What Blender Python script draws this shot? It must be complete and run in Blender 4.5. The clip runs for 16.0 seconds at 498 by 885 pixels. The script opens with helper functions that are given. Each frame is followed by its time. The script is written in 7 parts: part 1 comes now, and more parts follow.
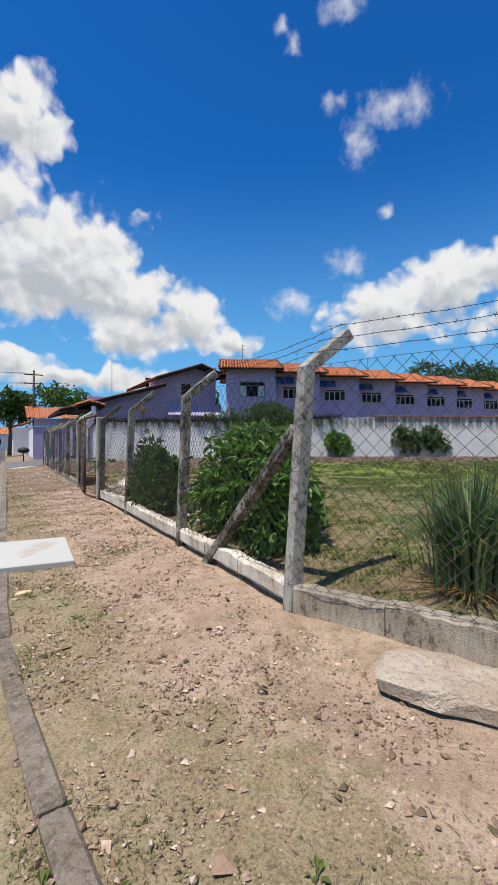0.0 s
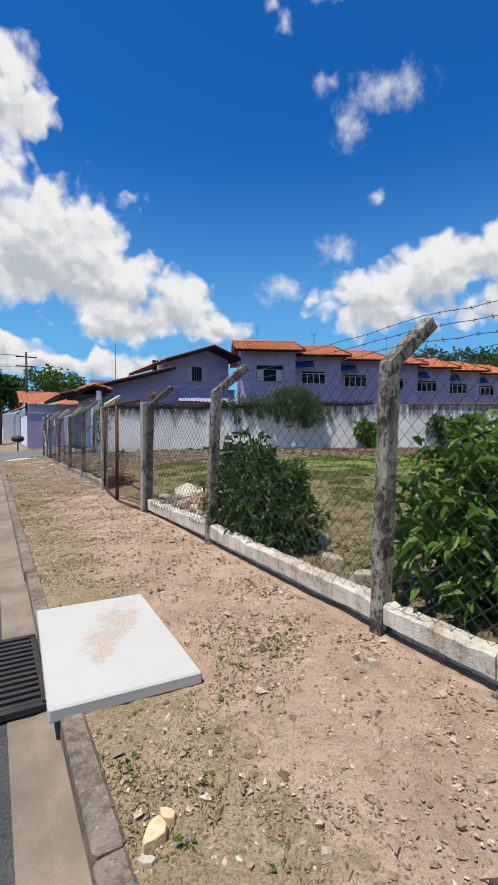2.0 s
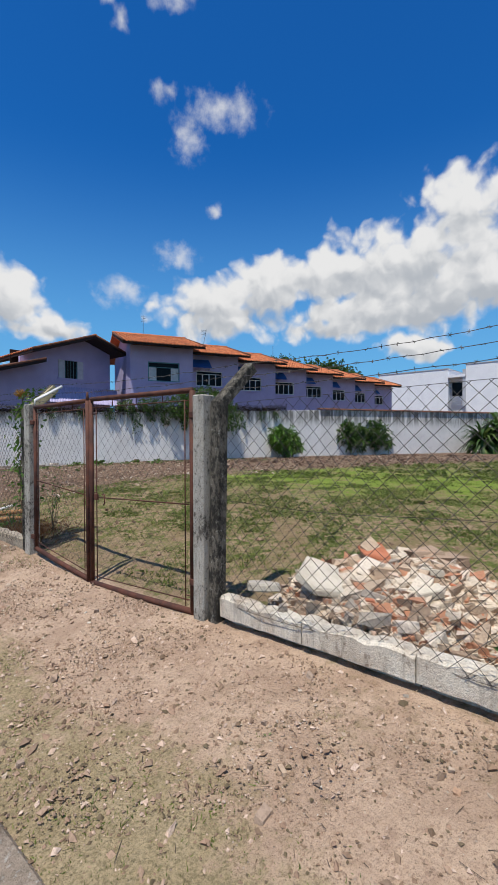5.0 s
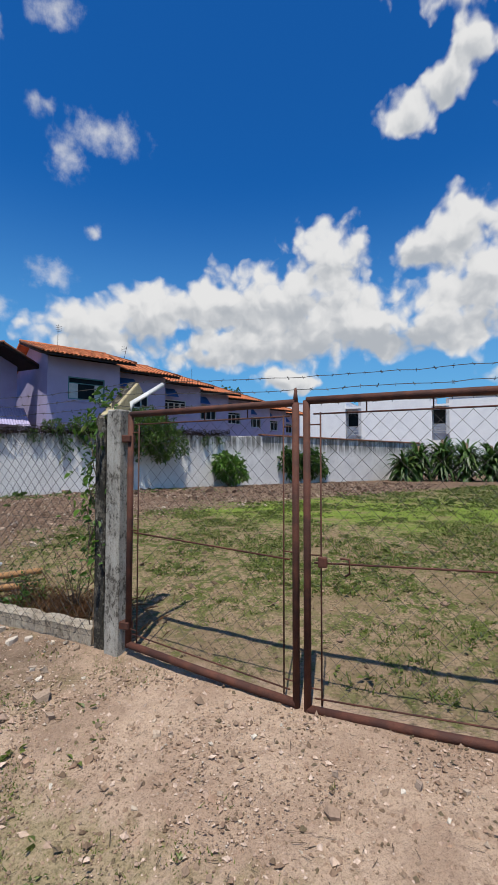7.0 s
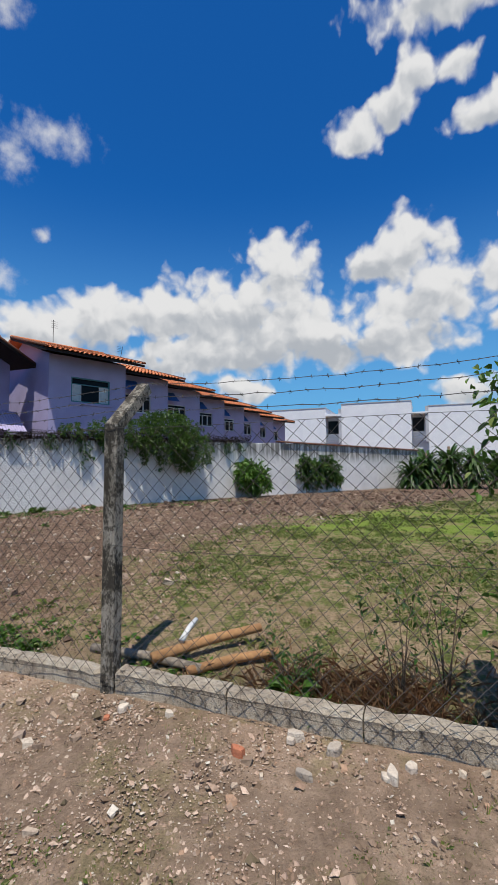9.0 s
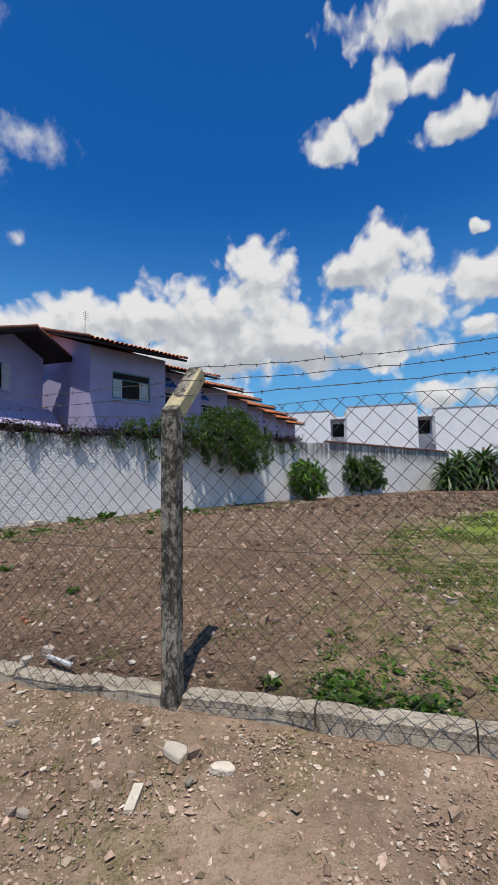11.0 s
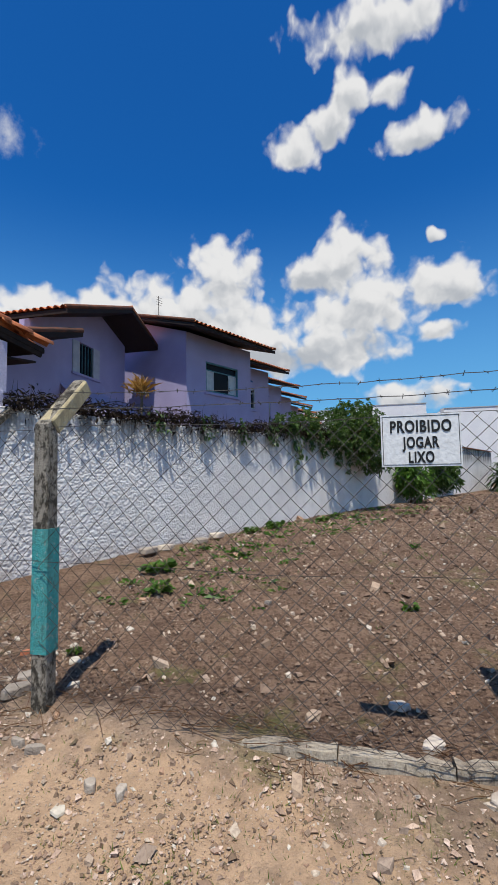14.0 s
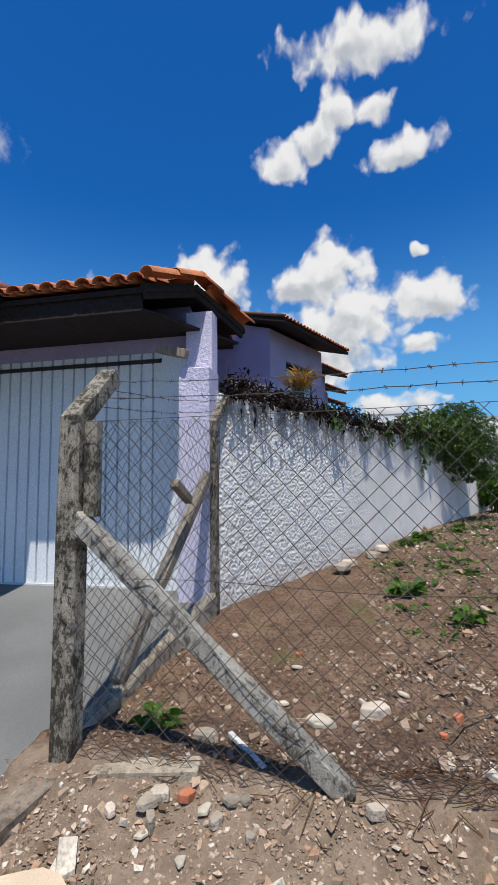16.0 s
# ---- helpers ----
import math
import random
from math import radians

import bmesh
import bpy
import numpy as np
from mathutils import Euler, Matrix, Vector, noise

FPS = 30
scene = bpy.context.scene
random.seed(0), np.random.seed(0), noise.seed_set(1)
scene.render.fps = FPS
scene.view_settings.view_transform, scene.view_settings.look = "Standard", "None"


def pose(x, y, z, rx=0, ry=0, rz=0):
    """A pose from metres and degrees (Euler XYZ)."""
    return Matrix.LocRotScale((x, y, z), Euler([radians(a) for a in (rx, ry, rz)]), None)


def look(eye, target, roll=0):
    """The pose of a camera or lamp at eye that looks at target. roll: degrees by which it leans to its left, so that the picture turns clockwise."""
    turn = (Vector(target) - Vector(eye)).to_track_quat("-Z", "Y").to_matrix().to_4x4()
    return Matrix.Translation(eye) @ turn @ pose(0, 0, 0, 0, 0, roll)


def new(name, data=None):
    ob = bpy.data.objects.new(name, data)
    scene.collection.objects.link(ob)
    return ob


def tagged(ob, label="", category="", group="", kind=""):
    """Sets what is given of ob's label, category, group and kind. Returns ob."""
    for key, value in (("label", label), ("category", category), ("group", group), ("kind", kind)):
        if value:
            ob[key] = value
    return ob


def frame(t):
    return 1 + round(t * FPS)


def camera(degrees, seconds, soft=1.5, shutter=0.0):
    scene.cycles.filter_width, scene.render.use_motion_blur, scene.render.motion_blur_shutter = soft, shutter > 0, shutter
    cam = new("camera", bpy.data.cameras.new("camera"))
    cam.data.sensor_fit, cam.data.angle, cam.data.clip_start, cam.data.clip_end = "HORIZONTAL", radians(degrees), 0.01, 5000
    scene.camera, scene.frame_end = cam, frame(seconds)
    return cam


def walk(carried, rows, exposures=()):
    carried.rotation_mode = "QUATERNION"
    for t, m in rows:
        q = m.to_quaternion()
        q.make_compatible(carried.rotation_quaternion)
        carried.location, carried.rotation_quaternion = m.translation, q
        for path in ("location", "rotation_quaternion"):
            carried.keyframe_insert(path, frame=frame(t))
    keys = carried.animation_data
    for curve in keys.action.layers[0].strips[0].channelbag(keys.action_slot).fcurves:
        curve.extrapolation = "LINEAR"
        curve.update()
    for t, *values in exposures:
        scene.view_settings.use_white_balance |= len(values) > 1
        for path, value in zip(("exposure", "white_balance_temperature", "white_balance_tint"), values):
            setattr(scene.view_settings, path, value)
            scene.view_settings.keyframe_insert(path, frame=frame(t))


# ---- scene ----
cam = camera(56.9, 16.0)
PATH = [
    (0, (-2.005, -3.062, 1.296), (-1.069, -1.295, 1.3), 0.0),
    (0.5, (-2.166, -2.257, 1.318), (-1.254, -0.477, 1.317), 0.2),
    (1, (-2.299, -1.448, 1.337), (-1.404, 0.341, 1.323), 0.2),
    (1.5, (-2.382, -0.604, 1.375), (-1.445, 1.163, 1.337), 0.5),
    (2, (-2.424, 0.223, 1.418), (-1.446, 1.967, 1.366), 0.2),
    (2.5, (-2.502, 1.084, 1.401), (-1.453, 2.787, 1.393), 0.4),
    (3, (-2.565, 2.088, 1.436), (-1.452, 3.751, 1.428), 0.8),
    (5.3, (-2.902, 5.911, 1.559), (-1.324, 7.14, 1.57), 0.0),
    (5.5, (-2.976, 6.298, 1.505), (-1.351, 7.462, 1.548), 0.2),
    (6, (-3.004, 7.24, 1.514), (-1.307, 8.297, 1.572), 0.4),
    (6.5, (-3.046, 8.151, 1.549), (-1.301, 9.126, 1.622), 0.2),
    (7, (-3.056, 9.041, 1.543), (-1.266, 9.928, 1.634), 0.1),
    (7.5, (-3.049, 9.979, 1.555), (-1.216, 10.774, 1.656), 0.1),
    (8, (-2.974, 10.863, 1.565), (-1.121, 11.609, 1.681), -0.1),
    (8.5, (-2.935, 11.758, 1.583), (-1.066, 12.458, 1.713), -0.2),
    (8.7, (-2.929, 12.079, 1.584), (-1.063, 12.789, 1.709), -0.3),
    (11, (-2.765, 16.021, 1.435), (-0.868, 16.638, 1.584), -0.7),
    (11.5, (-2.748, 16.917, 1.42), (-0.855, 17.545, 1.566), -0.4),
    (12, (-2.74, 17.827, 1.426), (-0.833, 18.408, 1.587), -0.9),
    (12.5, (-2.708, 18.791, 1.482), (-0.786, 19.323, 1.632), -1.1),
    (13, (-2.749, 19.764, 1.53), (-0.827, 20.294, 1.687), -0.8),
    (13.5, (-2.747, 20.663, 1.579), (-0.814, 21.158, 1.715), -1.2),
    (14, (-2.703, 21.66, 1.563), (-0.763, 22.124, 1.711), -0.9),
    (14.5, (-2.648, 22.569, 1.573), (-0.704, 23.007, 1.739), -0.8),
    (15, (-2.601, 23.47, 1.588), (-0.653, 23.888, 1.764), -0.7),
    (15.5, (-2.486, 24.364, 1.565), (-0.536, 24.764, 1.759), -0.7),
    (16, (-2.368, 25.18, 1.523), (-0.418, 25.582, 1.712), -0.7),
]
EXPOSURES = [(0, 0.22), (3, 0.24), (6, 0.10), (12, 0.08), (14, 0.13), (16, 0.20)]
walk(cam, [(t, look(eye, target, roll)) for t, eye, target, roll in PATH], EXPOSURES)

# ---- world, sun ----
SUN_DIR = Vector((-0.335, -0.09, 0.94)).normalized()      # towards the sun
sun_el = math.asin(SUN_DIR.z)
sun_az = math.atan2(SUN_DIR.x, SUN_DIR.y)

# cloud puffs: azimuth from +y towards +x, elevation, half width, half height, in degrees
CLOUDS_WEST = [(0.5, 32.6, 5.9, 3.4), (-3.7, 25.5, 8.4, 4.6), (5.8, 22.0, 9.1, 4.9), (1.7, 18.1, 10.7, 4.1), (12.4, 16.8, 6.1, 3.6),
               (19.5, 15.0, 5.9, 3.2), (13.4, 12.5, 5.1, 2.2), (25.0, 12.0, 4.2, 1.5), (7.6, 7.6, 11.2, 1.3), (0.6, 9.3, 3.8, 1.6)]
CLOUDS_MID = [(44.4, 15.0, 6.3, 3.2), (51.4, 17.6, 6.4, 3.6), (59.9, 19.1, 6.0, 3.8), (67.0, 19.4, 6.2, 3.9), (73.6, 22.9, 5.4, 4.4),
              (73.4, 17.1, 9.0, 4.1), (62.7, 14.5, 14.0, 2.9), (68.1, 10.3, 4.1, 1.6), (80.5, 15.5, 5.0, 2.9)]
CLOUDS_EAST = [(88.5, 25.2, 5.2, 3.2), (84.5, 24.0, 4.0, 2.3), (90.3, 19.8, 6.2, 4.2), (86.1, 15.4, 9.2, 2.9), (100.7, 21.2, 4.4, 2.9),
               (99.6, 16.1, 2.5, 1.1), (83.4, 36.5, 3.1, 1.9), (87.7, 38.1, 3.0, 1.7), (90.5, 40.5, 2.5, 2.1), (95.5, 40.2, 2.4, 1.3),
               (98.6, 35.9, 4.4, 1.5), (94.2, 45.3, 9.8, 2.0), (99.8, 26.3, 1.2, 0.6), (96.1, 9.0, 5.2, 1.8)]
CLOUD_WISPS = [(45.6, 35.2, 4.6, 1.6), (41.3, 32.9, 2.0, 2.2), (38.2, 36.5, 1.5, 0.8), (44.3, 25.9, 0.9, 0.5), (40.0, 20.8, 2.7, 1.3),
               (33.6, 17.0, 2.9, 1.4), (39.7, 43.1, 2.8, 1.0), (33.6, 41.0, 1.1, 1.1), (31.7, 42.3, 1.3, 0.6)]


def build_world():
    w = bpy.data.worlds.new("sky")
    scene.world = w
    w.use_nodes = True
    nt = w.node_tree
    nt.nodes.clear()
    N, L = nt.nodes.new, nt.links.new

    def math_node(op, a, b=None, c=None, clamp=False):
        n = N("ShaderNodeMath")
        n.operation, n.use_clamp = op, clamp
        for i, v in enumerate((a, b, c)):
            if v is None:
                continue
            if isinstance(v, (int, float)):
                n.inputs[i].default_value = v
            else:
                L(v, n.inputs[i])
        return n.outputs[0]

    sky = N("ShaderNodeTexSky")
    sky.sky_type, sky.sun_disc = "NISHITA", False
    sky.sun_elevation, sky.sun_rotation = sun_el, sun_az
    sky.altitude, sky.air_density, sky.dust_density, sky.ozone_density = 600, 1.0, 0.25, 3.5
    deep = N("ShaderNodeHueSaturation")
    deep.inputs["Saturation"].default_value = SKY_SAT
    deep.inputs["Hue"].default_value = 0.505
    L(sky.outputs[0], deep.inputs["Color"])
    blue = N("ShaderNodeMix")
    blue.data_type, blue.blend_type = "RGBA", "MULTIPLY"
    blue.inputs["Factor"].default_value = 1.0
    blue.inputs["B"].default_value = SKY_TINT
    L(deep.outputs[0], blue.inputs["A"])
    haze = N("ShaderNodeMapRange")
    haze.interpolation_type = "SMOOTHSTEP"
    haze.inputs["From Min"].default_value, haze.inputs["From Max"].default_value = 0.55, -0.05
    pale = N("ShaderNodeMix")
    pale.data_type = "RGBA"
    pale.inputs["B"].default_value = (1.7, 4.5, 7.4, 1)
    L(haze.outputs[0], pale.inputs["Factor"])
    L(blue.outputs["Result"], pale.inputs["A"])
    coord = N("ShaderNodeTexCoord")
    sep = N("ShaderNodeSeparateXYZ")
    L(coord.outputs["Generated"], sep.inputs[0])
    x, y, z = sep.outputs
    az = math_node("MULTIPLY", math_node("ARCTAN2", x, y), 57.2958)
    el = math_node("MULTIPLY", math_node("ARCSINE", z), 57.2958)
    flat = N("ShaderNodeCombineXYZ")
    L(az, flat.inputs[0])
    L(el, flat.inputs[1])
    # billows: the puffs' outline is pushed about by noise at three sizes
    def noisy(scale, amount, detail, seed):
        n = N("ShaderNodeTexNoise")
        n.inputs["Scale"].default_value, n.inputs["Detail"].default_value, n.inputs["Roughness"].default_value = scale, detail, 0.6
        off = N("ShaderNodeVectorMath")
        off.operation = "ADD"
        off.inputs[1].default_value = (seed, seed * 2, 0)
        L(flat.outputs[0], off.inputs[0])
        L(off.outputs[0], n.inputs["Vector"])
        c = N("ShaderNodeVectorMath")
        c.operation = "SUBTRACT"
        c.inputs[1].default_value = (0.5, 0.5, 0.5)
        L(n.outputs["Color"], c.inputs[0])
        s = N("ShaderNodeVectorMath")
        s.operation = "SCALE"
        s.inputs["Scale"].default_value = amount
        L(c.outputs[0], s.inputs[0])
        return s.outputs[0], n.outputs["Fac"]
    warp, _ = noisy(0.24, 3.2, 2, 3.0)
    add = N("ShaderNodeVectorMath")
    add.operation = "ADD"
    L(flat.outputs[0], add.inputs[0])
    L(warp, add.inputs[1])

    def puffs(rows, lift=0.0):
        top = low = None
        for a, e, rx, ry in rows:
            m = N("ShaderNodeMapping")
            m.vector_type = "TEXTURE"
            m.inputs["Location"].default_value = (a, e + lift, 0)
            m.inputs["Scale"].default_value = (rx, ry, 1)
            L(add.outputs[0], m.inputs["Vector"])
            ln = N("ShaderNodeVectorMath")
            ln.operation = "LENGTH"
            L(m.outputs[0], ln.inputs[0])
            v = math_node("SUBTRACT", 1.25, ln.outputs["Value"])
            top = v if top is None else math_node("SMOOTH_MAX", top, v, 0.35)
            s = N("ShaderNodeSeparateXYZ")
            L(m.outputs[0], s.inputs[0])
            under = math_node("MULTIPLY", math_node("MAXIMUM", v, 0.0), math_node("SUBTRACT", 0.25, s.outputs[1]))
            low = under if low is None else math_node("ADD", low, under)
        return top, low

    body, under = puffs(CLOUDS_WEST + CLOUDS_MID + CLOUDS_EAST)
    thin, _ = puffs(CLOUD_WISPS)
    _, fine = noisy(0.55, 1.0, 7, 11.0)
    grain = math_node("SUBTRACT", fine, 0.5)
    small_warp, _ = noisy(0.7, 0.8, 2, 17.0)

    def billow(lift):
        """Rounded heads at three sizes."""
        off = N("ShaderNodeVectorMath")
        off.operation = "ADD"
        off.inputs[1].default_value = (lift * 0.5, lift, 0)
        both = N("ShaderNodeVectorMath")
        both.operation = "ADD"
        L(add.outputs[0], both.inputs[0])
        L(small_warp, both.inputs[1])
        L(both.outputs[0], off.inputs[0])
        total = None
        for scale, amount in ((0.26, 0.75), (0.62, 0.34), (1.5, 0.12)):
            vo = N("ShaderNodeTexVoronoi")
            vo.voronoi_dimensions, vo.feature = "2D", "SMOOTH_F1"
            vo.inputs["Smoothness"].default_value = 0.6
            vo.inputs["Scale"].default_value = scale
            L(off.outputs[0], vo.inputs["Vector"])
            v = math_node("MULTIPLY", math_node("SUBTRACT", 0.42, vo.outputs["Distance"]), amount)
            total = v if total is None else math_node("ADD", total, v)
        return total

    heads = billow(0.0)
    dense = math_node("ADD", body, math_node("ADD", heads, math_node("MULTIPLY", grain, 0.40)))
    r = N("ShaderNodeMapRange")
    r.interpolation_type = "SMOOTHSTEP"
    r.inputs["From Min"].default_value, r.inputs["From Max"].default_value = 0.02, 0.58
    L(dense, r.inputs["Value"])
    r2 = N("ShaderNodeMapRange")
    r2.interpolation_type = "SMOOTHSTEP"
    r2.inputs["From Min"].default_value, r2.inputs["From Max"].default_value, r2.inputs["To Max"].default_value = -0.1, 1.6, 0.8
    L(math_node("ADD", thin, math_node("MULTIPLY", grain, 2.2)), r2.inputs["Value"])
    mask = math_node("MAXIMUM", r.outputs[0], r2.outputs[0])
    # broken cumulus added over the unseen rest of the sky, cover tuned for fill light
    rest = N("ShaderNodeTexNoise")
    rest.inputs["Scale"].default_value, rest.inputs["Detail"].default_value = 2.6, 7
    L(coord.outputs["Generated"], rest.inputs["Vector"])
    cum = N("ShaderNodeMapRange")
    cum.interpolation_type = "SMOOTHSTEP"
    cum.inputs["From Min"].default_value, cum.inputs["From Max"].default_value = 0.55, 0.64
    L(rest.outputs["Fac"], cum.inputs["Value"])
    away = N("ShaderNodeMapRange")
    away.interpolation_type = "SMOOTHSTEP"
    away.inputs["From Min"].default_value, away.inputs["From Max"].default_value = 70, 82
    L(math_node("ABSOLUTE", math_node("SUBTRACT", az, 45)), away.inputs["Value"])
    high = N("ShaderNodeMapRange")
    high.interpolation_type = "SMOOTHSTEP"
    high.inputs["From Min"].default_value, high.inputs["From Max"].default_value = 50, 58
    L(el, high.inputs["Value"])
    mask = math_node("MAXIMUM", mask, math_node("MULTIPLY", cum.outputs[0], math_node("MAXIMUM", away.outputs[0], high.outputs[0])))
    # grey undersides: thick parts seen from below
    _, bumpy = noisy(0.22, 1.0, 4, 23.0)
    shade = N("ShaderNodeMapRange")
    shade.interpolation_type = "SMOOTHSTEP"
    shade.inputs["From Min"].default_value, shade.inputs["From Max"].default_value = -0.15, 0.80
    relief = math_node("MULTIPLY", math_node("SUBTRACT", billow(0.9), heads), 0.8)
    L(math_node("ADD", math_node("ADD", under, relief), math_node("MULTIPLY", math_node("SUBTRACT", bumpy, 0.5), 0.7)), shade.inputs["Value"])
    tone = N("ShaderNodeMix")
    tone.data_type = "RGBA"
    tone.inputs["A"].default_value = (1.0, 1.0, 1.0, 1)
    tone.inputs["B"].default_value = (0.42, 0.47, 0.54, 1)
    L(math_node("MULTIPLY", shade.outputs[0], 0.75), tone.inputs["Factor"])
    b1, b2, mix, out = N("ShaderNodeBackground"), N("ShaderNodeBackground"), N("ShaderNodeMixShader"), N("ShaderNodeOutputWorld")
    b1.inputs["Strength"].default_value, b2.inputs["Strength"].default_value = SKY_STRENGTH, CLOUD_STRENGTH
    L(z, haze.inputs["Value"])
    L(pale.outputs["Result"], b1.inputs[0])
    L(tone.outputs["Result"], b2.inputs[0])
    L(mask, mix.inputs[0])
    L(b1.outputs[0], mix.inputs[1])
    L(b2.outputs[0], mix.inputs[2])
    L(mix.outputs[0], out.inputs[0])


SKY_TINT = (0.17, 0.89, 1.36, 1)
SKY_STRENGTH, SKY_SAT, CLOUD_STRENGTH = 0.092, 1.15, 0.73
build_world()
sun = new("sun", bpy.data.lights.new("sun", "SUN"))
sun.data.energy, sun.data.angle, sun.data.color = 4.9, radians(0.53), (1.0, 0.955, 0.865)
sun.rotation_mode = "QUATERNION"
sun.rotation_quaternion = SUN_DIR.to_track_quat("Z", "Y")
sun.location = (0, 0, 30)


# ---- materials ----
class Nodes:
    """A small builder for node materials."""

    def __init__(self, name):
        self.mat = bpy.data.materials.new(name)
        self.mat.use_nodes = True
        self.nt = self.mat.node_tree
        self.bsdf = self.nt.nodes["Principled BSDF"]
        self.coord = self.nt.nodes.new("ShaderNodeTexCoord").outputs["Object"]

    def n(self, kind, **kw):
        node = self.nt.nodes.new(kind)
        return node

    def link(self, a, b):
        self.nt.links.new(a, b)

    def put(self, sock, v):
        if isinstance(v, (int, float)):
            sock.default_value = v
        elif isinstance(v, tuple):
            sock.default_value = (*v, 1) if len(v) == 3 and sock.type == "RGBA" else v
        else:
            self.link(v, sock)

    def noise(self, scale, detail=4, rough=0.55, stretch=None, vec=None):
        t = self.n("ShaderNodeTexNoise")
        t.inputs["Scale"].default_value, t.inputs["Detail"].default_value, t.inputs["Roughness"].default_value = scale, detail, rough
        v = vec or self.coord
        if stretch:
            m = self.n("ShaderNodeMapping")
            m.inputs["Scale"].default_value = stretch
            self.link(v, m.inputs[0])
            v = m.outputs[0]
        self.link(v, t.inputs["Vector"])
        return t.outputs["Fac"]

    def voronoi(self, scale, feature="F1", out="Distance", vec=None):
        t = self.n("ShaderNodeTexVoronoi")
        t.feature = feature
        t.inputs["Scale"].default_value = scale
        self.link(vec or self.coord, t.inputs["Vector"])
        return t.outputs[out]

    def step(self, v, a, b, lo=0.0, hi=1.0):
        r = self.n("ShaderNodeMapRange")
        r.interpolation_type = "SMOOTHSTEP"
        for k, x in (("From Min", a), ("From Max", b), ("To Min", lo), ("To Max", hi)):
            r.inputs[k].default_value = x
        self.link(v, r.inputs["Value"])
        return r.outputs[0]

    def m(self, op, a, b=0.0):
        t = self.n("ShaderNodeMath")
        t.operation = op
        self.put(t.inputs[0], a)
        self.put(t.inputs[1], b)
        return t.outputs[0]

    def mix(self, f, a, b, mode="MIX"):
        t = self.n("ShaderNodeMix")
        t.data_type, t.blend_type = "RGBA", mode
        self.put(t.inputs["Factor"], f)
        self.put(t.inputs["A"], a)
        self.put(t.inputs["B"], b)
        return t.outputs["Result"]

    def xyz(self):
        s = self.n("ShaderNodeSeparateXYZ")
        self.link(self.coord, s.inputs[0])
        return s.outputs

    def island(self):
        return self.n("ShaderNodeNewGeometry").outputs["Random Per Island"]

    def each(self):
        return self.n("ShaderNodeObjectInfo").outputs["Random"]

    def done(self, color, rough=0.85, height=None, bump=0.3, dist=0.02, metal=0.0, spec=0.3):
        self.put(self.bsdf.inputs["Base Color"], color)
        self.put(self.bsdf.inputs["Roughness"], rough)
        self.bsdf.inputs["Metallic"].default_value = metal
        self.bsdf.inputs["Specular IOR Level"].default_value = spec
        if height is not None:
            b = self.n("ShaderNodeBump")
            b.inputs["Strength"].default_value, b.inputs["Distance"].default_value = bump, dist
            self.link(height, b.inputs["Height"])
            self.link(b.outputs[0], self.bsdf.inputs["Normal"])
        return self.mat


def plain(name, a, b, scale=6.0, fine=60.0, rough=0.85, bump=0.3, dist=0.01, metal=0.0, spec=0.3, streak=None, vary=0.0):
    """A surface of two tones in large patches and fine grain, with slight relief."""
    k = Nodes(name)
    big, small = k.noise(scale, 5, stretch=streak), k.noise(fine, 4)
    c = k.mix(k.step(big, 0.35, 0.65), a, b)
    c = k.mix(k.m("MULTIPLY", k.step(small, 0.35, 0.7), 0.35), c, tuple(v * 0.55 for v in a))
    if vary:
        v = k.n("ShaderNodeHueSaturation")
        k.link(c, v.inputs["Color"])
        k.link(k.step(k.each(), 0, 1, 1 - vary, 1 + vary), v.inputs["Value"])
        c = v.outputs[0]
    return k.done(c, rough, k.m("ADD", small, k.m("MULTIPLY", big, 0.5)), bump, dist, metal, spec)


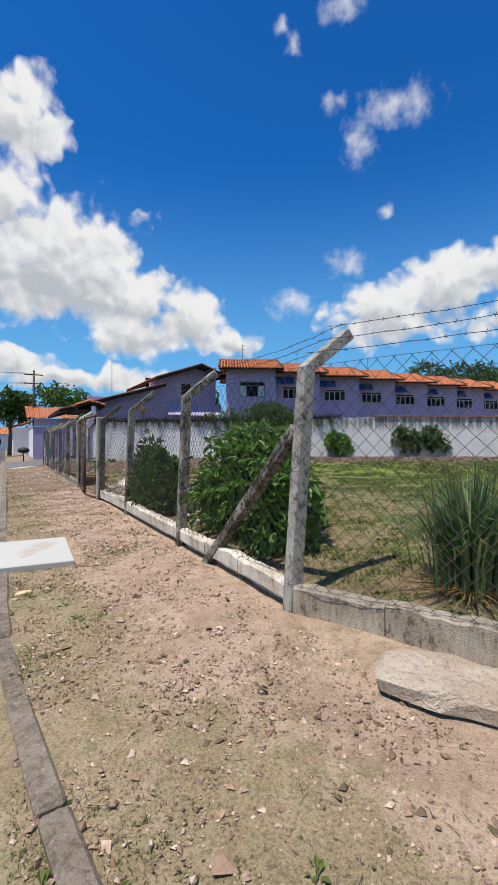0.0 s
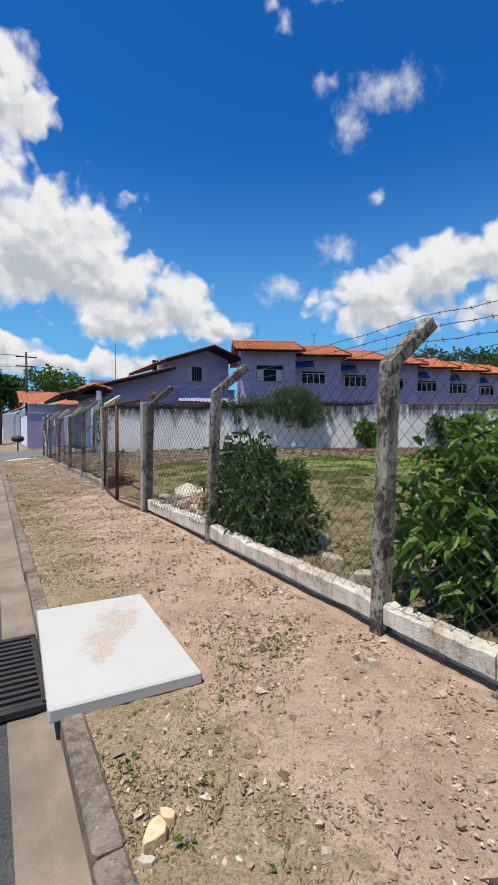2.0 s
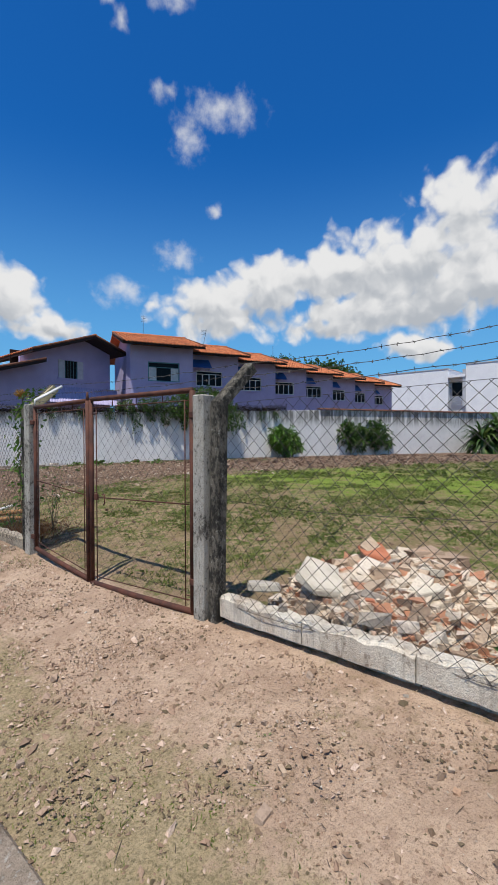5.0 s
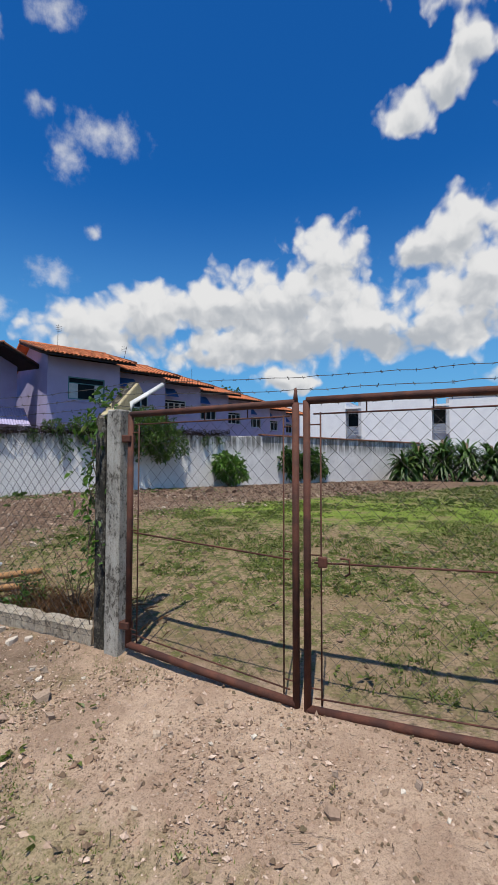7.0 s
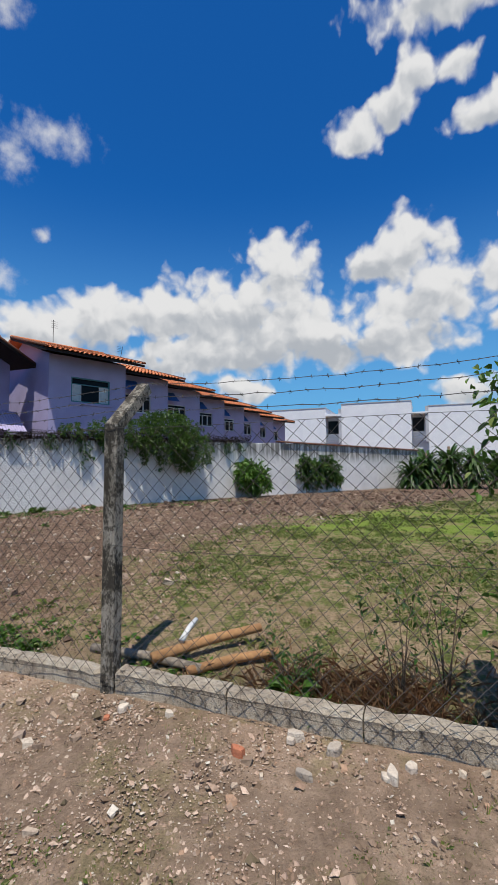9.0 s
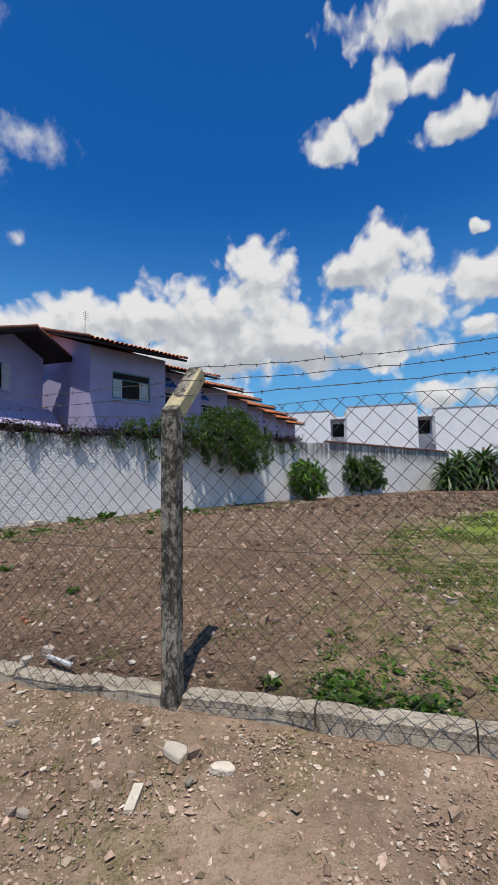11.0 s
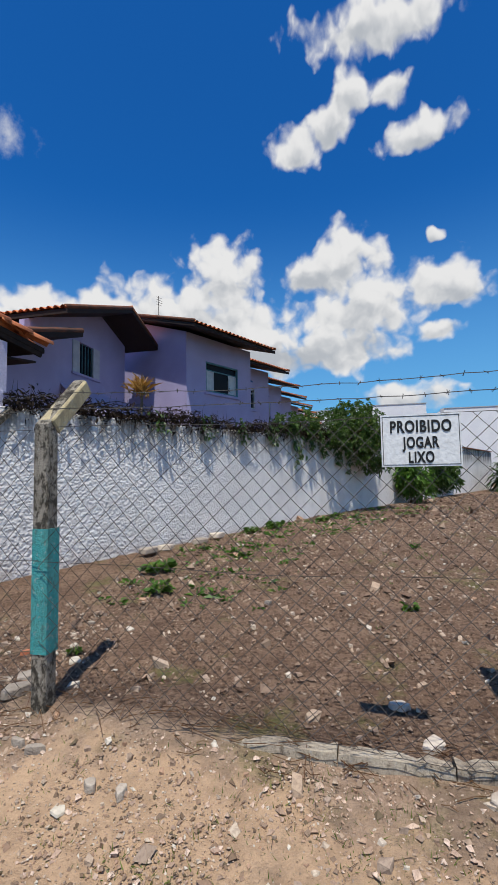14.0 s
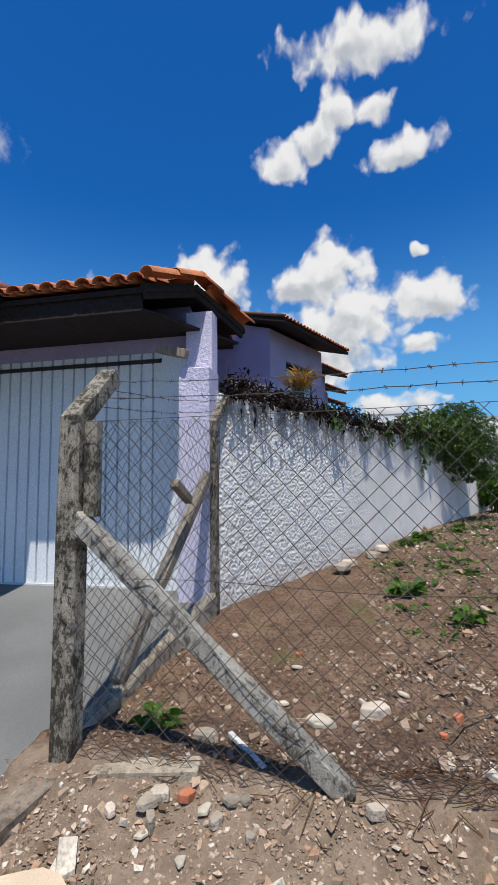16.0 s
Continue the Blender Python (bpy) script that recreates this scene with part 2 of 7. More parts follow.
def ground_material():
    """Bare tan earth on the footway, weedy turf and brown tilled soil on the plot, asphalt on the road."""
    k = Nodes("earth and turf")
    x, y, z = k.xyz()
    x = k.m("ADD", x, k.m("MULTIPLY", k.m("MINIMUM", y, 0.0), 0.44))
    big, mid, small, tiny = k.noise(0.55, 5), k.noise(2.3, 6), k.noise(9.0, 6, 0.65), k.noise(55.0, 5, 0.7)
    peb = k.voronoi(38.0)
    pebc = k.voronoi(38.0, out="Color")
    dust = k.mix(k.step(mid, 0.35, 0.68), (0.53, 0.385, 0.275), (0.41, 0.285, 0.20))
    dust = k.mix(k.step(small, 0.48, 0.66, 0, 0.5), dust, (0.31, 0.205, 0.145))
    dust = k.mix(k.step(tiny, 0.5, 0.68, 0, 0.6), dust, (0.19, 0.125, 0.085))
    dust = k.mix(k.step(k.noise(140.0, 3, 0.7), 0.52, 0.66, 0, 0.55), dust, (0.16, 0.105, 0.07))
    # dry weeds on the footway, towards the kerb
    edge = k.step(x, -1.7, -0.9, 1, 0)
    weedy = k.step(k.m("ADD", k.m("MULTIPLY", edge, 0.21), k.m("ADD", k.m("MULTIPLY", big, 0.5), k.m("MULTIPLY", small, 0.5))), 0.52, 0.70)
    dust = k.mix(k.m("MULTIPLY", weedy, 0.52), dust, k.mix(k.step(tiny, 0.4, 0.6), (0.31, 0.27, 0.125), (0.115, 0.125, 0.038)))
    gravel = k.mix(k.step(small, 0.3, 0.7), (0.28, 0.20, 0.14), (0.175, 0.12, 0.083))
    gravel = k.mix(k.step(tiny, 0.45, 0.75, 0, 0.6), gravel, (0.13, 0.085, 0.06))
    north = k.step(k.m("ADD", y, k.m("MULTIPLY", mid, 3.0)), 12.6, 14.2)
    footway = k.mix(k.m("MULTIPLY", north, k.step(k.noise(0.8, 6, 0.6), 0.42, 0.60, 0.95, 0.40)), dust, gravel)
    footway = k.mix(k.m("MULTIPLY", k.m("MULTIPLY", north, k.step(k.noise(1.9, 6, 0.7), 0.50, 0.64)), 0.45), footway, k.mix(k.step(tiny, 0.4, 0.6), (0.24, 0.205, 0.085), (0.09, 0.095, 0.03)))
    dirt = k.mix(k.step(small, 0.35, 0.65), (0.31, 0.235, 0.175), (0.20, 0.15, 0.11))
    footway = k.mix(k.step(k.m("ADD", y, k.m("MULTIPLY", mid, 2.0)), 25.2, 26.4, 0, 0.8), footway, dirt)
    # a bare sandy patch worn into the gravel
    spread = k.m("ADD", k.m("POWER", k.m("DIVIDE", k.m("ADD", x, 0.75), 0.60), 2.0), k.m("POWER", k.m("DIVIDE", k.m("SUBTRACT", y, 22.9), 1.7), 2.0))
    sandy = k.step(k.m("ADD", spread, k.m("MULTIPLY", k.m("SUBTRACT", k.noise(2.6, 6, 0.65), 0.5), 3.2)), 0.4, 1.3, 0.95, 0)
    footway = k.mix(sandy, footway, k.mix(k.step(small, 0.35, 0.7), (0.52, 0.355, 0.225), (0.40, 0.27, 0.17)))
    # the plot
    turf = k.mix(k.step(k.noise(6.5, 7, 0.75), 0.45, 0.55), (0.10, 0.13, 0.026), (0.33, 0.24, 0.145))
    # dark specks: shade between the blades, put into the turf colour
    turf = k.mix(k.step(k.noise(38.0, 5, 0.7), 0.47, 0.60, 0, 0.8), turf, (0.035, 0.036, 0.012))
    lush = k.mix(small, (0.12, 0.20, 0.018), (0.18, 0.25, 0.03))
    wet = k.step(k.m("ADD", k.m("ABSOLUTE", k.m("SUBTRACT", x, 9.0)), k.m("MULTIPLY", big, 5.0)), 4.0, 7.0, 1, 0)
    turf = k.mix(k.m("MULTIPLY", wet, k.step(y, 18.0, 15.0, 0, 0.8)), turf, lush)
    soil = k.mix(k.step(mid, 0.3, 0.7), (0.135, 0.084, 0.056), (0.225, 0.148, 0.10))
    soil = k.mix(k.step(small, 0.45, 0.75, 0, 0.5), soil, (0.115, 0.066, 0.044))
    soil = k.mix(k.step(tiny, 0.5, 0.68, 0, 0.6), soil, (0.28, 0.20, 0.15))
    soil = k.mix(k.step(k.noise(26.0, 5, 0.7), 0.48, 0.60, 0, 0.8), soil, (0.06, 0.036, 0.024))
    towards = k.m("ADD", k.m("MULTIPLY", x, 0.423), k.m("MULTIPLY", y, 0.906))
    bare = k.step(k.m("ADD", towards, k.m("ADD", k.step(x, 0.0, 7.0, 2.2, 0.0), k.m("MULTIPLY", k.m("SUBTRACT", mid, 0.5), 5.0))), 16.6, 18.2)
    worn = k.step(k.m("ADD", x, k.m("MULTIPLY", mid, 6.0)), 2.2, 5.4, 1, 0)
    turf = k.mix(k.step(k.noise(1.4, 6, 0.7), 0.50, 0.60, 0, 0.75), turf, k.mix(tiny, (0.30, 0.21, 0.125), (0.15, 0.105, 0.055)))
    turf = k.mix(k.m("MULTIPLY", worn, k.step(small, 0.35, 0.62, 0.95, 0.3)), turf, k.mix(tiny, (0.42, 0.295, 0.195), (0.20, 0.135, 0.08)))
    plot = k.mix(bare, turf, soil)
    weeds = k.m("MULTIPLY", k.step(k.noise(1.1, 7, 0.7), 0.55, 0.66), 0.4)
    plot = k.mix(weeds, plot, (0.12, 0.15, 0.035))
    col = k.mix(k.step(k.m("ADD", x, k.m("MULTIPLY", k.m("SUBTRACT", small, 0.5), 0.3)), -0.05, 0.15), footway, plot)
    # gravelly bits of stone in the earth
    stone = k.m("MULTIPLY", k.step(peb, 0.16, 0.22, 1, 0), k.step(k.noise(1.7, 4), 0.42, 0.62, 0.1, 1.0))
    pick = k.n("ShaderNodeSeparateColor")
    k.link(pebc, pick.inputs[0])
    stone = k.m("MULTIPLY", stone, k.step(pick.outputs[0], 0.62, 0.66))
    col = k.mix(stone, col, k.mix(pick.outputs[1], (0.44, 0.36, 0.28), (0.28, 0.19, 0.13)))
    # road
    tar = k.mix(k.step(tiny, 0.35, 0.7), (0.06, 0.06, 0.062), (0.12, 0.118, 0.115))
    tar = k.mix(k.step(mid, 0.4, 0.7, 0, 0.5), tar, (0.16, 0.145, 0.125))
    col = k.mix(k.step(k.xyz()[0], -2.10, -2.08), tar, col)
    h = k.m("ADD", k.m("MULTIPLY", small, 1.4), k.m("ADD", k.m("MULTIPLY", tiny, 0.55), k.m("MULTIPLY", stone, 0.35)))
    return k.done(col, 0.95, h, 0.9, 0.045, spec=0.12)


def concrete(name, a, b, dark, lichen=(0.42, 0.42, 0.38), spots=0.5, rough=0.92, cover=0.5):
    """Cast concrete with blotches of dark lichen at two sizes and paler crusts between them."""
    k = Nodes(name)
    big, mid, tiny = k.noise(3.0, 6, 0.65), k.noise(24.0, 7, 0.8, stretch=(1, 1, 0.6)), k.noise(90.0, 3)
    c = k.mix(k.step(big, 0.35, 0.65), a, b)
    growth = k.m("ADD", mid, k.m("MULTIPLY", k.m("SUBTRACT", big, 0.5), 0.4))
    c = k.mix(k.step(k.noise(30.0, 5, 0.7), 0.58, 0.64, 0, 0.6), c, lichen)
    c = k.mix(k.step(k.noise(5.0, 5, 0.7, stretch=(3, 3, 0.35)), 0.45, 0.7, 0, 0.5), c, tuple(v * 0.45 for v in b))
    c = k.mix(k.step(growth, cover - 0.01, cover + 0.10, 0, spots * 0.95), c, dark)
    c = k.mix(k.step(k.noise(75.0, 4, 0.7), 0.54, 0.66, 0, spots * 0.2), c, dark)
    c = k.mix(k.step(tiny, 0.45, 0.65, 0, 0.25), c, dark)
    return k.done(c, rough, k.m("ADD", mid, k.m("MULTIPLY", tiny, 0.6)), 0.8, 0.014, spec=0.15)


def rough_render():
    """White lime-washed spatterdash, grimy below the coping and at the foot."""
    k = Nodes("white spatterdash render")
    x, y, z = k.xyz()
    lump, fine, big = k.voronoi(26.0, "SMOOTH_F1"), k.noise(60.0, 4), k.noise(0.9, 6)
    smear = k.noise(1.0, 6, 0.7, stretch=(5.0, 5.0, 0.5))
    c = k.mix(k.step(big, 0.3, 0.7), (0.76, 0.74, 0.715), (0.66, 0.64, 0.615))
    c = k.mix(k.step(k.noise(3.2, 6, 0.7), 0.5, 0.7, 0, 0.45), c, (0.46, 0.44, 0.43))
    top = k.m("MULTIPLY", k.step(z, 1.9, 2.6), k.step(smear, 0.36, 0.58))
    c = k.mix(k.m("MULTIPLY", top, 0.95), c, (0.16, 0.155, 0.14))
    foot = k.m("MULTIPLY", k.step(z, 0.15, 0.6, 1, 0), k.step(k.noise(2.6, 6), 0.35, 0.65))
    c = k.mix(k.m("MULTIPLY", foot, 0.55), c, (0.30, 0.22, 0.17))
    smooth = k.m("MULTIPLY", k.step(x, 7.30, 7.36), k.step(x, 10.6, 10.9, 1, 0))
    h = k.m("ADD", k.m("MULTIPLY", k.m("SUBTRACT", 1.0, lump), k.m("SUBTRACT", 1.0, k.m("MULTIPLY", smooth, 0.9))), k.m("MULTIPLY", fine, 0.25))
    h = k.m("ADD", h, k.m("MULTIPLY", k.noise(13.0, 5, 0.7), 0.7))
    return k.done(c, 0.95, h, 0.8, 0.032, spec=0.15)


def leaf_material(name, a, b, c):
    k = Nodes(name)
    r = k.island()
    col = k.mix(k.step(r, 0.0, 1.0), a, b)
    col = k.mix(k.m("MULTIPLY", k.step(r, 0.86, 0.97), 0.8), col, c)
    col = k.mix(k.m("MULTIPLY", k.noise(1.6, 3), 0.35), col, tuple(v * 0.55 for v in a))
    mat = k.done(col, 0.45, spec=0.35)
    tr = k.n("ShaderNodeBsdfTranslucent")
    k.link(col, tr.inputs[0])
    mx = k.n("ShaderNodeMixShader")
    mx.inputs[0].default_value = 0.28
    k.link(k.bsdf.outputs[0], mx.inputs[1])
    k.link(tr.outputs[0], mx.inputs[2])
    k.link(mx.outputs[0], k.nt.nodes["Material Output"].inputs["Surface"])
    return mat


def tile_material(name, by_object):
    k = Nodes(name)
    r = k.each() if by_object else k.island()
    col = k.mix(r, (0.60, 0.215, 0.085), (0.42, 0.12, 0.05))
    col = k.mix(k.step(k.noise(2.2, 6, 0.7), 0.5, 0.72, 0, 0.75), col, (0.11, 0.065, 0.045))
    col = k.mix(k.step(k.noise(40.0, 3), 0.5, 0.8, 0, 0.4), col, (0.65, 0.33, 0.16))
    return k.done(col, 0.85, k.noise(30.0, 4), 0.3, 0.01)


def glass_material():
    k = Nodes("dark window glass")
    return k.done(k.mix(k.noise(1.5, 2), (0.006, 0.008, 0.010), (0.014, 0.017, 0.02)), 0.1, spec=0.06)


def slab_material():
    """White paint with a tan scour of sand and fine grime."""
    k = Nodes("white painted slab")
    x, y, z = k.xyz()
    c = k.mix(k.noise(4.0, 5), (0.49, 0.475, 0.44), (0.42, 0.405, 0.37))
    r = k.m("ADD", k.m("POWER", k.m("DIVIDE", k.m("SUBTRACT", k.m("SUBTRACT", x, k.m("MULTIPLY", y, 0.35)), 0.02), 0.19), 2.0), k.m("POWER", k.m("DIVIDE", k.m("SUBTRACT", y, 0.16), 0.55), 2.0))
    spot = k.step(k.m("ADD", r, k.m("MULTIPLY", k.m("SUBTRACT", k.noise(6.0, 6, 0.7), 0.5), 5.0)), 0.3, 1.1, 1, 0)
    c = k.mix(k.m("MULTIPLY", spot, k.step(k.noise(60.0, 4), 0.40, 0.55, 0.25, 0.95)), c, (0.40, 0.31, 0.23))
    c = k.mix(k.step(k.noise(25.0, 5, 0.7), 0.6, 0.72, 0, 0.4), c, (0.42, 0.37, 0.31))
    return k.done(c, 0.8, k.noise(60.0, 4), 0.25, 0.006)


M = dict(
    ground=ground_material(),
    post=concrete("weathered lichened concrete", (0.37, 0.33, 0.27), (0.24, 0.21, 0.165), (0.028, 0.024, 0.018), spots=0.93, cover=0.465),
    postdark=concrete("blackened lichened concrete", (0.17, 0.15, 0.12), (0.095, 0.083, 0.066), (0.022, 0.021, 0.018), spots=0.92, cover=0.44),
    postlight=concrete("pale lichened concrete", (0.46, 0.43, 0.375), (0.34, 0.315, 0.27), (0.055, 0.048, 0.038), spots=0.88, cover=0.515),
    posttan=concrete("yellowed bare concrete", (0.55, 0.46, 0.27), (0.44, 0.37, 0.23), (0.22, 0.18, 0.11), spots=0.4),
    beam=concrete("limewashed grade beam", (0.74, 0.68, 0.57), (0.58, 0.49, 0.385), (0.17, 0.12, 0.085), spots=0.75, cover=0.55),
    beamold=concrete("old grey-tan footing concrete", (0.50, 0.43, 0.33), (0.36, 0.295, 0.22), (0.08, 0.062, 0.045), spots=0.75, cover=0.54),
    kerb=concrete("kerb concrete", (0.28, 0.225, 0.175), (0.21, 0.165, 0.125), (0.075, 0.06, 0.045), spots=0.6),
    gutter=plain("sandy gutter concrete", (0.27, 0.215, 0.16), (0.17, 0.135, 0.10), 2.0, 70),
    slab=slab_material(),
    wall=rough_render(),
    lilac=plain("lilac wall paint", (0.43, 0.385, 0.57), (0.38, 0.34, 0.51), 1.2, 40, bump=0.15),
    white=plain("white painted render", (0.80, 0.80, 0.81), (0.74, 0.74, 0.76), 1.0, 40, bump=0.1),
    lilacwhite=plain("pale lilac rough pillar paint", (0.66, 0.62, 0.76), (0.58, 0.54, 0.70), 3, 30, bump=0.8, dist=0.02),
    tile=tile_material("clay tile", True),
    tilefar=tile_material("clay tile rows", False),
    verge=plain("dark clay verge tile", (0.10, 0.048, 0.030), (0.20, 0.075, 0.04), 4, 40),
    # near-black boards: the shade under the eaves is put into their colour
    soffit=plain("eaves timber with shade in its colour", (0.020, 0.013, 0.011), (0.034, 0.021, 0.016), 3, 40, streak=(1, 8, 8)),
    glass=glass_material(),
    winframe=plain("teal window frame", (0.10, 0.24, 0.26), (0.08, 0.19, 0.21), 5, 50),
    sash=plain("pale aluminium sash", (0.62, 0.62, 0.60), (0.55, 0.55, 0.54), 5, 50, rough=0.45),
    shutter=plain("grey metal shutter", (0.50, 0.50, 0.52), (0.42, 0.42, 0.44), 5, 50, rough=0.5),
    curtain=plain("pale curtain", (0.60, 0.62, 0.60), (0.48, 0.52, 0.52), 6, 50),
    awning=plain("blue tarpaulin", (0.03, 0.11, 0.34), (0.025, 0.085, 0.26), 3, 30, rough=0.6),
    rust=plain("rusty steel tube", (0.115, 0.042, 0.026), (0.06, 0.025, 0.018), 8, 90, rough=0.75, bump=0.4),
    wire=plain("galvanised rusty wire", (0.11, 0.10, 0.09), (0.075, 0.06, 0.05), 3, 40, rough=0.65, metal=0.2),
    iron=plain("black wrought iron", (0.025, 0.024, 0.023), (0.05, 0.04, 0.035), 8, 60, rough=0.6),
    doorpanel=plain("blue-grey ribbed steel sheet", (0.80, 0.82, 0.84), (0.75, 0.775, 0.80), 1.5, 40, rough=0.5, bump=0.1),
    drive=plain("smooth grey cement", (0.165, 0.165, 0.16), (0.13, 0.13, 0.125), 0.8, 60, rough=0.8),
    sand=plain("pale sand", (0.62, 0.50, 0.36), (0.55, 0.43, 0.31), 5, 120),
    stone=plain("broken mortar and stone", (0.50, 0.43, 0.35), (0.36, 0.29, 0.23), 5, 60, bump=0.7, dist=0.02, vary=0.35),
    plaster=plain("pale plaster chunk", (0.52, 0.465, 0.375), (0.43, 0.375, 0.295), 5, 60, bump=0.5, vary=0.15),
    greystone=plain("grey broken stone", (0.32, 0.275, 0.22), (0.21, 0.175, 0.135), 6, 60, bump=0.7, dist=0.02, vary=0.3),
    brick=plain("broken clay brick", (0.46, 0.17, 0.09), (0.36, 0.12, 0.06), 8, 60, bump=0.6),
    bark=plain("brown bark", (0.13, 0.085, 0.055), (0.20, 0.14, 0.09), 10, 60, bump=0.7, streak=(1, 1, 0.2)),
    timber=plain("weathered grey timber", (0.30, 0.25, 0.19), (0.20, 0.16, 0.12), 4, 60, streak=(6, 6, 0.6), bump=0.6),
    leafbig=leaf_material("broad green leaf", (0.075, 0.165, 0.022), (0.125, 0.25, 0.038), (0.20, 0.28, 0.06)),
    leafdark=leaf_material("dark glossy leaf", (0.04, 0.09, 0.017), (0.075, 0.145, 0.028), (0.14, 0.19, 0.05)),
    leafover=leaf_material("green bush leaf", (0.045, 0.095, 0.014), (0.095, 0.175, 0.026), (0.17, 0.23, 0.05)),
    leafvine=leaf_material("bright vine leaf", (0.055, 0.12, 0.015), (0.10, 0.20, 0.025), (0.22, 0.26, 0.05)),
    leafblue=leaf_material("grey-green grass blade", (0.075, 0.135, 0.05), (0.14, 0.215, 0.075), (0.32, 0.29, 0.14)),
    grass=leaf_material("turf blade", (0.085, 0.13, 0.018), (0.18, 0.23, 0.038), (0.32, 0.27, 0.11)),
    dry=leaf_material("dead brown vine", (0.045, 0.032, 0.024), (0.09, 0.06, 0.04), (0.14, 0.09, 0.05)),
    deadvine=plain("blackened dead vine", (0.020, 0.015, 0.012), (0.040, 0.028, 0.020), 5, 60, spec=0.05),
    redstraw=leaf_material("dead reddish grass", (0.16, 0.075, 0.035), (0.27, 0.15, 0.075), (0.36, 0.25, 0.13)),
    straw=leaf_material("orange dry fronds", (0.45, 0.24, 0.05), (0.55, 0.34, 0.10), (0.35, 0.15, 0.04)),
    teal=concrete("teal painted concrete", (0.05, 0.31, 0.31), (0.09, 0.35, 0.335), (0.06, 0.08, 0.07), spots=0.6, cover=0.56),
    signface=plain("white sign plate", (0.80, 0.80, 0.78), (0.76, 0.76, 0.74), 3, 40, rough=0.5),
    ink=plain("black lettering", (0.015, 0.015, 0.015), (0.02, 0.02, 0.02), 3, 40, rough=0.6),
    black=plain("black plastic", (0.02, 0.02, 0.022), (0.03, 0.03, 0.03), 3, 40, rough=0.5),
)

# ---- building helpers ----
U = Vector((math.cos(radians(-25)), math.sin(radians(-25)), 0))    # along the plot's back wall
V = Vector((-U.y, U.x, 0))                                          # away from the plot


def part(name, bm, material, parent, label="", smooth=False):
    me = bpy.data.meshes.new(name)
    bm.to_mesh(me)
    bm.free()
    me.materials.append(material)
    if smooth:
        me.polygons.foreach_set("use_smooth", [True] * len(me.polygons))
    ob = new(name, me)
    ob.parent = parent
    if label:
        tagged(ob, label)
    return ob


def raw(name, verts, faces, material, parent=None, label="", smooth=False):
    me = bpy.data.meshes.new(name)
    me.from_pydata([tuple(v) for v in verts] if not isinstance(verts, np.ndarray) else verts.tolist(), [], faces if not isinstance(faces, np.ndarray) else faces.tolist())
    me.materials.append(material)
    if smooth:
        me.polygons.foreach_set("use_smooth", [True] * len(me.polygons))
    ob = new(name, me)
    ob.parent = parent
    if label:
        tagged(ob, label)
    return ob


def thing(name, label, category, group="", kind="", at=None):
    ob = new(name)
    ob.empty_display_size = 0.2
    if at is not None:
        ob.matrix_world = at if isinstance(at, Matrix) else Matrix.Translation(at)
    return tagged(ob, label, category, group, kind)


def box(bm, x0, x1, y0, y1, z0, z1, bevel=0.0, m=None):
    r = bmesh.ops.create_cube(bm, size=1.0)
    vs = r["verts"]
    for v in vs:
        v.co = Vector((x0 + (v.co.x + 0.5) * (x1 - x0), y0 + (v.co.y + 0.5) * (y1 - y0), z0 + (v.co.z + 0.5) * (z1 - z0)))
    if bevel:
        es = list({e for v in vs for e in v.link_edges})
        out = bmesh.ops.bevel(bm, geom=es, offset=bevel, segments=1, affect="EDGES")
        vs = list({v for f in out["faces"] for v in f.verts} | {v for v in vs if v.is_valid})
    if m is not None:
        for v in vs:
            v.co = m @ v.co
    return vs


def boxed(*a, **kw):
    bm = bmesh.new()
    box(bm, *a, **kw)
    return bm


def tube_data(pts, r, n=6, verts=None, faces=None, taper=1.0):
    """Adds a tube along pts to plain lists."""
    verts = [] if verts is None else verts
    faces = [] if faces is None else faces
    base, count = len(verts), len(pts)
    pts = [Vector(p) for p in pts]
    for i, p in enumerate(pts):
        d = (pts[min(i + 1, count - 1)] - pts[max(i - 1, 0)]).normalized()
        a = d.cross(Vector((0, 0, 1)) if abs(d.z) < 0.9 else Vector((1, 0, 0))).normalized()
        b = d.cross(a)
        rr = r * (1 + (taper - 1) * i / max(count - 1, 1))
        for k in range(n):
            t = 2 * math.pi * k / n
            verts.append(p + (a * math.cos(t) + b * math.sin(t)) * rr)
    for i in range(count - 1):
        for k in range(n):
            q = (k + 1) % n
            faces.append((base + i * n + k, base + i * n + q, base + (i + 1) * n + q, base + (i + 1) * n + k))
    if n > 3:
        faces.append(tuple(base + k for k in reversed(range(n))))
        faces.append(tuple(base + (count - 1) * n + k for k in range(n)))
    return verts, faces


def tube(name, pts, r, material, parent, n=6, label="", taper=1.0):
    v, f = tube_data(pts, r, n, taper=taper)
    return raw(name, v, f, material, parent, label, smooth=True)


def beam_between(a, b, w, h=None, roll=0.0, taper=1.0):
    """A squared bar from a to b as a bmesh, with chipped, slightly bevelled edges."""
    a, b = Vector(a), Vector(b)
    d = b - a
    bm = boxed(-w / 2, w / 2, -(h or w) / 2, (h or w) / 2, 0, d.length, bevel=min(w, h or w) * 0.08)
    m = Matrix.Translation(a) @ d.to_track_quat("Z", "Y").to_matrix().to_4x4() @ Matrix.Rotation(roll, 4, "Z")
    for v in bm.verts:
        v.co = m @ v.co
    return bm


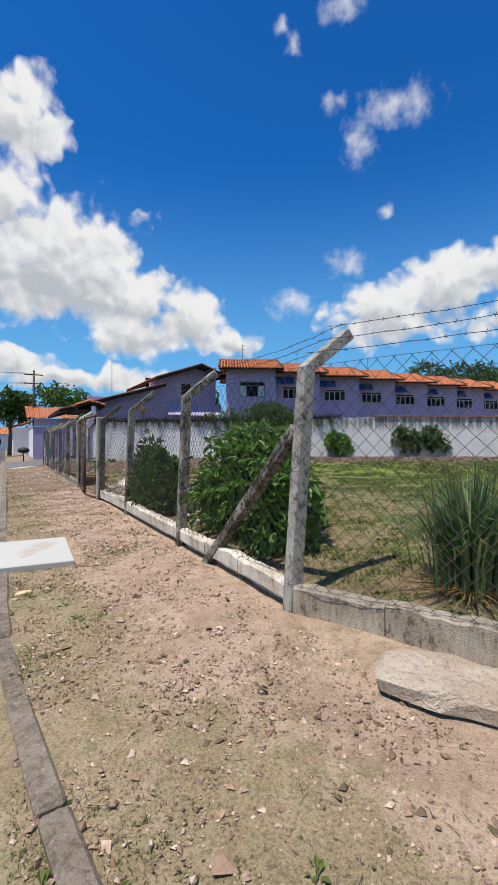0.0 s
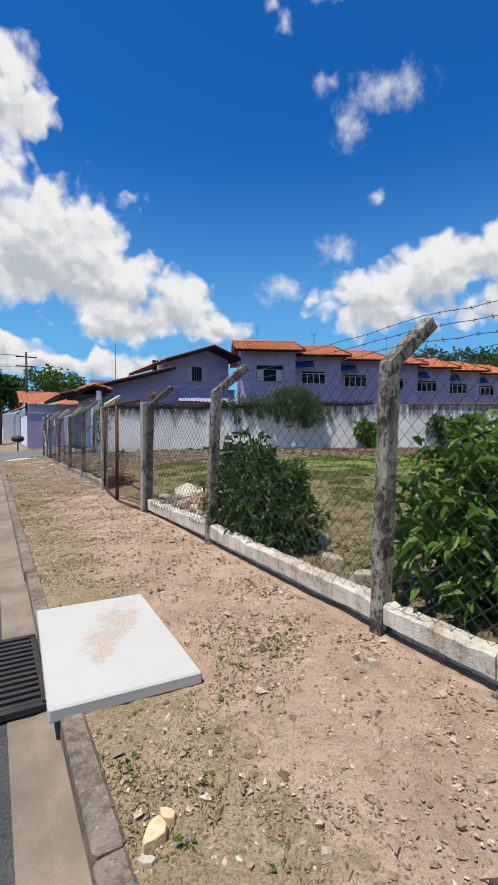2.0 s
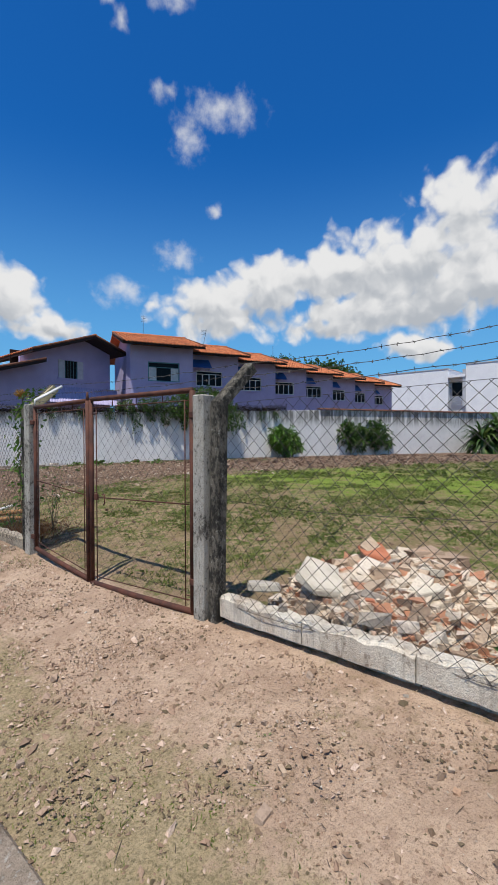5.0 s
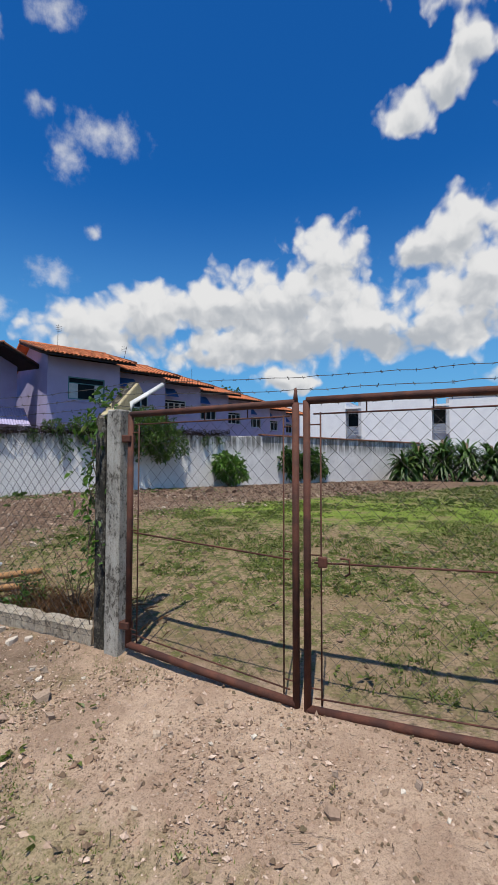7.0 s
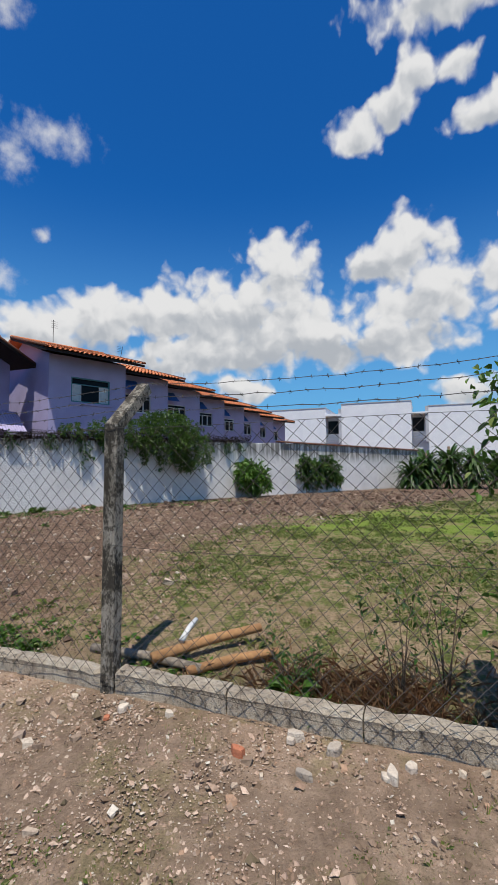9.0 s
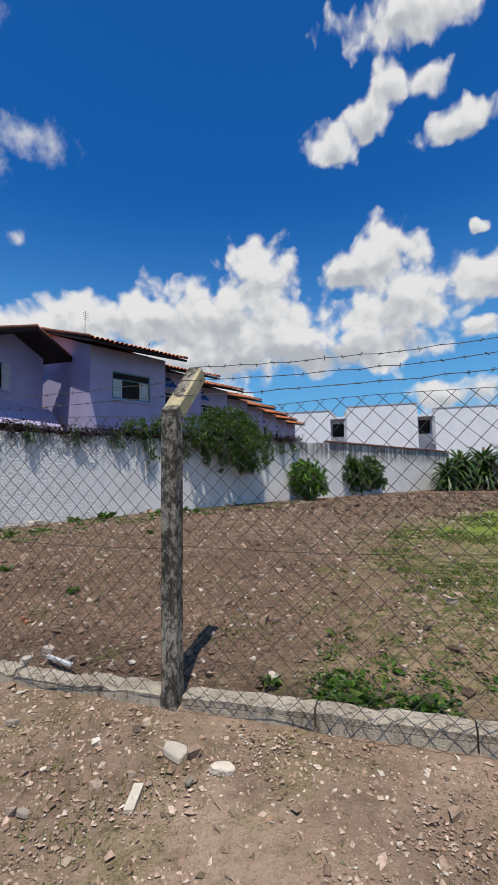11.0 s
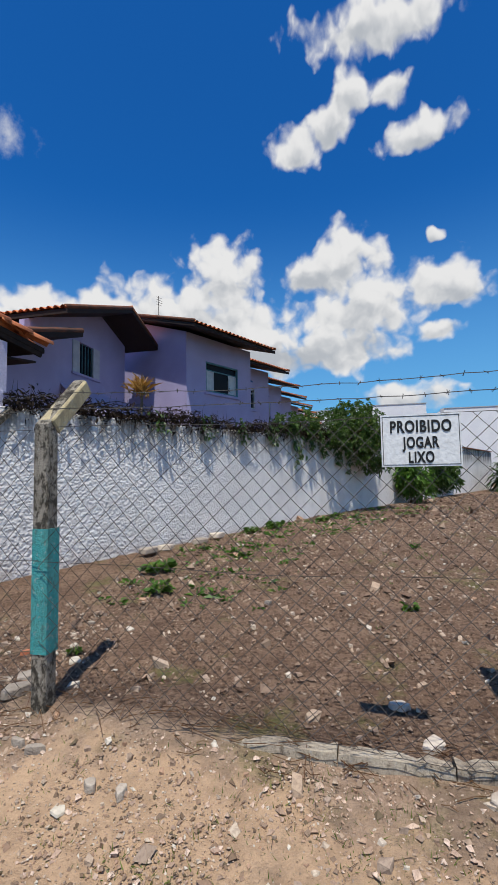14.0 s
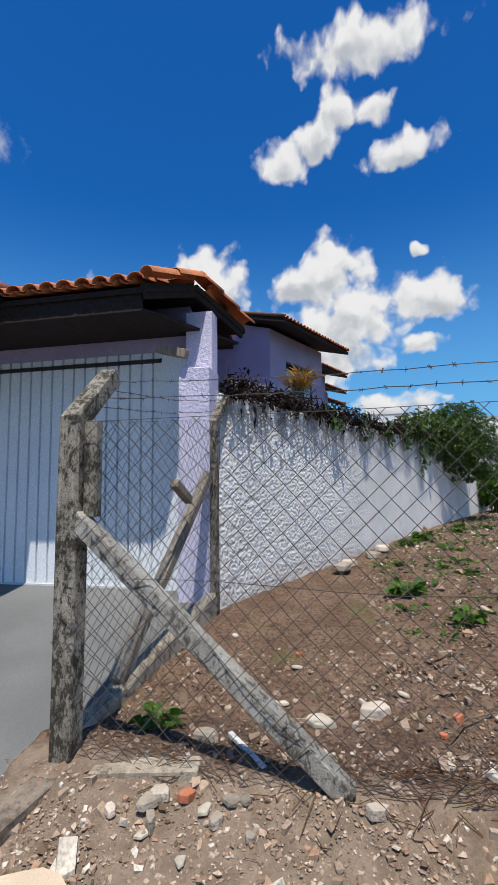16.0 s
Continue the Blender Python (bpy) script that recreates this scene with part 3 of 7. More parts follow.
def panel_bmesh(x0, x1, z0, z1, y0, y1, holes):
    """A wall slab in local x and z with rectangular holes (x0, x1, z0, z1) right through."""
    xs = sorted({x0, x1, *[h[0] for h in holes], *[h[1] for h in holes]})
    zs = sorted({z0, z1, *[h[2] for h in holes], *[h[3] for h in holes]})
    bm = bmesh.new()
    for a, b in zip(xs, xs[1:]):
        for c, d in zip(zs, zs[1:]):
            mx, mz = (a + b) / 2, (c + d) / 2
            if not any(h[0] < mx < h[1] and h[2] < mz < h[3] for h in holes):
                box(bm, a, b, y0, y1, c, d)
    bmesh.ops.remove_doubles(bm, verts=bm.verts, dist=1e-4)
    bm.verts.index_update()
    seen = {}
    for f in bm.faces:
        seen.setdefault(tuple(sorted(v.index for v in f.verts)), []).append(f)
    bmesh.ops.delete(bm, geom=[f for fs in seen.values() if len(fs) > 1 for f in fs], context="FACES_ONLY")
    return bm


# ---- ground ----
def smooth01(t):
    t = np.clip(t, 0, 1)
    return t * t * (3 - 2 * t)


def ground_z(x, y):
    """Height of the ground: road, footway rising to the fence, plot rising to the back wall."""
    x, y = np.asarray(x, float), np.asarray(y, float)
    road = x < -2.07
    x = np.where(road, x, x + 0.44 * np.clip(y, -6, 0))       # the plot's edge turns away at the corner post
    gate = np.exp(-((y - 10.0) / 1.9) ** 4)
    foot = -0.02 + 0.10 * np.clip(x, -2.1, 0) - 0.05 * gate
    near = smooth01((6.5 - y) / 3.0)
    lot = -0.02 - 0.05 * gate * np.exp(-np.clip(x, 0, 9) / 1.5) + (0.46 - 0.10 * smooth01((y - 22) / 4)) * (1 - np.exp(-np.clip(x, 0, 80) / 4.0)) + 0.10 * near * smooth01((x - 0.05) / 0.3)
    z = np.where(x > 0.02, lot, foot)
    z = z + 0.12 * smooth01((y - 21.6) / 1.6) * np.exp(-((x - 0.05) / 0.33) ** 2)      # rubble ridge that buries the footing
    pit = smooth01((0.62 - np.abs(x + 1.68)) / 0.10) * smooth01((0.98 - np.abs(y - 3.735)) / 0.10)
    z = np.minimum(z, z * (1 - pit) + pit * -0.21)
    return np.where(road, -0.345, z)


def gz(x, y):
    return float(ground_z(x, y))


def wobble(x, y, s, seed):
    """Cheap smooth noise on arrays."""
    return (np.sin(x * s + seed) * np.cos(y * s * 1.13 + seed * 1.7) + np.sin((x + y) * s * 1.9 + seed * 2.3) * 0.6 + np.cos((x * 0.8 - y) * s * 2.7 + seed) * 0.45) / 2.05


LATTICE = np.random.default_rng(2024).uniform(-1, 1, (64, 64))


def value_noise(x, y, s):
    u, v = np.asarray(x) * s, np.asarray(y) * s
    i, j = np.floor(u).astype(int), np.floor(v).astype(int)
    a, b = smooth01(u - i), smooth01(v - j)
    g = lambda p, q: LATTICE[p % 64, q % 64]
    return (g(i, j) * (1 - a) + g(i + 1, j) * a) * (1 - b) + (g(i, j + 1) * (1 - a) + g(i + 1, j + 1) * a) * b


def patchy(x, y, s, seed):
    """Ragged patches with a frayed edge: three sizes of lattice noise."""
    s = s * 0.55
    x, y = np.asarray(x) + seed * 7.3 + 0.45 * np.asarray(y), np.asarray(y) + seed * 3.1 - 0.45 * np.asarray(x)
    fray = np.sin(np.asarray(x) * 917.0 + np.asarray(y) * 1531.0)
    return value_noise(x, y, s) * 0.75 + value_noise(x, y, s * 2.7) * 0.5 + value_noise(x, y, s * 7.1) * 0.3 + fray * 0.16


def build_ground():
    xs = np.unique(np.round(np.concatenate([[-3000, -600, -150, -60, -30, -15, -8, -5, -3.5], np.arange(-2.8, -2.08, 0.12), [-2.075, -2.065], np.arange(-2.0, 2.6, 0.045), np.arange(2.6, 8, 0.14), np.arange(8, 34, 0.8), [40, 50, 65, 90, 150, 600, 3000]]), 4))
    ys = np.unique(np.round(np.concatenate([[-3000, -600, -150, -60, -30, -15, -8, -6, -5], np.arange(-4, 28, 0.045), np.arange(28, 40, 1.0), [50, 70, 100, 180, 600, 3000]]), 4))
    X, Y = np.meshgrid(xs, ys)
    Z = ground_z(X, Y)
    rough = np.where(X < -2.07, 0.0, 1.0) * np.where((X > 40) | (Y > 40) | (Y < -6), 0, 1)
    tilled = smooth01((X * 0.423 + Y * 0.906 - 18) / 4) * np.where(X > 0.1, 1, 0)
    Z = Z + rough * (0.010 * wobble(X, Y, 3.1, 1.0) + 0.006 * wobble(X, Y, 9.7, 4.0) + 0.004 * wobble(X, Y, 23.0, 7.0) + tilled * (0.02 * wobble(X, Y, 5.3, 2.0) + 0.012 * wobble(X, Y, 17.0, 5.0)))
    rng = np.random.default_rng(5)
    Z = Z + rough * rng.normal(0, 0.0022, Z.shape) * (1 + tilled * 1.2)
    Z = Z - np.where((Y > 26.99) & (X > -2.06) & (X < 2.84), 0.12, 0.0)
    nx = len(xs)
    verts = np.stack([X.ravel(), Y.ravel(), Z.ravel()], 1)
    i, j = np.meshgrid(np.arange(len(ys) - 1), np.arange(nx - 1), indexing="ij")
    a = (i * nx + j).ravel()
    faces = np.stack([a, a + 1, a + nx + 1, a + nx], 1)
    ob = raw("ground", verts, faces, M["ground"], smooth=True)
    return tagged(ob, "tan bare earth footway, weedy plot, soil and road", "ground", kind="structure")


build_ground()


def build_street_edge():
    """Kerb stones, gutter strip, drain and the white cover slab."""
    kerb = thing("kerb", "worn brown concrete kerb stones along the road", "kerb", kind="structure")
    y, k = -8.0, random.Random(3)
    while y < 44:
        if not (2.95 < y + 0.5 < 4.35):
            bend = 0.05 * max(0.0, 1.6 - y) ** 1.5
            bend2 = 0.05 * max(0.0, 1.6 - y - 0.98) ** 1.5
            bm = boxed(-0.065, 0.065, 0, 0.985, -0.2, 0.145, bevel=0.018)
            m = Matrix.Translation((-2.04 + bend + k.uniform(-0.006, 0.006), y, -0.345 + k.uniform(-0.008, 0.008))) @ Matrix.Rotation(math.atan2(bend - bend2, 0.98) + k.uniform(-0.006, 0.006), 4, "Z")
            for v in bm.verts:
                v.co = m @ v.co
            part("kerb_stone", bm, M["kerb"], kerb)
        y += 1.0
    # gutter
    verts, faces = [], []
    n = 60
    for q in range(n + 1):
        yy = -8 + q * 52 / n
        bend = 0.05 * max(0.0, 1.6 - yy) ** 1.5
        for xx, zz in ((-2.36 + bend, -0.338), (-2.22 + bend, -0.342), (-2.07 + bend, -0.320)):
            verts.append((xx, yy, zz))
    for q in range(n):
        for w in range(2):
            b = q * 3 + w
            faces.append((b, b + 1, b + 4, b + 3))
    g = raw("gutter", verts, faces, M["gutter"])
    tagged(g, "sandy concrete gutter strip beside the kerb", "gutter", kind="structure")
    # drain grate
    gr = thing("drain_grate", "rusty black iron storm drain grate in the gutter", "drain grate", at=(-2.42, 3.85, -0.33))
    # flat black sheet under the bars, painted for the dark of the hole
    part("pit", boxed(-0.29, 0.29, -0.52, 0.52, -0.02, 0.004), M["ink"], gr)
    for q in range(13):
        yy = -0.47 + q * 0.078
        part("bar", boxed(-0.27, 0.27, yy - 0.018, yy + 0.018, 0.006, 0.04, bevel=0.004), M["iron"], gr)
    for a, b, c, d in ((-0.30, -0.26, -0.53, 0.53), (0.26, 0.30, -0.53, 0.53), (-0.30, 0.30, -0.56, -0.51), (-0.30, 0.30, 0.51, 0.56)):
        part("rim", boxed(a, b, c, d, 0.006, 0.045), M["iron"], gr)
    # slab: white painted cover
    bm = boxed(-0.455, 0.455, -0.81, 0.81, 0, 0.085, bevel=0.012)
    sl = part("cover_slab", bm, M["slab"], None)
    sl.matrix_world = Matrix.Translation((-1.675, 3.735, -0.222)) @ Euler((radians(-0.5), radians(-0.3), radians(-2.5))).to_matrix().to_4x4()
    tagged(sl, "white painted concrete cover slab with a tan stain", "concrete slab")


build_street_edge()

# ---- fence ----
# y along the fence, height of the foot, lean towards the plot
POSTS = [(0.0, 0.0, 0.075), (2.61, 0.0, 0.045), (5.55, 0.0, 0.04), (8.2, -0.06, 0.02), (11.96, 0.02, 0.0), (14.77, 0.03, 0.0), (17.46, -0.03, 0.0), (20.55, 0.0, 0.005), (23.71, 0.02, 0.0), (26.70, 0.02, 0.02)]
fence = thing("chain_link_fence", "weathered concrete post fence with rusty chain-link and barbed wire", "fence")


def post_bmesh(w=0.105, h=1.9, reach=0.40, rise=0.36, steps=6):
    """A cast post with an arm that leans to +x, its faces slightly uneven."""
    bm = bmesh.new()
    spine = [Vector((0, 0, -0.35))] + [Vector((0, 0, h * q / steps)) for q in range(steps + 1)] + [Vector((reach, 0, h + rise))]
    rings = []
    for i, p in enumerate(spine):
        d = Vector((0, 0, 1)) if i < len(spine) - 2 else (Vector((reach, 0, rise)).normalized() if i == len(spine) - 1 else Vector((reach, 0, rise + 1.0)).normalized())
        s = Vector((d.z, 0, -d.x))
        ww = w / 2 * (1.0 if i < len(spine) - 1 else 0.92)
        c = ww * 0.16
        ring = []
        for a, b in ((-1, -1), (1, -1), (1, 1), (-1, 1)):
            for ea, eb in (((a, 0), (0, b)) if a * b > 0 else ((0, b), (a, 0))):
                co = p + s * (a * ww - (c * a if ea == 0 else 0)) + Vector((0, b * ww - (c * b if eb == 0 else 0), 0))
                ring.append(bm.verts.new(co))
        rings.append(ring)
    for r0, r1 in zip(rings, rings[1:]):
        for q in range(8):
            bm.faces.new((r0[q], r0[(q + 1) % 8], r1[(q + 1) % 8], r1[q]))
    bm.faces.new(rings[-1])
    bm.faces.new(list(reversed(rings[0])))
    bmesh.ops.recalc_face_normals(bm, faces=bm.faces)
    return bm


def build_fence():
    k = random.Random(11)
    for i, (y, z, lean) in enumerate(POSTS):
        m = Matrix.Translation((0, y, z)) @ Matrix.Rotation(lean, 4, "Y") @ Matrix.Rotation(k.uniform(-0.012, 0.012), 4, "X")
        bm = post_bmesh(w=0.13 if i == 9 else 0.112)
        for v in bm.verts:
            v.co += Vector((k.uniform(-1, 1), k.uniform(-1, 1), 0)) * 0.002
            v.co = m @ v.co
        ob = part("post", bm, M["postlight"] if i == 0 else M["postdark"] if i in (3, 4) else M["post"], fence)
    # corner posts of the two end runs
    for x, y, z, h in ((1.22, -2.77, 0.02, 1.9), (2.53, 26.6, 0.36, 1.87), (2.44, -5.54, 0.02, 1.9)):
        bm = post_bmesh(h=h)
        turn = Matrix.Rotation(radians(24 if y < 0 else -8), 4, "Z")
        for v in bm.verts:
            v.co = Matrix.Translation((x, y, z)) @ turn @ v.co
        part("post", bm, M["post"], fence)
    # gate posts doubled by straight ones
    for y, z, w in ((8.345, -0.08, 0.135), (11.80, 0.0, 0.15)):
        bm = boxed(-0.075, 0.075, -w / 2, w / 2, -0.3, 2.0, bevel=0.012, m=Matrix.Translation((-0.01, y, z)))
        part("gate_post", bm, M["postlight"], fence)
    # braces
    part("brace", beam_between((-0.02, 1.78, -0.12), (0.09, 0.06, 1.42), 0.10), M["post"], fence)
    part("brace", beam_between((-0.03, 25.20, 0.07), (0.02, 26.75, 1.42), 0.10), M["postlight"], fence)
    part("brace", beam_between((0.75, 26.80, 0.16), (2.42, 26.62, 1.66), 0.095), M["timber"], fence, "mossy timber brace")
    part("stub", boxed(-0.035, 0.035, -0.04, 0.04, 0, 0.55, bevel=0.006, m=Matrix.Translation((0.05, 26.60, 1.36))), M["post"], fence)
    part("broken_brace", beam_between((1.35, 26.60, 1.56), (1.72, 26.60, 1.40), 0.075), M["timber"], fence, "broken painted timber end")


def chain_link(p0, p1, h0, h1, seed, pitch=0.118):
    """Diamond wire netting between two feet p0, p1, from h0 to h1 above them."""
    k = random.Random(seed)
    p0, p1 = Vector(p0), Vector(p1)
    d = p1 - p0
    length = Vector((d.x, d.y, 0)).length
    ax = Vector((d.x, d.y, 0)) / length
    out = ax.cross(Vector((0, 0, 1)))
    verts, faces = [], []
    H = h1 - h0

    def at(s, h):
        b = 0.035 * math.sin(math.pi * min(max(s / length, 0), 1)) * math.sin(3.1 * h + seed) + 0.02 * math.sin(s * 4.1 + h * 3 + seed)
        g = 0.018 * math.sin(s * 2.3 + seed * 1.3) * math.sin(h * 2.1 + seed)
        return p0 + d * (s / length) + Vector((0, 0, h0 + h + g)) + out * b + ax * (0.02 * math.sin(h * 3.7 + s + seed))

    n = int((length + H) / pitch) + 1
    for sgn in (1, -1):
        for q in range(n):
            c = q * pitch + 0.03
            s0, s1 = (c - H, c) if sgn > 0 else (c, c - H)
            pts = []
            steps = 12
            for w in range(steps + 1):
                t = w / steps
                s = s0 + (s1 - s0) * t
                if -0.001 <= s <= length + 0.001:
                    pts.append(at(s, H * t) + out * (0.004 * sgn))
            if len(pts) > 1:
                tube_data(pts, 0.0022, 3, verts, faces)
    for h in (0.0, H * 0.52, H):
        tube_data([at(length * w / 10, h) for w in range(11)], 0.0020, 3, verts, faces)
    return raw("wire_netting", verts, faces, M["wire"], fence)


def barbed(p0, p1, sag, seed):
    k = random.Random(seed)
    p0, p1 = Vector(p0), Vector(p1)
    verts, faces = [], []
    L = (p1 - p0).length
    n = max(6, int(L / 0.12))
    pts = [p0.lerp(p1, q / n) + Vector((k.uniform(-0.006, 0.006), 0, -sag * 4 * (q / n) * (1 - q / n) + k.uniform(-0.006, 0.006))) for q in range(n + 1)]
    tube_data(pts, 0.0030, 3, verts, faces)
    for p in pts[1:-1]:
        for _ in range(2):
            v = Vector((k.uniform(-1, 1), k.uniform(-1, 1), k.uniform(-1, 1))).normalized() * 0.017
            tube_data([p - v, p + v], 0.0022, 3, verts, faces)
    return raw("barbed_wire", verts, faces, M["wire"], fence)


def build_wires():
    feet = [(0.0 - 0.065 + lean * 0.9, y, z) for y, z, lean in POSTS]
    beamtop = 0.22
    for i, (a, b) in enumerate(zip(feet, feet[1:])):
        if i == 3:
            continue
        low = 0.2 if i < 3 else 0.06
        chain_link(a, b, low, 1.88, i + 1)
    for i, (y, z, lean) in enumerate(POSTS[:-1]):
        y1, z1, lean1 = POSTS[i + 1]
        for f in (0.22, 0.58, 0.95) if i < 6 else (0.25, 0.62):
            a = Vector((lean * 1.9 + 0.40 * f - 0.03, y, z + 1.9 + 0.36 * f + 0.05))
            b = Vector((lean1 * 1.9 + 0.40 * f - 0.03, y1, z1 + 1.9 + 0.36 * f + 0.05))
            barbed(a, b, 0.03 + 0.02 * f, i * 7 + int(f * 10))
    # the runs that turn away at both ends
    c0, c1, c2 = (0.0, 0.0, 0.0), (1.22, -2.77, 0.02), (2.44, -5.54, 0.02)
    off = Vector((-0.06, -0.03, 0))
    chain_link(Vector(c0) + off, Vector(c1) + off, 0.2, 1.88, 31)
    chain_link(Vector(c1) + off, Vector(c2) + off, 0.2, 1.88, 32)
    for a, b in ((c0, c1), (c1, c2)):
        for f in (0.22, 0.58, 0.95):
            o = Vector((0.40 * f + 0.06, 0.1 * f, 1.95 + 0.36 * f))
            barbed(Vector(a) + o, Vector(b) + o, 0.03, int(f * 90))
    chain_link((0.0, 26.78, 0.04), (2.5, 26.54, 0.36), 0.02, 1.88, 41)
    for f in (0.3, 0.7):
        barbed((0.05 + 0.4 * f, 26.8, 1.95 + 0.36 * f), (2.5 + 0.38 * f, 26.55, 2.28 + 0.36 * f), 0.05, 44)


build_fence()
build_wires()


def build_grade_beam():
    """Low limewashed footing between the posts, broken into lengths, with an undercut foot."""
    ob = thing("grade_beam", "crumbling limewashed concrete footing under the fence", "footing", kind="structure")
    k = random.Random(21)

    def run(a, b, top, w, pieces, sink=0.3, mat="beam"):
        a, b = Vector(a), Vector(b)
        d = b - a
        for q in range(pieces):
            s, e = a + d * (q / pieces), a + d * ((q + 1) / pieces)
            t0, n = top + k.uniform(-0.015, 0.015), 10
            ax = d.normalized()
            side = ax.cross(Vector((0, 0, 1)))
            bm = bmesh.new()
            rings = []
            for i in range(n + 1):
                p = s.lerp(e, (i + (0.06 if i == 0 else -0.06 if i == n else 0)) / n)
                tt = t0 + k.uniform(-0.006, 0.004) - (0.018 if k.random() < 0.12 else 0)
                ww = w / 2 + k.uniform(-0.004, 0.004)
                cut = 0.085 if mat == "beam" else 0.0
                prof = ((ww - cut, -sink), (ww - cut, 0.035), (ww, 0.06), (ww + 0.004, tt - 0.025), (ww - 0.02, tt), (-ww + 0.02, tt), (-ww, tt - 0.03), (-ww, -sink))
                rings.append([bm.verts.new(p + side * x + Vector((0, 0, z + (k.uniform(-0.006, 0.006) if z > 0 else 0)))) for x, z in prof])
            for r0, r1 in zip(rings, rings[1:]):
                for i in range(8):
                    bm.faces.new((r0[i], r0[(i + 1) % 8], r1[(i + 1) % 8], r1[i]))
            bm.faces.new(rings[0])
            bm.faces.new(list(reversed(rings[-1])))
            bmesh.ops.recalc_face_normals(bm, faces=bm.faces)
            part("footing_block", bm, M[mat], ob)

    # side is to the plot for a run towards +y, so runs go from far to near to face the road
    run((0.03, 2.55, 0.0), (0.03, 0.06, 0.0), 0.215, 0.13, 3)
    run((0.03, 5.5, 0.0), (0.03, 2.66, 0.0), 0.22, 0.13, 3)
    run((0.03, 8.13, -0.04), (0.03, 5.6, 0.0), 0.235, 0.13, 3)
    run((0.03, 14.7, 0.03), (0.03, 12.05, 0.02), 0.10, 0.14, 3, mat="beamold")
    run((0.03, 17.38, -0.03), (0.03, 14.83, 0.02), 0.11, 0.13, 3, mat="beamold")
    run((0.03, 20.48, -0.02), (0.03, 17.52, -0.03), 0.09, 0.15, 5, mat="beamold")
    run((0.03, 23.64, -0.02), (0.03, 20.62, -0.01), 0.055, 0.14, 5, mat="beamold")
    run((0.03, 26.6, -0.02), (0.03, 23.8, -0.01), 0.012, 0.13, 4, mat="beamold")
    run((0.03, -0.03, 0.0), (1.24, -2.74, 0.0), 0.20, 0.13, 4, mat="beamold")
    run((1.24, -2.8, 0.0), (2.46, -5.6, 0.0), 0.20, 0.13, 4, mat="beamold")
    run((2.5, 26.62, 0.30), (0.08, 26.86, -0.05), 0.10, 0.14, 4, mat="beamold")


build_grade_beam()


# ---- gate ----
def build_gate():
    g = thing("double_gate", "rusty steel tube double gate with wire netting", "gate")
    k = random.Random(4)

    def leaf(y0, y1, z00, z01, top0, top1, x0, x1):
        """One leaf between y0 and y1; its foot and head at both ends."""
        lf = new("gate_leaf")
        lf.parent = g
        P = lambda f, h: Vector((x0 + (x1 - x0) * f, y0 + (y1 - y0) * f, (z00 + (z01 - z00) * f) * (1 - h) + (top0 + (top1 - top0) * f) * h))
        r = 0.026
        tube("stile", [P(0, 0), P(0, 1)], r, M["rust"], lf, 8)
        tube("stile", [P(1, 0), P(1, 1)], r, M["rust"], lf, 8)
        tube("top_rail", [P(0, 1), P(1, 1)], r, M["rust"], lf, 8)
        tube("bottom_rail", [P(0, 0.012), P(0.5, 0.008), P(1, 0.012)], r + 0.004, M["rust"], lf, 8)
        tube("rod", [P(0.03, 0.49), P(0.97, 0.475)], 0.007, M["rust"], lf, 5)
        tube("rod", [P(0.03, 0.955), P(0.97, 0.955)], 0.006, M["rust"], lf, 5)
        tube("rod", [P(0.03, 0.06), P(0.97, 0.05)], 0.006, M["rust"], lf, 5)
        tube("rod", [P(0.06, 0.03), P(0.06, 0.96)], 0.006, M["rust"], lf, 5)
        tube("rod", [P(0.94, 0.03), P(0.94, 0.96)], 0.006, M["rust"], lf, 5)
        for h in (0.08, 0.5, 0.92):
            for f in (0.0, 1.0):
                tube("tie", [P(f, h), P(0.06 if f == 0 else 0.94, h)], 0.005, M["rust"], lf, 5)
        for f in (0.25, 0.5, 0.75):
            tube("tie", [P(f, 0.955), P(f, 1)], 0.005, M["rust"], lf, 5)
        # netting
        verts, faces = [], []
        H, W, pitch = 1.78, abs(y1 - y0) * 0.88, 0.118
        for sgn in (1, -1):
            for q in range(int((W + H) / pitch) + 1):
                c, pts = q * pitch + 0.02, []
                for w in range(13):
                    t = w / 12
                    s = c - H + H * t if sgn > 0 else c - H * t
                    if 0 <= s <= W:
                        bulge = 0.03 * math.sin(s * 2.2 + 1) * math.sin(t * 4)
                        pts.append(P(0.06 + 0.88 * s / W, 0.05 + 0.9 * t) + Vector((bulge + 0.004 * sgn, 0, 0.012 * math.sin(s * 3 + t * 5))))
                if len(pts) > 1:
                    tube_data(pts, 0.0014, 3, verts, faces)
        raw("netting", verts, faces, M["wire"], lf)
        return lf

    near = leaf(8.47, 10.07, -0.05, -0.10, 1.97, 1.97, -0.03, -0.10)
    far = leaf(11.66, 10.15, 0.02, -0.08, 1.955, 1.96, -0.02, -0.10)
    tube("finial", [(-0.10, 10.15, 1.95), (-0.10, 10.15, 2.06)], 0.022, M["rust"], g, 8, taper=0.4)
    part("latch", boxed(-0.125, -0.095, 9.93, 9.99, 0.86, 0.93, bevel=0.006), M["rust"], g)
    tube("hook", [(-0.11, 9.84, 0.93), (-0.12, 9.78, 0.93), (-0.12, 9.78, 0.84), (-0.11, 9.81, 0.82)], 0.008, M["rust"], g, 6)
    for y, z in ((8.44, 0.25), (8.44, 1.75), (11.69, 0.2), (11.69, 1.75)):
        part("hinge", boxed(-0.06, 0.02, y - 0.05, y + 0.05, z - 0.03, z + 0.03, bevel=0.006), M["rust"], g)
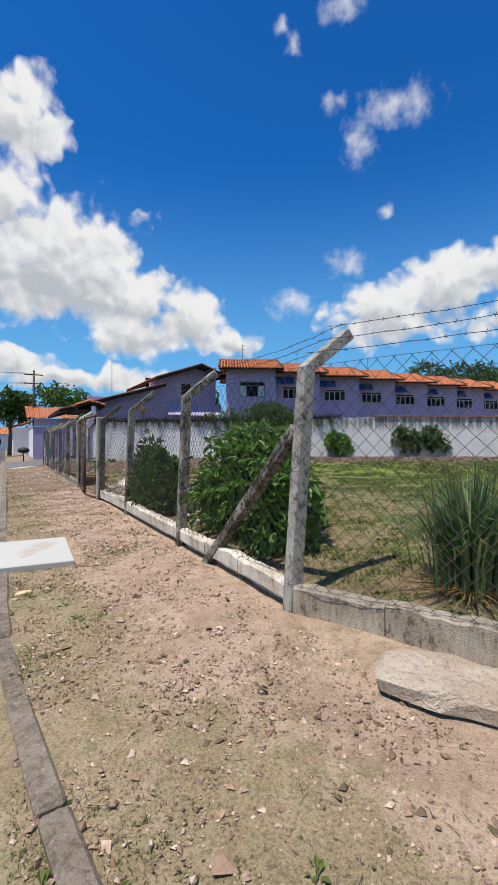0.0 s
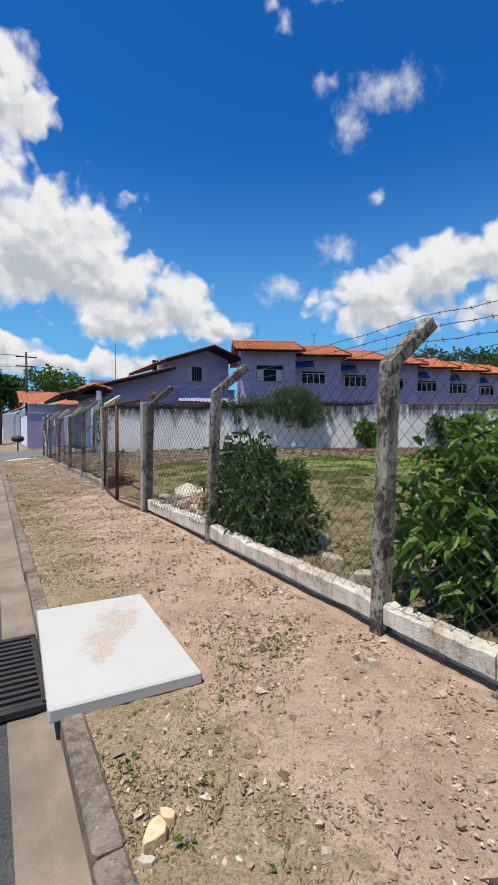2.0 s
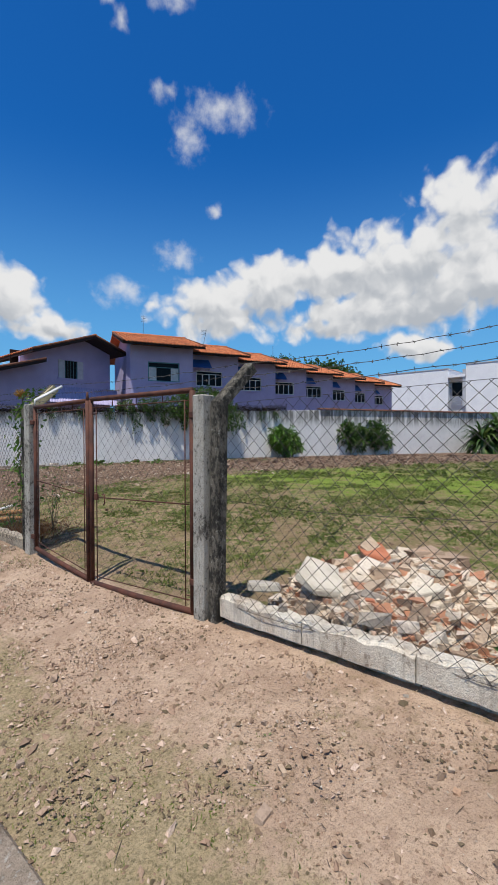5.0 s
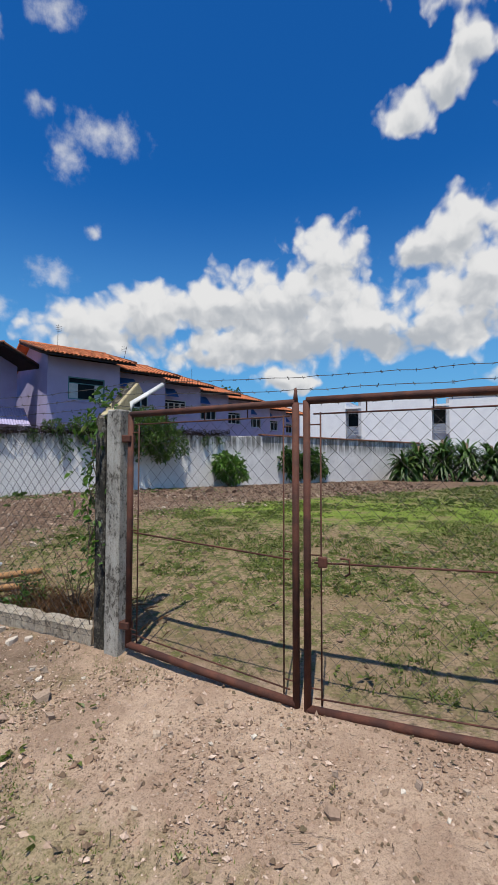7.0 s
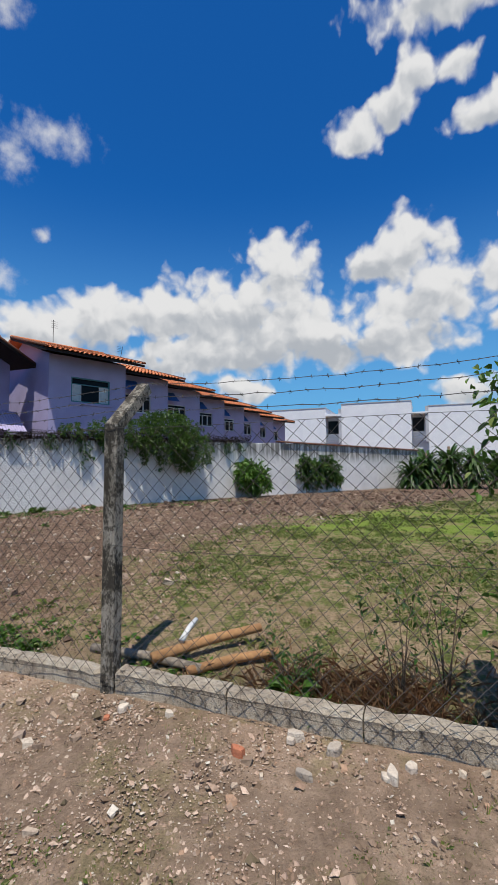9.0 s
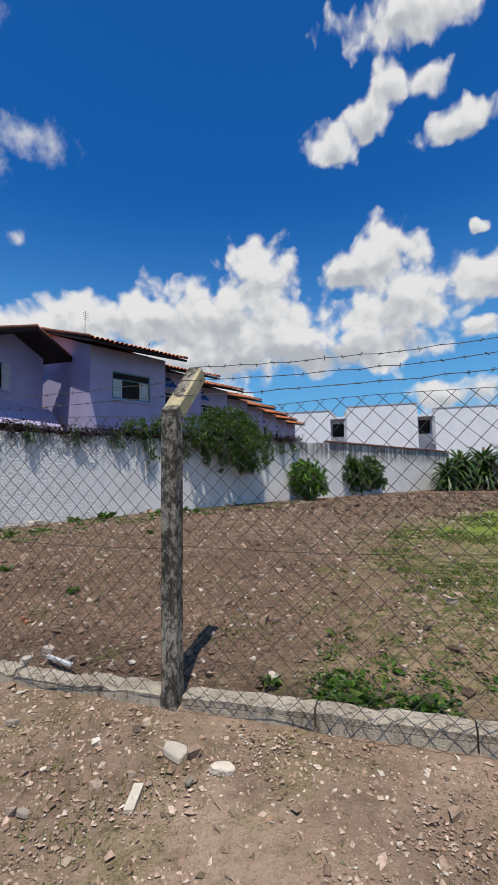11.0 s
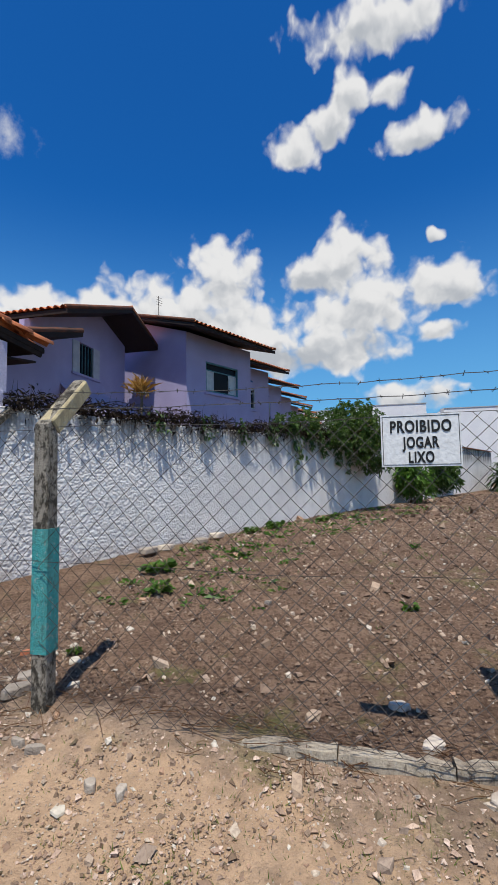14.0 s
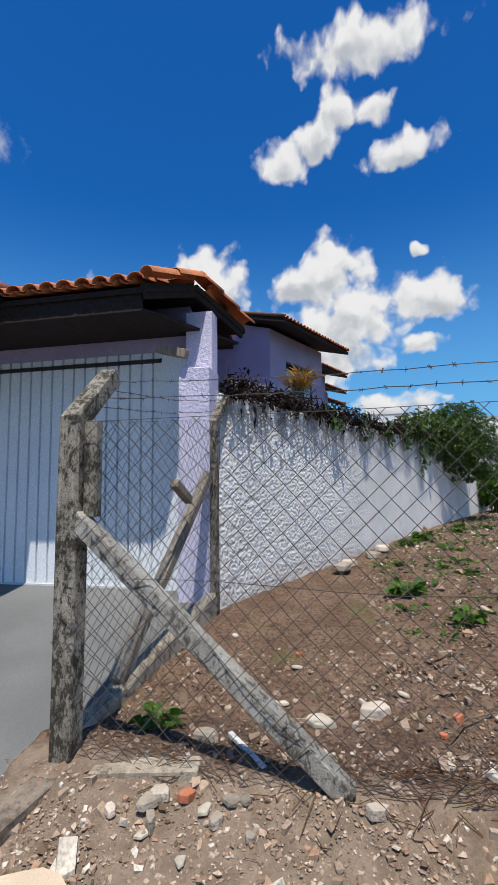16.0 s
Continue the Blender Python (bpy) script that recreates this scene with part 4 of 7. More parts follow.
    # galvanised arm that carries on the wire
    tube("arm", [(-0.02, 11.66, 1.93), (-0.02, 11.66, 2.05), (0.33, 11.60, 2.26)], 0.02, M["sash"], g, 8, "galvanised bent tube")


build_gate()


# ---- back wall ----
WALL_L = Vector((2.76, 26.58, 0))


def build_back_wall():
    w = thing("wall_back", "white lumpy rendered boundary wall, grimy along its top", "wall", kind="structure", at=Matrix.Translation(WALL_L) @ Matrix.Rotation(radians(-25), 4, "Z"))
    bm = bmesh.new()
    n, L = 66, 33.0
    rings = []
    k = random.Random(2)
    for i in range(n + 1):
        s = L * i / n
        top = 2.62 + 0.38 * min(1, max(0, (s - 5) / 14)) + 0.012 * math.sin(s * 3)
        rings.append([bm.verts.new((s, y, z)) for y, z in ((0, -0.2), (0, top - 0.02), (0.02, top), (0.14, top), (0.16, top - 0.02), (0.16, -0.2))])
    for r0, r1 in zip(rings, rings[1:]):
        for i in range(6):
            bm.faces.new((r0[i], r0[(i + 1) % 6], r1[(i + 1) % 6], r1[i]))
    bm.faces.new(rings[0])
    bm.faces.new(list(reversed(rings[-1])))
    bmesh.ops.recalc_face_normals(bm, faces=bm.faces)
    part("render_face", bm, M["wall"], w)
    # shallow pilaster
    # spikes and a dark rail along the top of the road end
    verts, faces = [], []
    for q in range(78):
        s = 0.15 + q * 0.15
        zt = 2.64 + 0.38 * min(1, max(0, (s - 5) / 14))
        lean = k.uniform(-0.06, 0.06)
        h = k.uniform(0.26, 0.42)
        tube_data([(s, 0.08, zt - 0.03), (s + lean * 0.4, 0.08 + k.uniform(-0.04, 0.04), zt + h * 0.6), (s + lean, 0.06, zt + h)], 0.007, 4, verts, faces, taper=0.25)
    tube_data([(s, 0.08, 2.64 + 0.38 * min(1, max(0, (s - 5) / 14)) + 0.17) for s in np.linspace(0.05, 11.7, 40)], 0.012, 5, verts, faces)
    tube_data([(s, 0.08, 2.64 + 0.38 * min(1, max(0, (s - 5) / 14)) + 0.05) for s in np.linspace(0.05, 11.7, 40)], 0.010, 5, verts, faces)
    sp = raw("wall_spikes", verts, faces, M["iron"], w, "row of black iron spikes")
    # clay coping tiles on the far part
    for q in range(62):
        s = 17.6 + q * 0.25
        bm = bmesh.new()
        rr = [[bm.verts.new((s + a, 0.08 + 0.17 * math.cos(t) * (1 - 0.1 * a), 3.0 + 0.075 * math.sin(t) + 0.02 * (a < 0.1))) for t in np.linspace(0, math.pi, 7)] for a in (0.0, 0.26)]
        for i in range(6):
            bm.faces.new((rr[0][i], rr[0][i + 1], rr[1][i + 1], rr[1][i]))
        bm.faces.new(rr[0])
        part("coping_tile", bm, M["verge"], w)
    return w


wall_back = build_back_wall()


# ---- houses ----
def tiled_slope(name, origin, across, up, width, depth, parent, pitch=0.21, row=0.36):
    """A slope of barrel tiles: origin at the eave's first corner, unit vectors across and up the slope."""
    origin, across, up = Vector(origin), Vector(across).normalized(), Vector(up).normalized()
    nrm = across.cross(up).normalized()
    if nrm.z < 0:
        nrm = -nrm
    cols, rows_ = int(width / pitch), int(math.ceil(depth / row))
    verts, faces = [], []
    k = random.Random(int(width * 100))
    for c in range(cols):
        for r in range(rows_):
            d0, d1 = r * row - 0.03, min((r + 1) * row + 0.03, depth)
            x0 = c * pitch + k.uniform(-0.006, 0.006)
            b = len(verts)
            for d, lift, wd in ((d0, 0.035, 1.06), (d1, 0.005, 0.9)):
                for t in (0.0, 0.25, 0.5, 0.75, 1.0):
                    verts.append(origin + across * (x0 + pitch * 0.5 + (t - 0.5) * pitch * 0.75 * wd) + up * d + nrm * (lift + 0.06 * math.sin(math.pi * t)))
            for i in range(4):
                faces.append((b + i, b + i + 1, b + 6 + i, b + 5 + i))
            # channel
            b = len(verts)
            for d in (d0, d1):
                for t in (-0.22, 0.0, 0.22):
                    verts.append(origin + across * (x0 + pitch * (1.0 + t * 1.6)) + up * d + nrm * (0.012 + 0.02 * abs(t) / 0.22))
            for i in range(2):
                faces.append((b + i, b + i + 1, b + 4 + i, b + 3 + i))
    # underlay board
    b = len(verts)
    for d, h in ((0.02, 0.0), (0.02, -0.05), (depth, 0.0), (depth, -0.05)):
        verts += [origin + up * d + nrm * h, origin + across * width + up * d + nrm * h]
    return raw(name, verts, faces, M["tilefar"], parent)


def slab_between(a, b, c, d, t):
    """A board with corners a b c d, thickness t downwards."""
    bm = bmesh.new()
    top = [bm.verts.new(Vector(p)) for p in (a, b, c, d)]
    low = [bm.verts.new(Vector(p) - Vector((0, 0, t))) for p in (a, b, c, d)]
    bm.faces.new(top)
    bm.faces.new(list(reversed(low)))
    for i in range(4):
        bm.faces.new((top[i], low[i], low[(i + 1) % 4], top[(i + 1) % 4]))
    bmesh.ops.recalc_face_normals(bm, faces=bm.faces)
    return bm


def four_light_window(parent, x0, x1, z0, z1, y):
    """A pale framed window of four sliding lights in an opening whose outer face is at y."""
    w = new("window")
    w.parent = parent
    f = 0.05
    for a, b, c, d in ((x0 - 0.02, x1 + 0.02, z1 - f, z1 + 0.02), (x0 - 0.03, x1 + 0.03, z0 - 0.04, z0 + f), (x0 - 0.02, x0 + f, z0 + f, z1 - f), (x1 - f, x1 + 0.02, z0 + f, z1 - f)):
        part("frame", boxed(a, b, y - 0.03, y + 0.07, c, d), M["sash"], w)
    part("pane", boxed(x0 + f, x1 - f, y + 0.06, y + 0.066, z0 + f, z1 - f), M["glass"], w)
    for q in range(1, 4):
        x = x0 + (x1 - x0) * q / 4
        part("mullion", boxed(x - 0.028, x + 0.028, y - 0.01, y + 0.055, z0 + f, z1 - f - 0.14), M["sash"], w)
    part("transom", boxed(x0 + f, x1 - f, y - 0.012, y + 0.058, z1 - f - 0.17, z1 - f - 0.13), M["sash"], w)
    return w


def window_unit(parent, x0, x1, z0, z1, y, shutters=False):
    """A sliding window in local x, z set in an opening whose outer face is at y."""
    w = new("window")
    w.parent = parent
    f = 0.055
    for a, b, c, d in ((x0 - 0.03, x1 + 0.03, z1 - f, z1 + 0.03), (x0 - 0.05, x1 + 0.05, z0 - 0.05, z0 + f), (x0 - 0.03, x0 + f, z0 + f, z1 - f), (x1 - f, x1 + 0.03, z0 + f, z1 - f)):
        part("frame", boxed(a, b, y - 0.03, y + 0.07, c, d), M["winframe"], w)
    part("pane", boxed(x0 + f, x1 - f, y + 0.06, y + 0.066, z0 + f, z1 - f), M["glass"], w)
    wd = x1 - x0
    zt = z1 - f - 0.22 * (z1 - z0)
    part("transom", boxed(x0 + f, x1 - f, y + 0.01, y + 0.06, zt - 0.02, zt + 0.02), M["winframe"], w)
    for a, b in ((x0 + f, x0 + f + wd * 0.24), (x1 - f - wd * 0.24, x1 - f)):
        s = 0.028
        for q in ((a, a + s, z0 + f, zt - 0.02), (b - s, b, z0 + f, zt - 0.02), (a + s, b - s, z0 + f, z0 + f + s), (a + s, b - s, zt - 0.02 - s, zt - 0.02)):
            part("sash", boxed(q[0], q[1], y + 0.02, y + 0.055, q[2], q[3]), M["sash"], w)
        part("curtain", boxed(a + s, b - s, y + 0.05, y + 0.058, z0 + f + s, zt - 0.02 - s), M["curtain"], w)
    return w


def row_house(i):
    """One house of the stepped terrace."""
    o = Vector((14.0, 26.66, 0)) + Vector((4.0, 0.02, 0)) * i
    h = thing("terrace_house", "two-storey lilac terrace house with orange clay tile roof" if i else "lilac end house with teal framed window and orange tile roof", "house", "houses of the terrace", at=Matrix.Translation(o) @ Matrix.Rotation(radians(-25), 4, "Z"))
    hw0, hw1, ztop = -1.9, 1.74, 6.72
    win = (-0.92, 0.93, 4.72, 5.84)
    if i:
        win = (-1.15, 0.62, 4.76, 5.72)
    part("facade", panel_bmesh(hw0, hw1, 0, ztop, 0, 0.16, [win]), M["lilac"], h)
    part("side_wall", boxed(hw0, hw0 + 0.16, 0.16, 6.4, 0, ztop), M["lilac"], h)
    part("side_wall", boxed(hw1 - 0.16, hw1, 0.16, 6.4, 0, ztop), M["lilac"], h)
    part("rear_wall", boxed(hw0, hw1, 6.4, 6.56, 0, ztop), M["lilac"], h)
    part("room_back", boxed(hw0 + 0.16, hw1 - 0.16, 1.4, 1.44, 3.2, ztop), M["soffit"], h)
    (four_light_window if i else window_unit)(h, *win, 0.05)
    # roof
    e0, e1, rise, run = -0.95, 3.35, 1.30, 4.3
    sl = Vector((0, run, rise)).normalized()
    x0, x1 = hw0 - (0.55 if i == 0 else 0.25), hw1 + 0.5
    tiled_slope("roof_tiles", (x0, e0, 6.70), (1, 0, 0), sl, x1 - x0, math.hypot(run, rise), h)
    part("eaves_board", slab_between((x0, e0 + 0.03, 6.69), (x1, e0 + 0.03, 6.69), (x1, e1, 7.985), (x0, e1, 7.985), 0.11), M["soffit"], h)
    part("rear_slope", slab_between((x0, e1, 8.0), (x1, e1, 8.0), (x1, 7.4, 6.75), (x0, 7.4, 6.75), 0.12), M["tilefar"], h)
    tube("ridge", [(x0, e1, 8.03), (x1, e1, 8.03)], 0.10, M["tilefar"], h, 8)
    for x in (x0 + 0.02, x1 - 0.02):
        tube("verge", [(x, e0, 6.77), (x, e1, 8.03)], 0.06, M["verge"], h, 7)
    # gable infill under the slope
    for x in (hw0, hw1 - 0.16):
        bm = bmesh.new()
        pts = [(x, 0.0, ztop), (x, e1, 7.86), (x, 6.5, ztop)]
        a = [bm.verts.new(p) for p in pts]
        b = [bm.verts.new((p[0] + 0.16, p[1], p[2])) for p in pts]
        bm.faces.new(a)
        bm.faces.new(list(reversed(b)))
        for q in range(3):
            bm.faces.new((a[q], b[q], b[(q + 1) % 3], a[(q + 1) % 3]))
        bmesh.ops.recalc_face_normals(bm, faces=bm.faces)
        part("gable_wall", bm, M["lilac"], h)
    if i:
        # tarpaulin awning in the step beside the next house
        part("awning", slab_between((-1.86, -0.62, 5.86), (-0.30, -0.62, 5.86), (-0.30, -0.01, 6.42), (-1.86, -0.01, 6.42), 0.03), M["awning"], h, "faded blue tarpaulin awning")
        part("awning_side", boxed(-1.86, -1.83, -0.60, 0.0, 5.60, 6.40), M["awning"], h, "faded blue tarpaulin side")
    part("sill", boxed(win[0] - 0.08, win[1] + 0.08, -0.06, 0.0, win[2] - 0.11, win[2] - 0.05), M["lilac"], h)
    # aerial
    if i in (0, 1, 3):
        ax, zt = (-0.6, 1.3) if i == 0 else (0.3, 1.2)
        v, f = tube_data([(ax, 3.0, 7.9), (ax + (0.25 if i == 1 else 0), 3.0, 7.9 + zt)], 0.014, 5)
        if i < 3:
            for q in range(4):
                zz = 7.9 + zt * (0.7 + 0.08 * q)
                tube_data([(ax - 0.12, 3.0, zz), (ax + 0.2, 3.0, zz)], 0.008, 4, v, f)
        raw("aerial", v, f, M["iron"], h)


for i in range(8):
    row_house(i)


def gable_house():
    """The street house whose gable end looks over the plot."""
    h = thing("gable_house", "lilac gabled street house with dark eaves and shuttered window", "house", at=(0, 30.0, 0))
    win = (9.35, 10.82, 4.82, 5.82)
    # side wall with the upper gable
    part("wall", panel_bmesh(2.95, 12.55, 0, 4.55, 0, 0.16, []), M["lilac"], h)

    def slab_poly(pts, y0, y1, mat, name):
        bm = bmesh.new()
        a = [bm.verts.new((p[0], y0, p[1])) for p in pts]
        b = [bm.verts.new((p[0], y1, p[1])) for p in pts]
        bm.faces.new(a)
        bm.faces.new(list(reversed(b)))
        n = len(pts)
        for q in range(n):
            bm.faces.new((a[q], b[q], b[(q + 1) % n], a[(q + 1) % n]))
        bmesh.ops.recalc_face_normals(bm, faces=bm.faces)
        return part(name, bm, M[mat], h)

    slab_poly([(7.3, 4.55), (win[0], 4.55), (win[0], 6.6), (7.3, 5.75)], 0, 0.16, "lilac", "gable_wall")
    slab_poly([(win[0], 4.55), (win[1], 4.55), (win[1], win[2]), (win[0], win[2])], 0, 0.16, "lilac", "gable_wall")
    slab_poly([(win[0], win[3]), (win[1], win[3]), (win[1], 7.05), (win[0], 6.6)], 0, 0.16, "lilac", "gable_wall")
    slab_poly([(win[1], 4.55), (12.55, 4.55), (12.55, 6.5), (10.95, 7.1), (win[1], 7.05)], 0, 0.16, "lilac", "gable_wall")
    slab_poly([(2.95, 4.55), (4.2, 4.55), (7.3, 5.45), (7.3, 4.55)], 0, 0.16, "lilac", "lean_wall")
    part("side_wall", boxed(12.39, 12.55, 0.16, 8, 0, 6.4), M["lilac"], h)
    part("room_back", boxed(7.4, 12.3, 1.5, 1.54, 3.0, 6.3), M["soffit"], h)
    w = new("window")
    w.parent = h
    part("pane", boxed(win[0] + 0.36, win[1] - 0.36, 0.09, 0.096, win[2], win[3]), M["glass"], w)
    for a, b in ((win[0], win[0] + 0.36), (win[1] - 0.36, win[1])):
        part("shutter", boxed(a, b, -0.03, 0.03, win[2], win[3], bevel=0.008), M["shutter"], w, "grey metal shutter")
    for q in range(5):
        x = win[0] + 0.40 + q * 0.165
        part("bar", boxed(x, x + 0.018, 0.03, 0.05, win[2], win[3]), M["winframe"], w)
    part("sill", boxed(win[0] - 0.05, win[1] + 0.05, -0.07, 0.03, win[2] - 0.07, win[2]), M["lilac"], h)
    # upper roof: ridge runs away from the plot
    def slope(name, xa, za, xb, zb, y0, y1, tiles=True):
        sl = Vector((xb - xa, 0, zb - za))
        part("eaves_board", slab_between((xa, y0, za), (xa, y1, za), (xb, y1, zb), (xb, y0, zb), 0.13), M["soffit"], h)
        # tiles run up the slope from xa to xb
        tiled_slope(name, (xa, y0, za + 0.01), (0, 1, 0), sl, y1 - y0, sl.length, h)
        tube("verge", [(xa, y0 + 0.04, za + 0.05), (xb, y0 + 0.04, zb + 0.05)], 0.07, M["verge"], h, 7)
    slope("roof_tiles", 7.45, 5.97, 10.95, 7.18, -1.15, 8)
    slope("roof_tiles", 12.92, 6.45, 10.95, 7.18, -1.15, 8)
    slope("roof_tiles", 1.07, 3.45, 8.17, 5.55, -1.15, 8)
    tube("ridge", [(10.95, -1.15, 7.22), (10.95, 8, 7.22)], 0.1, M["tilefar"], h, 8)
    # lilac corrugated sheet below the gable window
    vv, ff = [], []
    for q in range(57):
        x = 8.3 + q * 0.075
        zz = 0.03 * (q % 2)
        vv += [(x, -1.2, 3.35 + zz), (x + 0.5, 0.0, 4.35 + zz)]
    for q in range(56):
        ff.append((2 * q, 2 * q + 2, 2 * q + 3, 2 * q + 1))
    raw("corrugated_sheet", vv, ff, M["lilac"], h, "lilac corrugated sheet lean-to")
    v, f = tube_data([(5.2, 3.0, 4.9), (5.2, 3.0, 7.6)], 0.02, 5)
    raw("aerial", v, f, M["iron"], h)


gable_house()


def garage():
    g = thing("garage", "lilac garage with ribbed steel door under a clay tile roof", "garage")
    # pillar at the corner
    part("pillar", boxed(2.46, 2.86, 26.62, 26.98, -0.1, 2.86, bevel=0.01), M["lilacwhite"], g)
    part("pillar", boxed(2.72, 2.95, 26.66, 26.98, 2.86, 3.6), M["lilacwhite"], g)
    part("lintel", boxed(2.86, 3.02, 26.98, 34.0, 3.18, 3.75), M["lilac"], g)
    part("side_wall", boxed(2.95, 3.1, 26.9, 30.0, 2.5, 3.6), M["lilac"], g)
    # door: ribbed sheet
    bm = bmesh.new()
    ys = np.arange(27.0, 31.6, 0.155)
    prof = []
    for y in ys:
        prof += [(2.845, y), (2.845, y + 0.126), (2.885, y + 0.131), (2.885, y + 0.150)]
    a = [bm.verts.new((x, y, 0.34)) for x, y in prof]
    b = [bm.verts.new((x, y, 3.18)) for x, y in prof]
    for q in range(len(prof) - 1):
        bm.faces.new((a[q], a[q + 1], b[q + 1], b[q]))
    part("door", bm, M["doorpanel"], g, "blue-grey ribbed steel garage door")
    part("door_post", boxed(2.80, 2.90, 26.98, 27.32, 0.3, 3.18), M["doorpanel"], g)
    part("door_post", boxed(2.80, 2.90, 31.6, 31.9, 0.3, 3.18), M["doorpanel"], g)
    part("head_rail", boxed(2.83, 2.88, 27.3, 31.6, 3.05, 3.10), M["iron"], g)
    part("foot_rail", boxed(2.82, 2.88, 27.0, 31.6, 0.30, 0.35), M["sash"], g)
    part("drive_lamp_block", beam_between((2.45, 27.22, 3.10), (2.42, 26.86, 3.0), 0.09, 0.10), M["timber"], g, "short weathered timber bracket")
    return g


garage_ob = garage()


def driveway():
    v, f = [], []
    rows_ = [(y, -0.62 + 0.0 * y) for y in (26.9, 28, 30, 32, 34)]
    bm = bmesh.new()
    cols = [(-2.0, -0.19), (-0.9, -0.09), (0.1, -0.01), (1.4, 0.16), (2.84, 0.33)]
    grid = []
    for y in (26.93, 28.0, 30.0, 33.0, 36.0):
        grid.append([bm.verts.new((x, y + (0.0 if y > 27 else -0.06 * max(0, x)), z)) for x, z in cols])
    for a, b in zip(grid, grid[1:]):
        for i in range(len(cols) - 1):
            bm.faces.new((a[i], a[i + 1], b[i + 1], b[i]))
    geo = bmesh.ops.extrude_face_region(bm, geom=bm.faces[:])
    for e in geo["geom"]:
        if isinstance(e, bmesh.types.BMVert):
            e.co.z -= 0.25
    bmesh.ops.recalc_face_normals(bm, faces=bm.faces)
    d = part("driveway", bm, M["drive"], None)
    tagged(d, "smooth grey cement driveway to the garage", "driveway", kind="structure")


driveway()


# ---- small canopy roof over the garage ----
def canopy_tiles():
    r = thing("canopy_roof", "clay barrel tile canopy over the garage door, dark boarded eaves", "roof")
    x0, xr, x1 = 1.92, 2.62, 3.45          # street eave, ridge, rear eave
    z0, zr, z1 = 3.60, 3.88, 3.60
    skew = -0.47                            # the verge runs with the back wall
    yv = lambda x: 27.10 + (x - x0) * skew
    yend = 32.6
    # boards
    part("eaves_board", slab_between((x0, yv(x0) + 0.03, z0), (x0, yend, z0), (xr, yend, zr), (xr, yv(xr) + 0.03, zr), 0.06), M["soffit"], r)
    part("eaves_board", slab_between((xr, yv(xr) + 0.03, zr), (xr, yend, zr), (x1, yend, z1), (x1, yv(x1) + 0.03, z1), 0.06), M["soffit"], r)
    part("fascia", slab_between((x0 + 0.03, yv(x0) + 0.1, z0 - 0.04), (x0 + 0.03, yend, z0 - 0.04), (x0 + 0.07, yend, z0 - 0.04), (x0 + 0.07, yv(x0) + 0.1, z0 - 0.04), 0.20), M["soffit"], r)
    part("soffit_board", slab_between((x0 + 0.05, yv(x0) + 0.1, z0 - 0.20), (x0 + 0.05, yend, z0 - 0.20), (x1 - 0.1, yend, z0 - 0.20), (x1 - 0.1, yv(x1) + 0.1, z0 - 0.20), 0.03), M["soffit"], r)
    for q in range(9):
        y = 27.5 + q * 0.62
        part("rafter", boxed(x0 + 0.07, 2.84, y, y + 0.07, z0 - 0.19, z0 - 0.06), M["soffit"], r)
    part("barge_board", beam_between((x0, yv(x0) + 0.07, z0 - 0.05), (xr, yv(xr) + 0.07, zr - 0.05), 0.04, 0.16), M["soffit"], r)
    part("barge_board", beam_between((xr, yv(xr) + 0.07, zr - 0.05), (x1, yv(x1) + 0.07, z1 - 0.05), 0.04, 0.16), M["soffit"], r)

    # one barrel tile, running up local x
    def tile_mesh(name, length, w0, w1, h):
        v, f, n = [], [], 7
        for t, (xx, ww, lift) in enumerate(((0.0, w0, 0.02), (length, w1, 0.0))):
            for s in (1.0, 0.88):
                for q in range(n):
                    a = math.pi * q / (n - 1)
                    v.append((xx, -math.cos(a) * ww / 2 * s, lift + math.sin(a) * h * s))
        for q in range(n - 1):
            f.append((q, q + 1, 2 * n + q + 1, 2 * n + q))
            f.append((n + q + 1, n + q, 3 * n + q, 3 * n + q + 1))
            f.append((q + 1, q, n + q, n + q + 1))
        me = bpy.data.meshes.new(name)
        me.from_pydata(v, [], f)
        me.materials.append(M["tile"])
        me.polygons.foreach_set("use_smooth", [True] * len(me.polygons))
        return me

    cap, pan = tile_mesh("tile", 0.42, 0.19, 0.155, 0.075), tile_mesh("pan", 0.42, 0.17, 0.15, -0.05)
    k = random.Random(6)
    for side in (0, 1):
        xe, ze = (x0 - 0.06, z0 + 0.01) if side == 0 else (x1 + 0.05, z1 + 0.01)
        slope = math.atan2(zr - z0, xr - x0) if side == 0 else math.atan2(zr - z1, x1 - xr)
        rows_ = 2
        for c in range(26 if side == 0 else 8):
            for q in range(rows_):
                y = 27.22 + c * 0.205 + (0 if side == 0 else -0.55)
                dx = (q * 0.36) * math.cos(slope) * (1 if side == 0 else -1)
                for me, off, lift in ((cap, 0.0, 0.03), (pan, 0.1025, 0.045)):
                    ob = new("tile", me)
                    ob.parent = r
                    ob.matrix_world = Matrix.Translation((xe + dx, y + off + k.uniform(-0.008, 0.008), ze + q * 0.36 * math.sin(slope) + lift)) @ Matrix.Rotation(0 if side == 0 else math.pi, 4, "Z") @ Matrix.Rotation(-slope + k.uniform(-0.015, 0.015), 4, "Y")
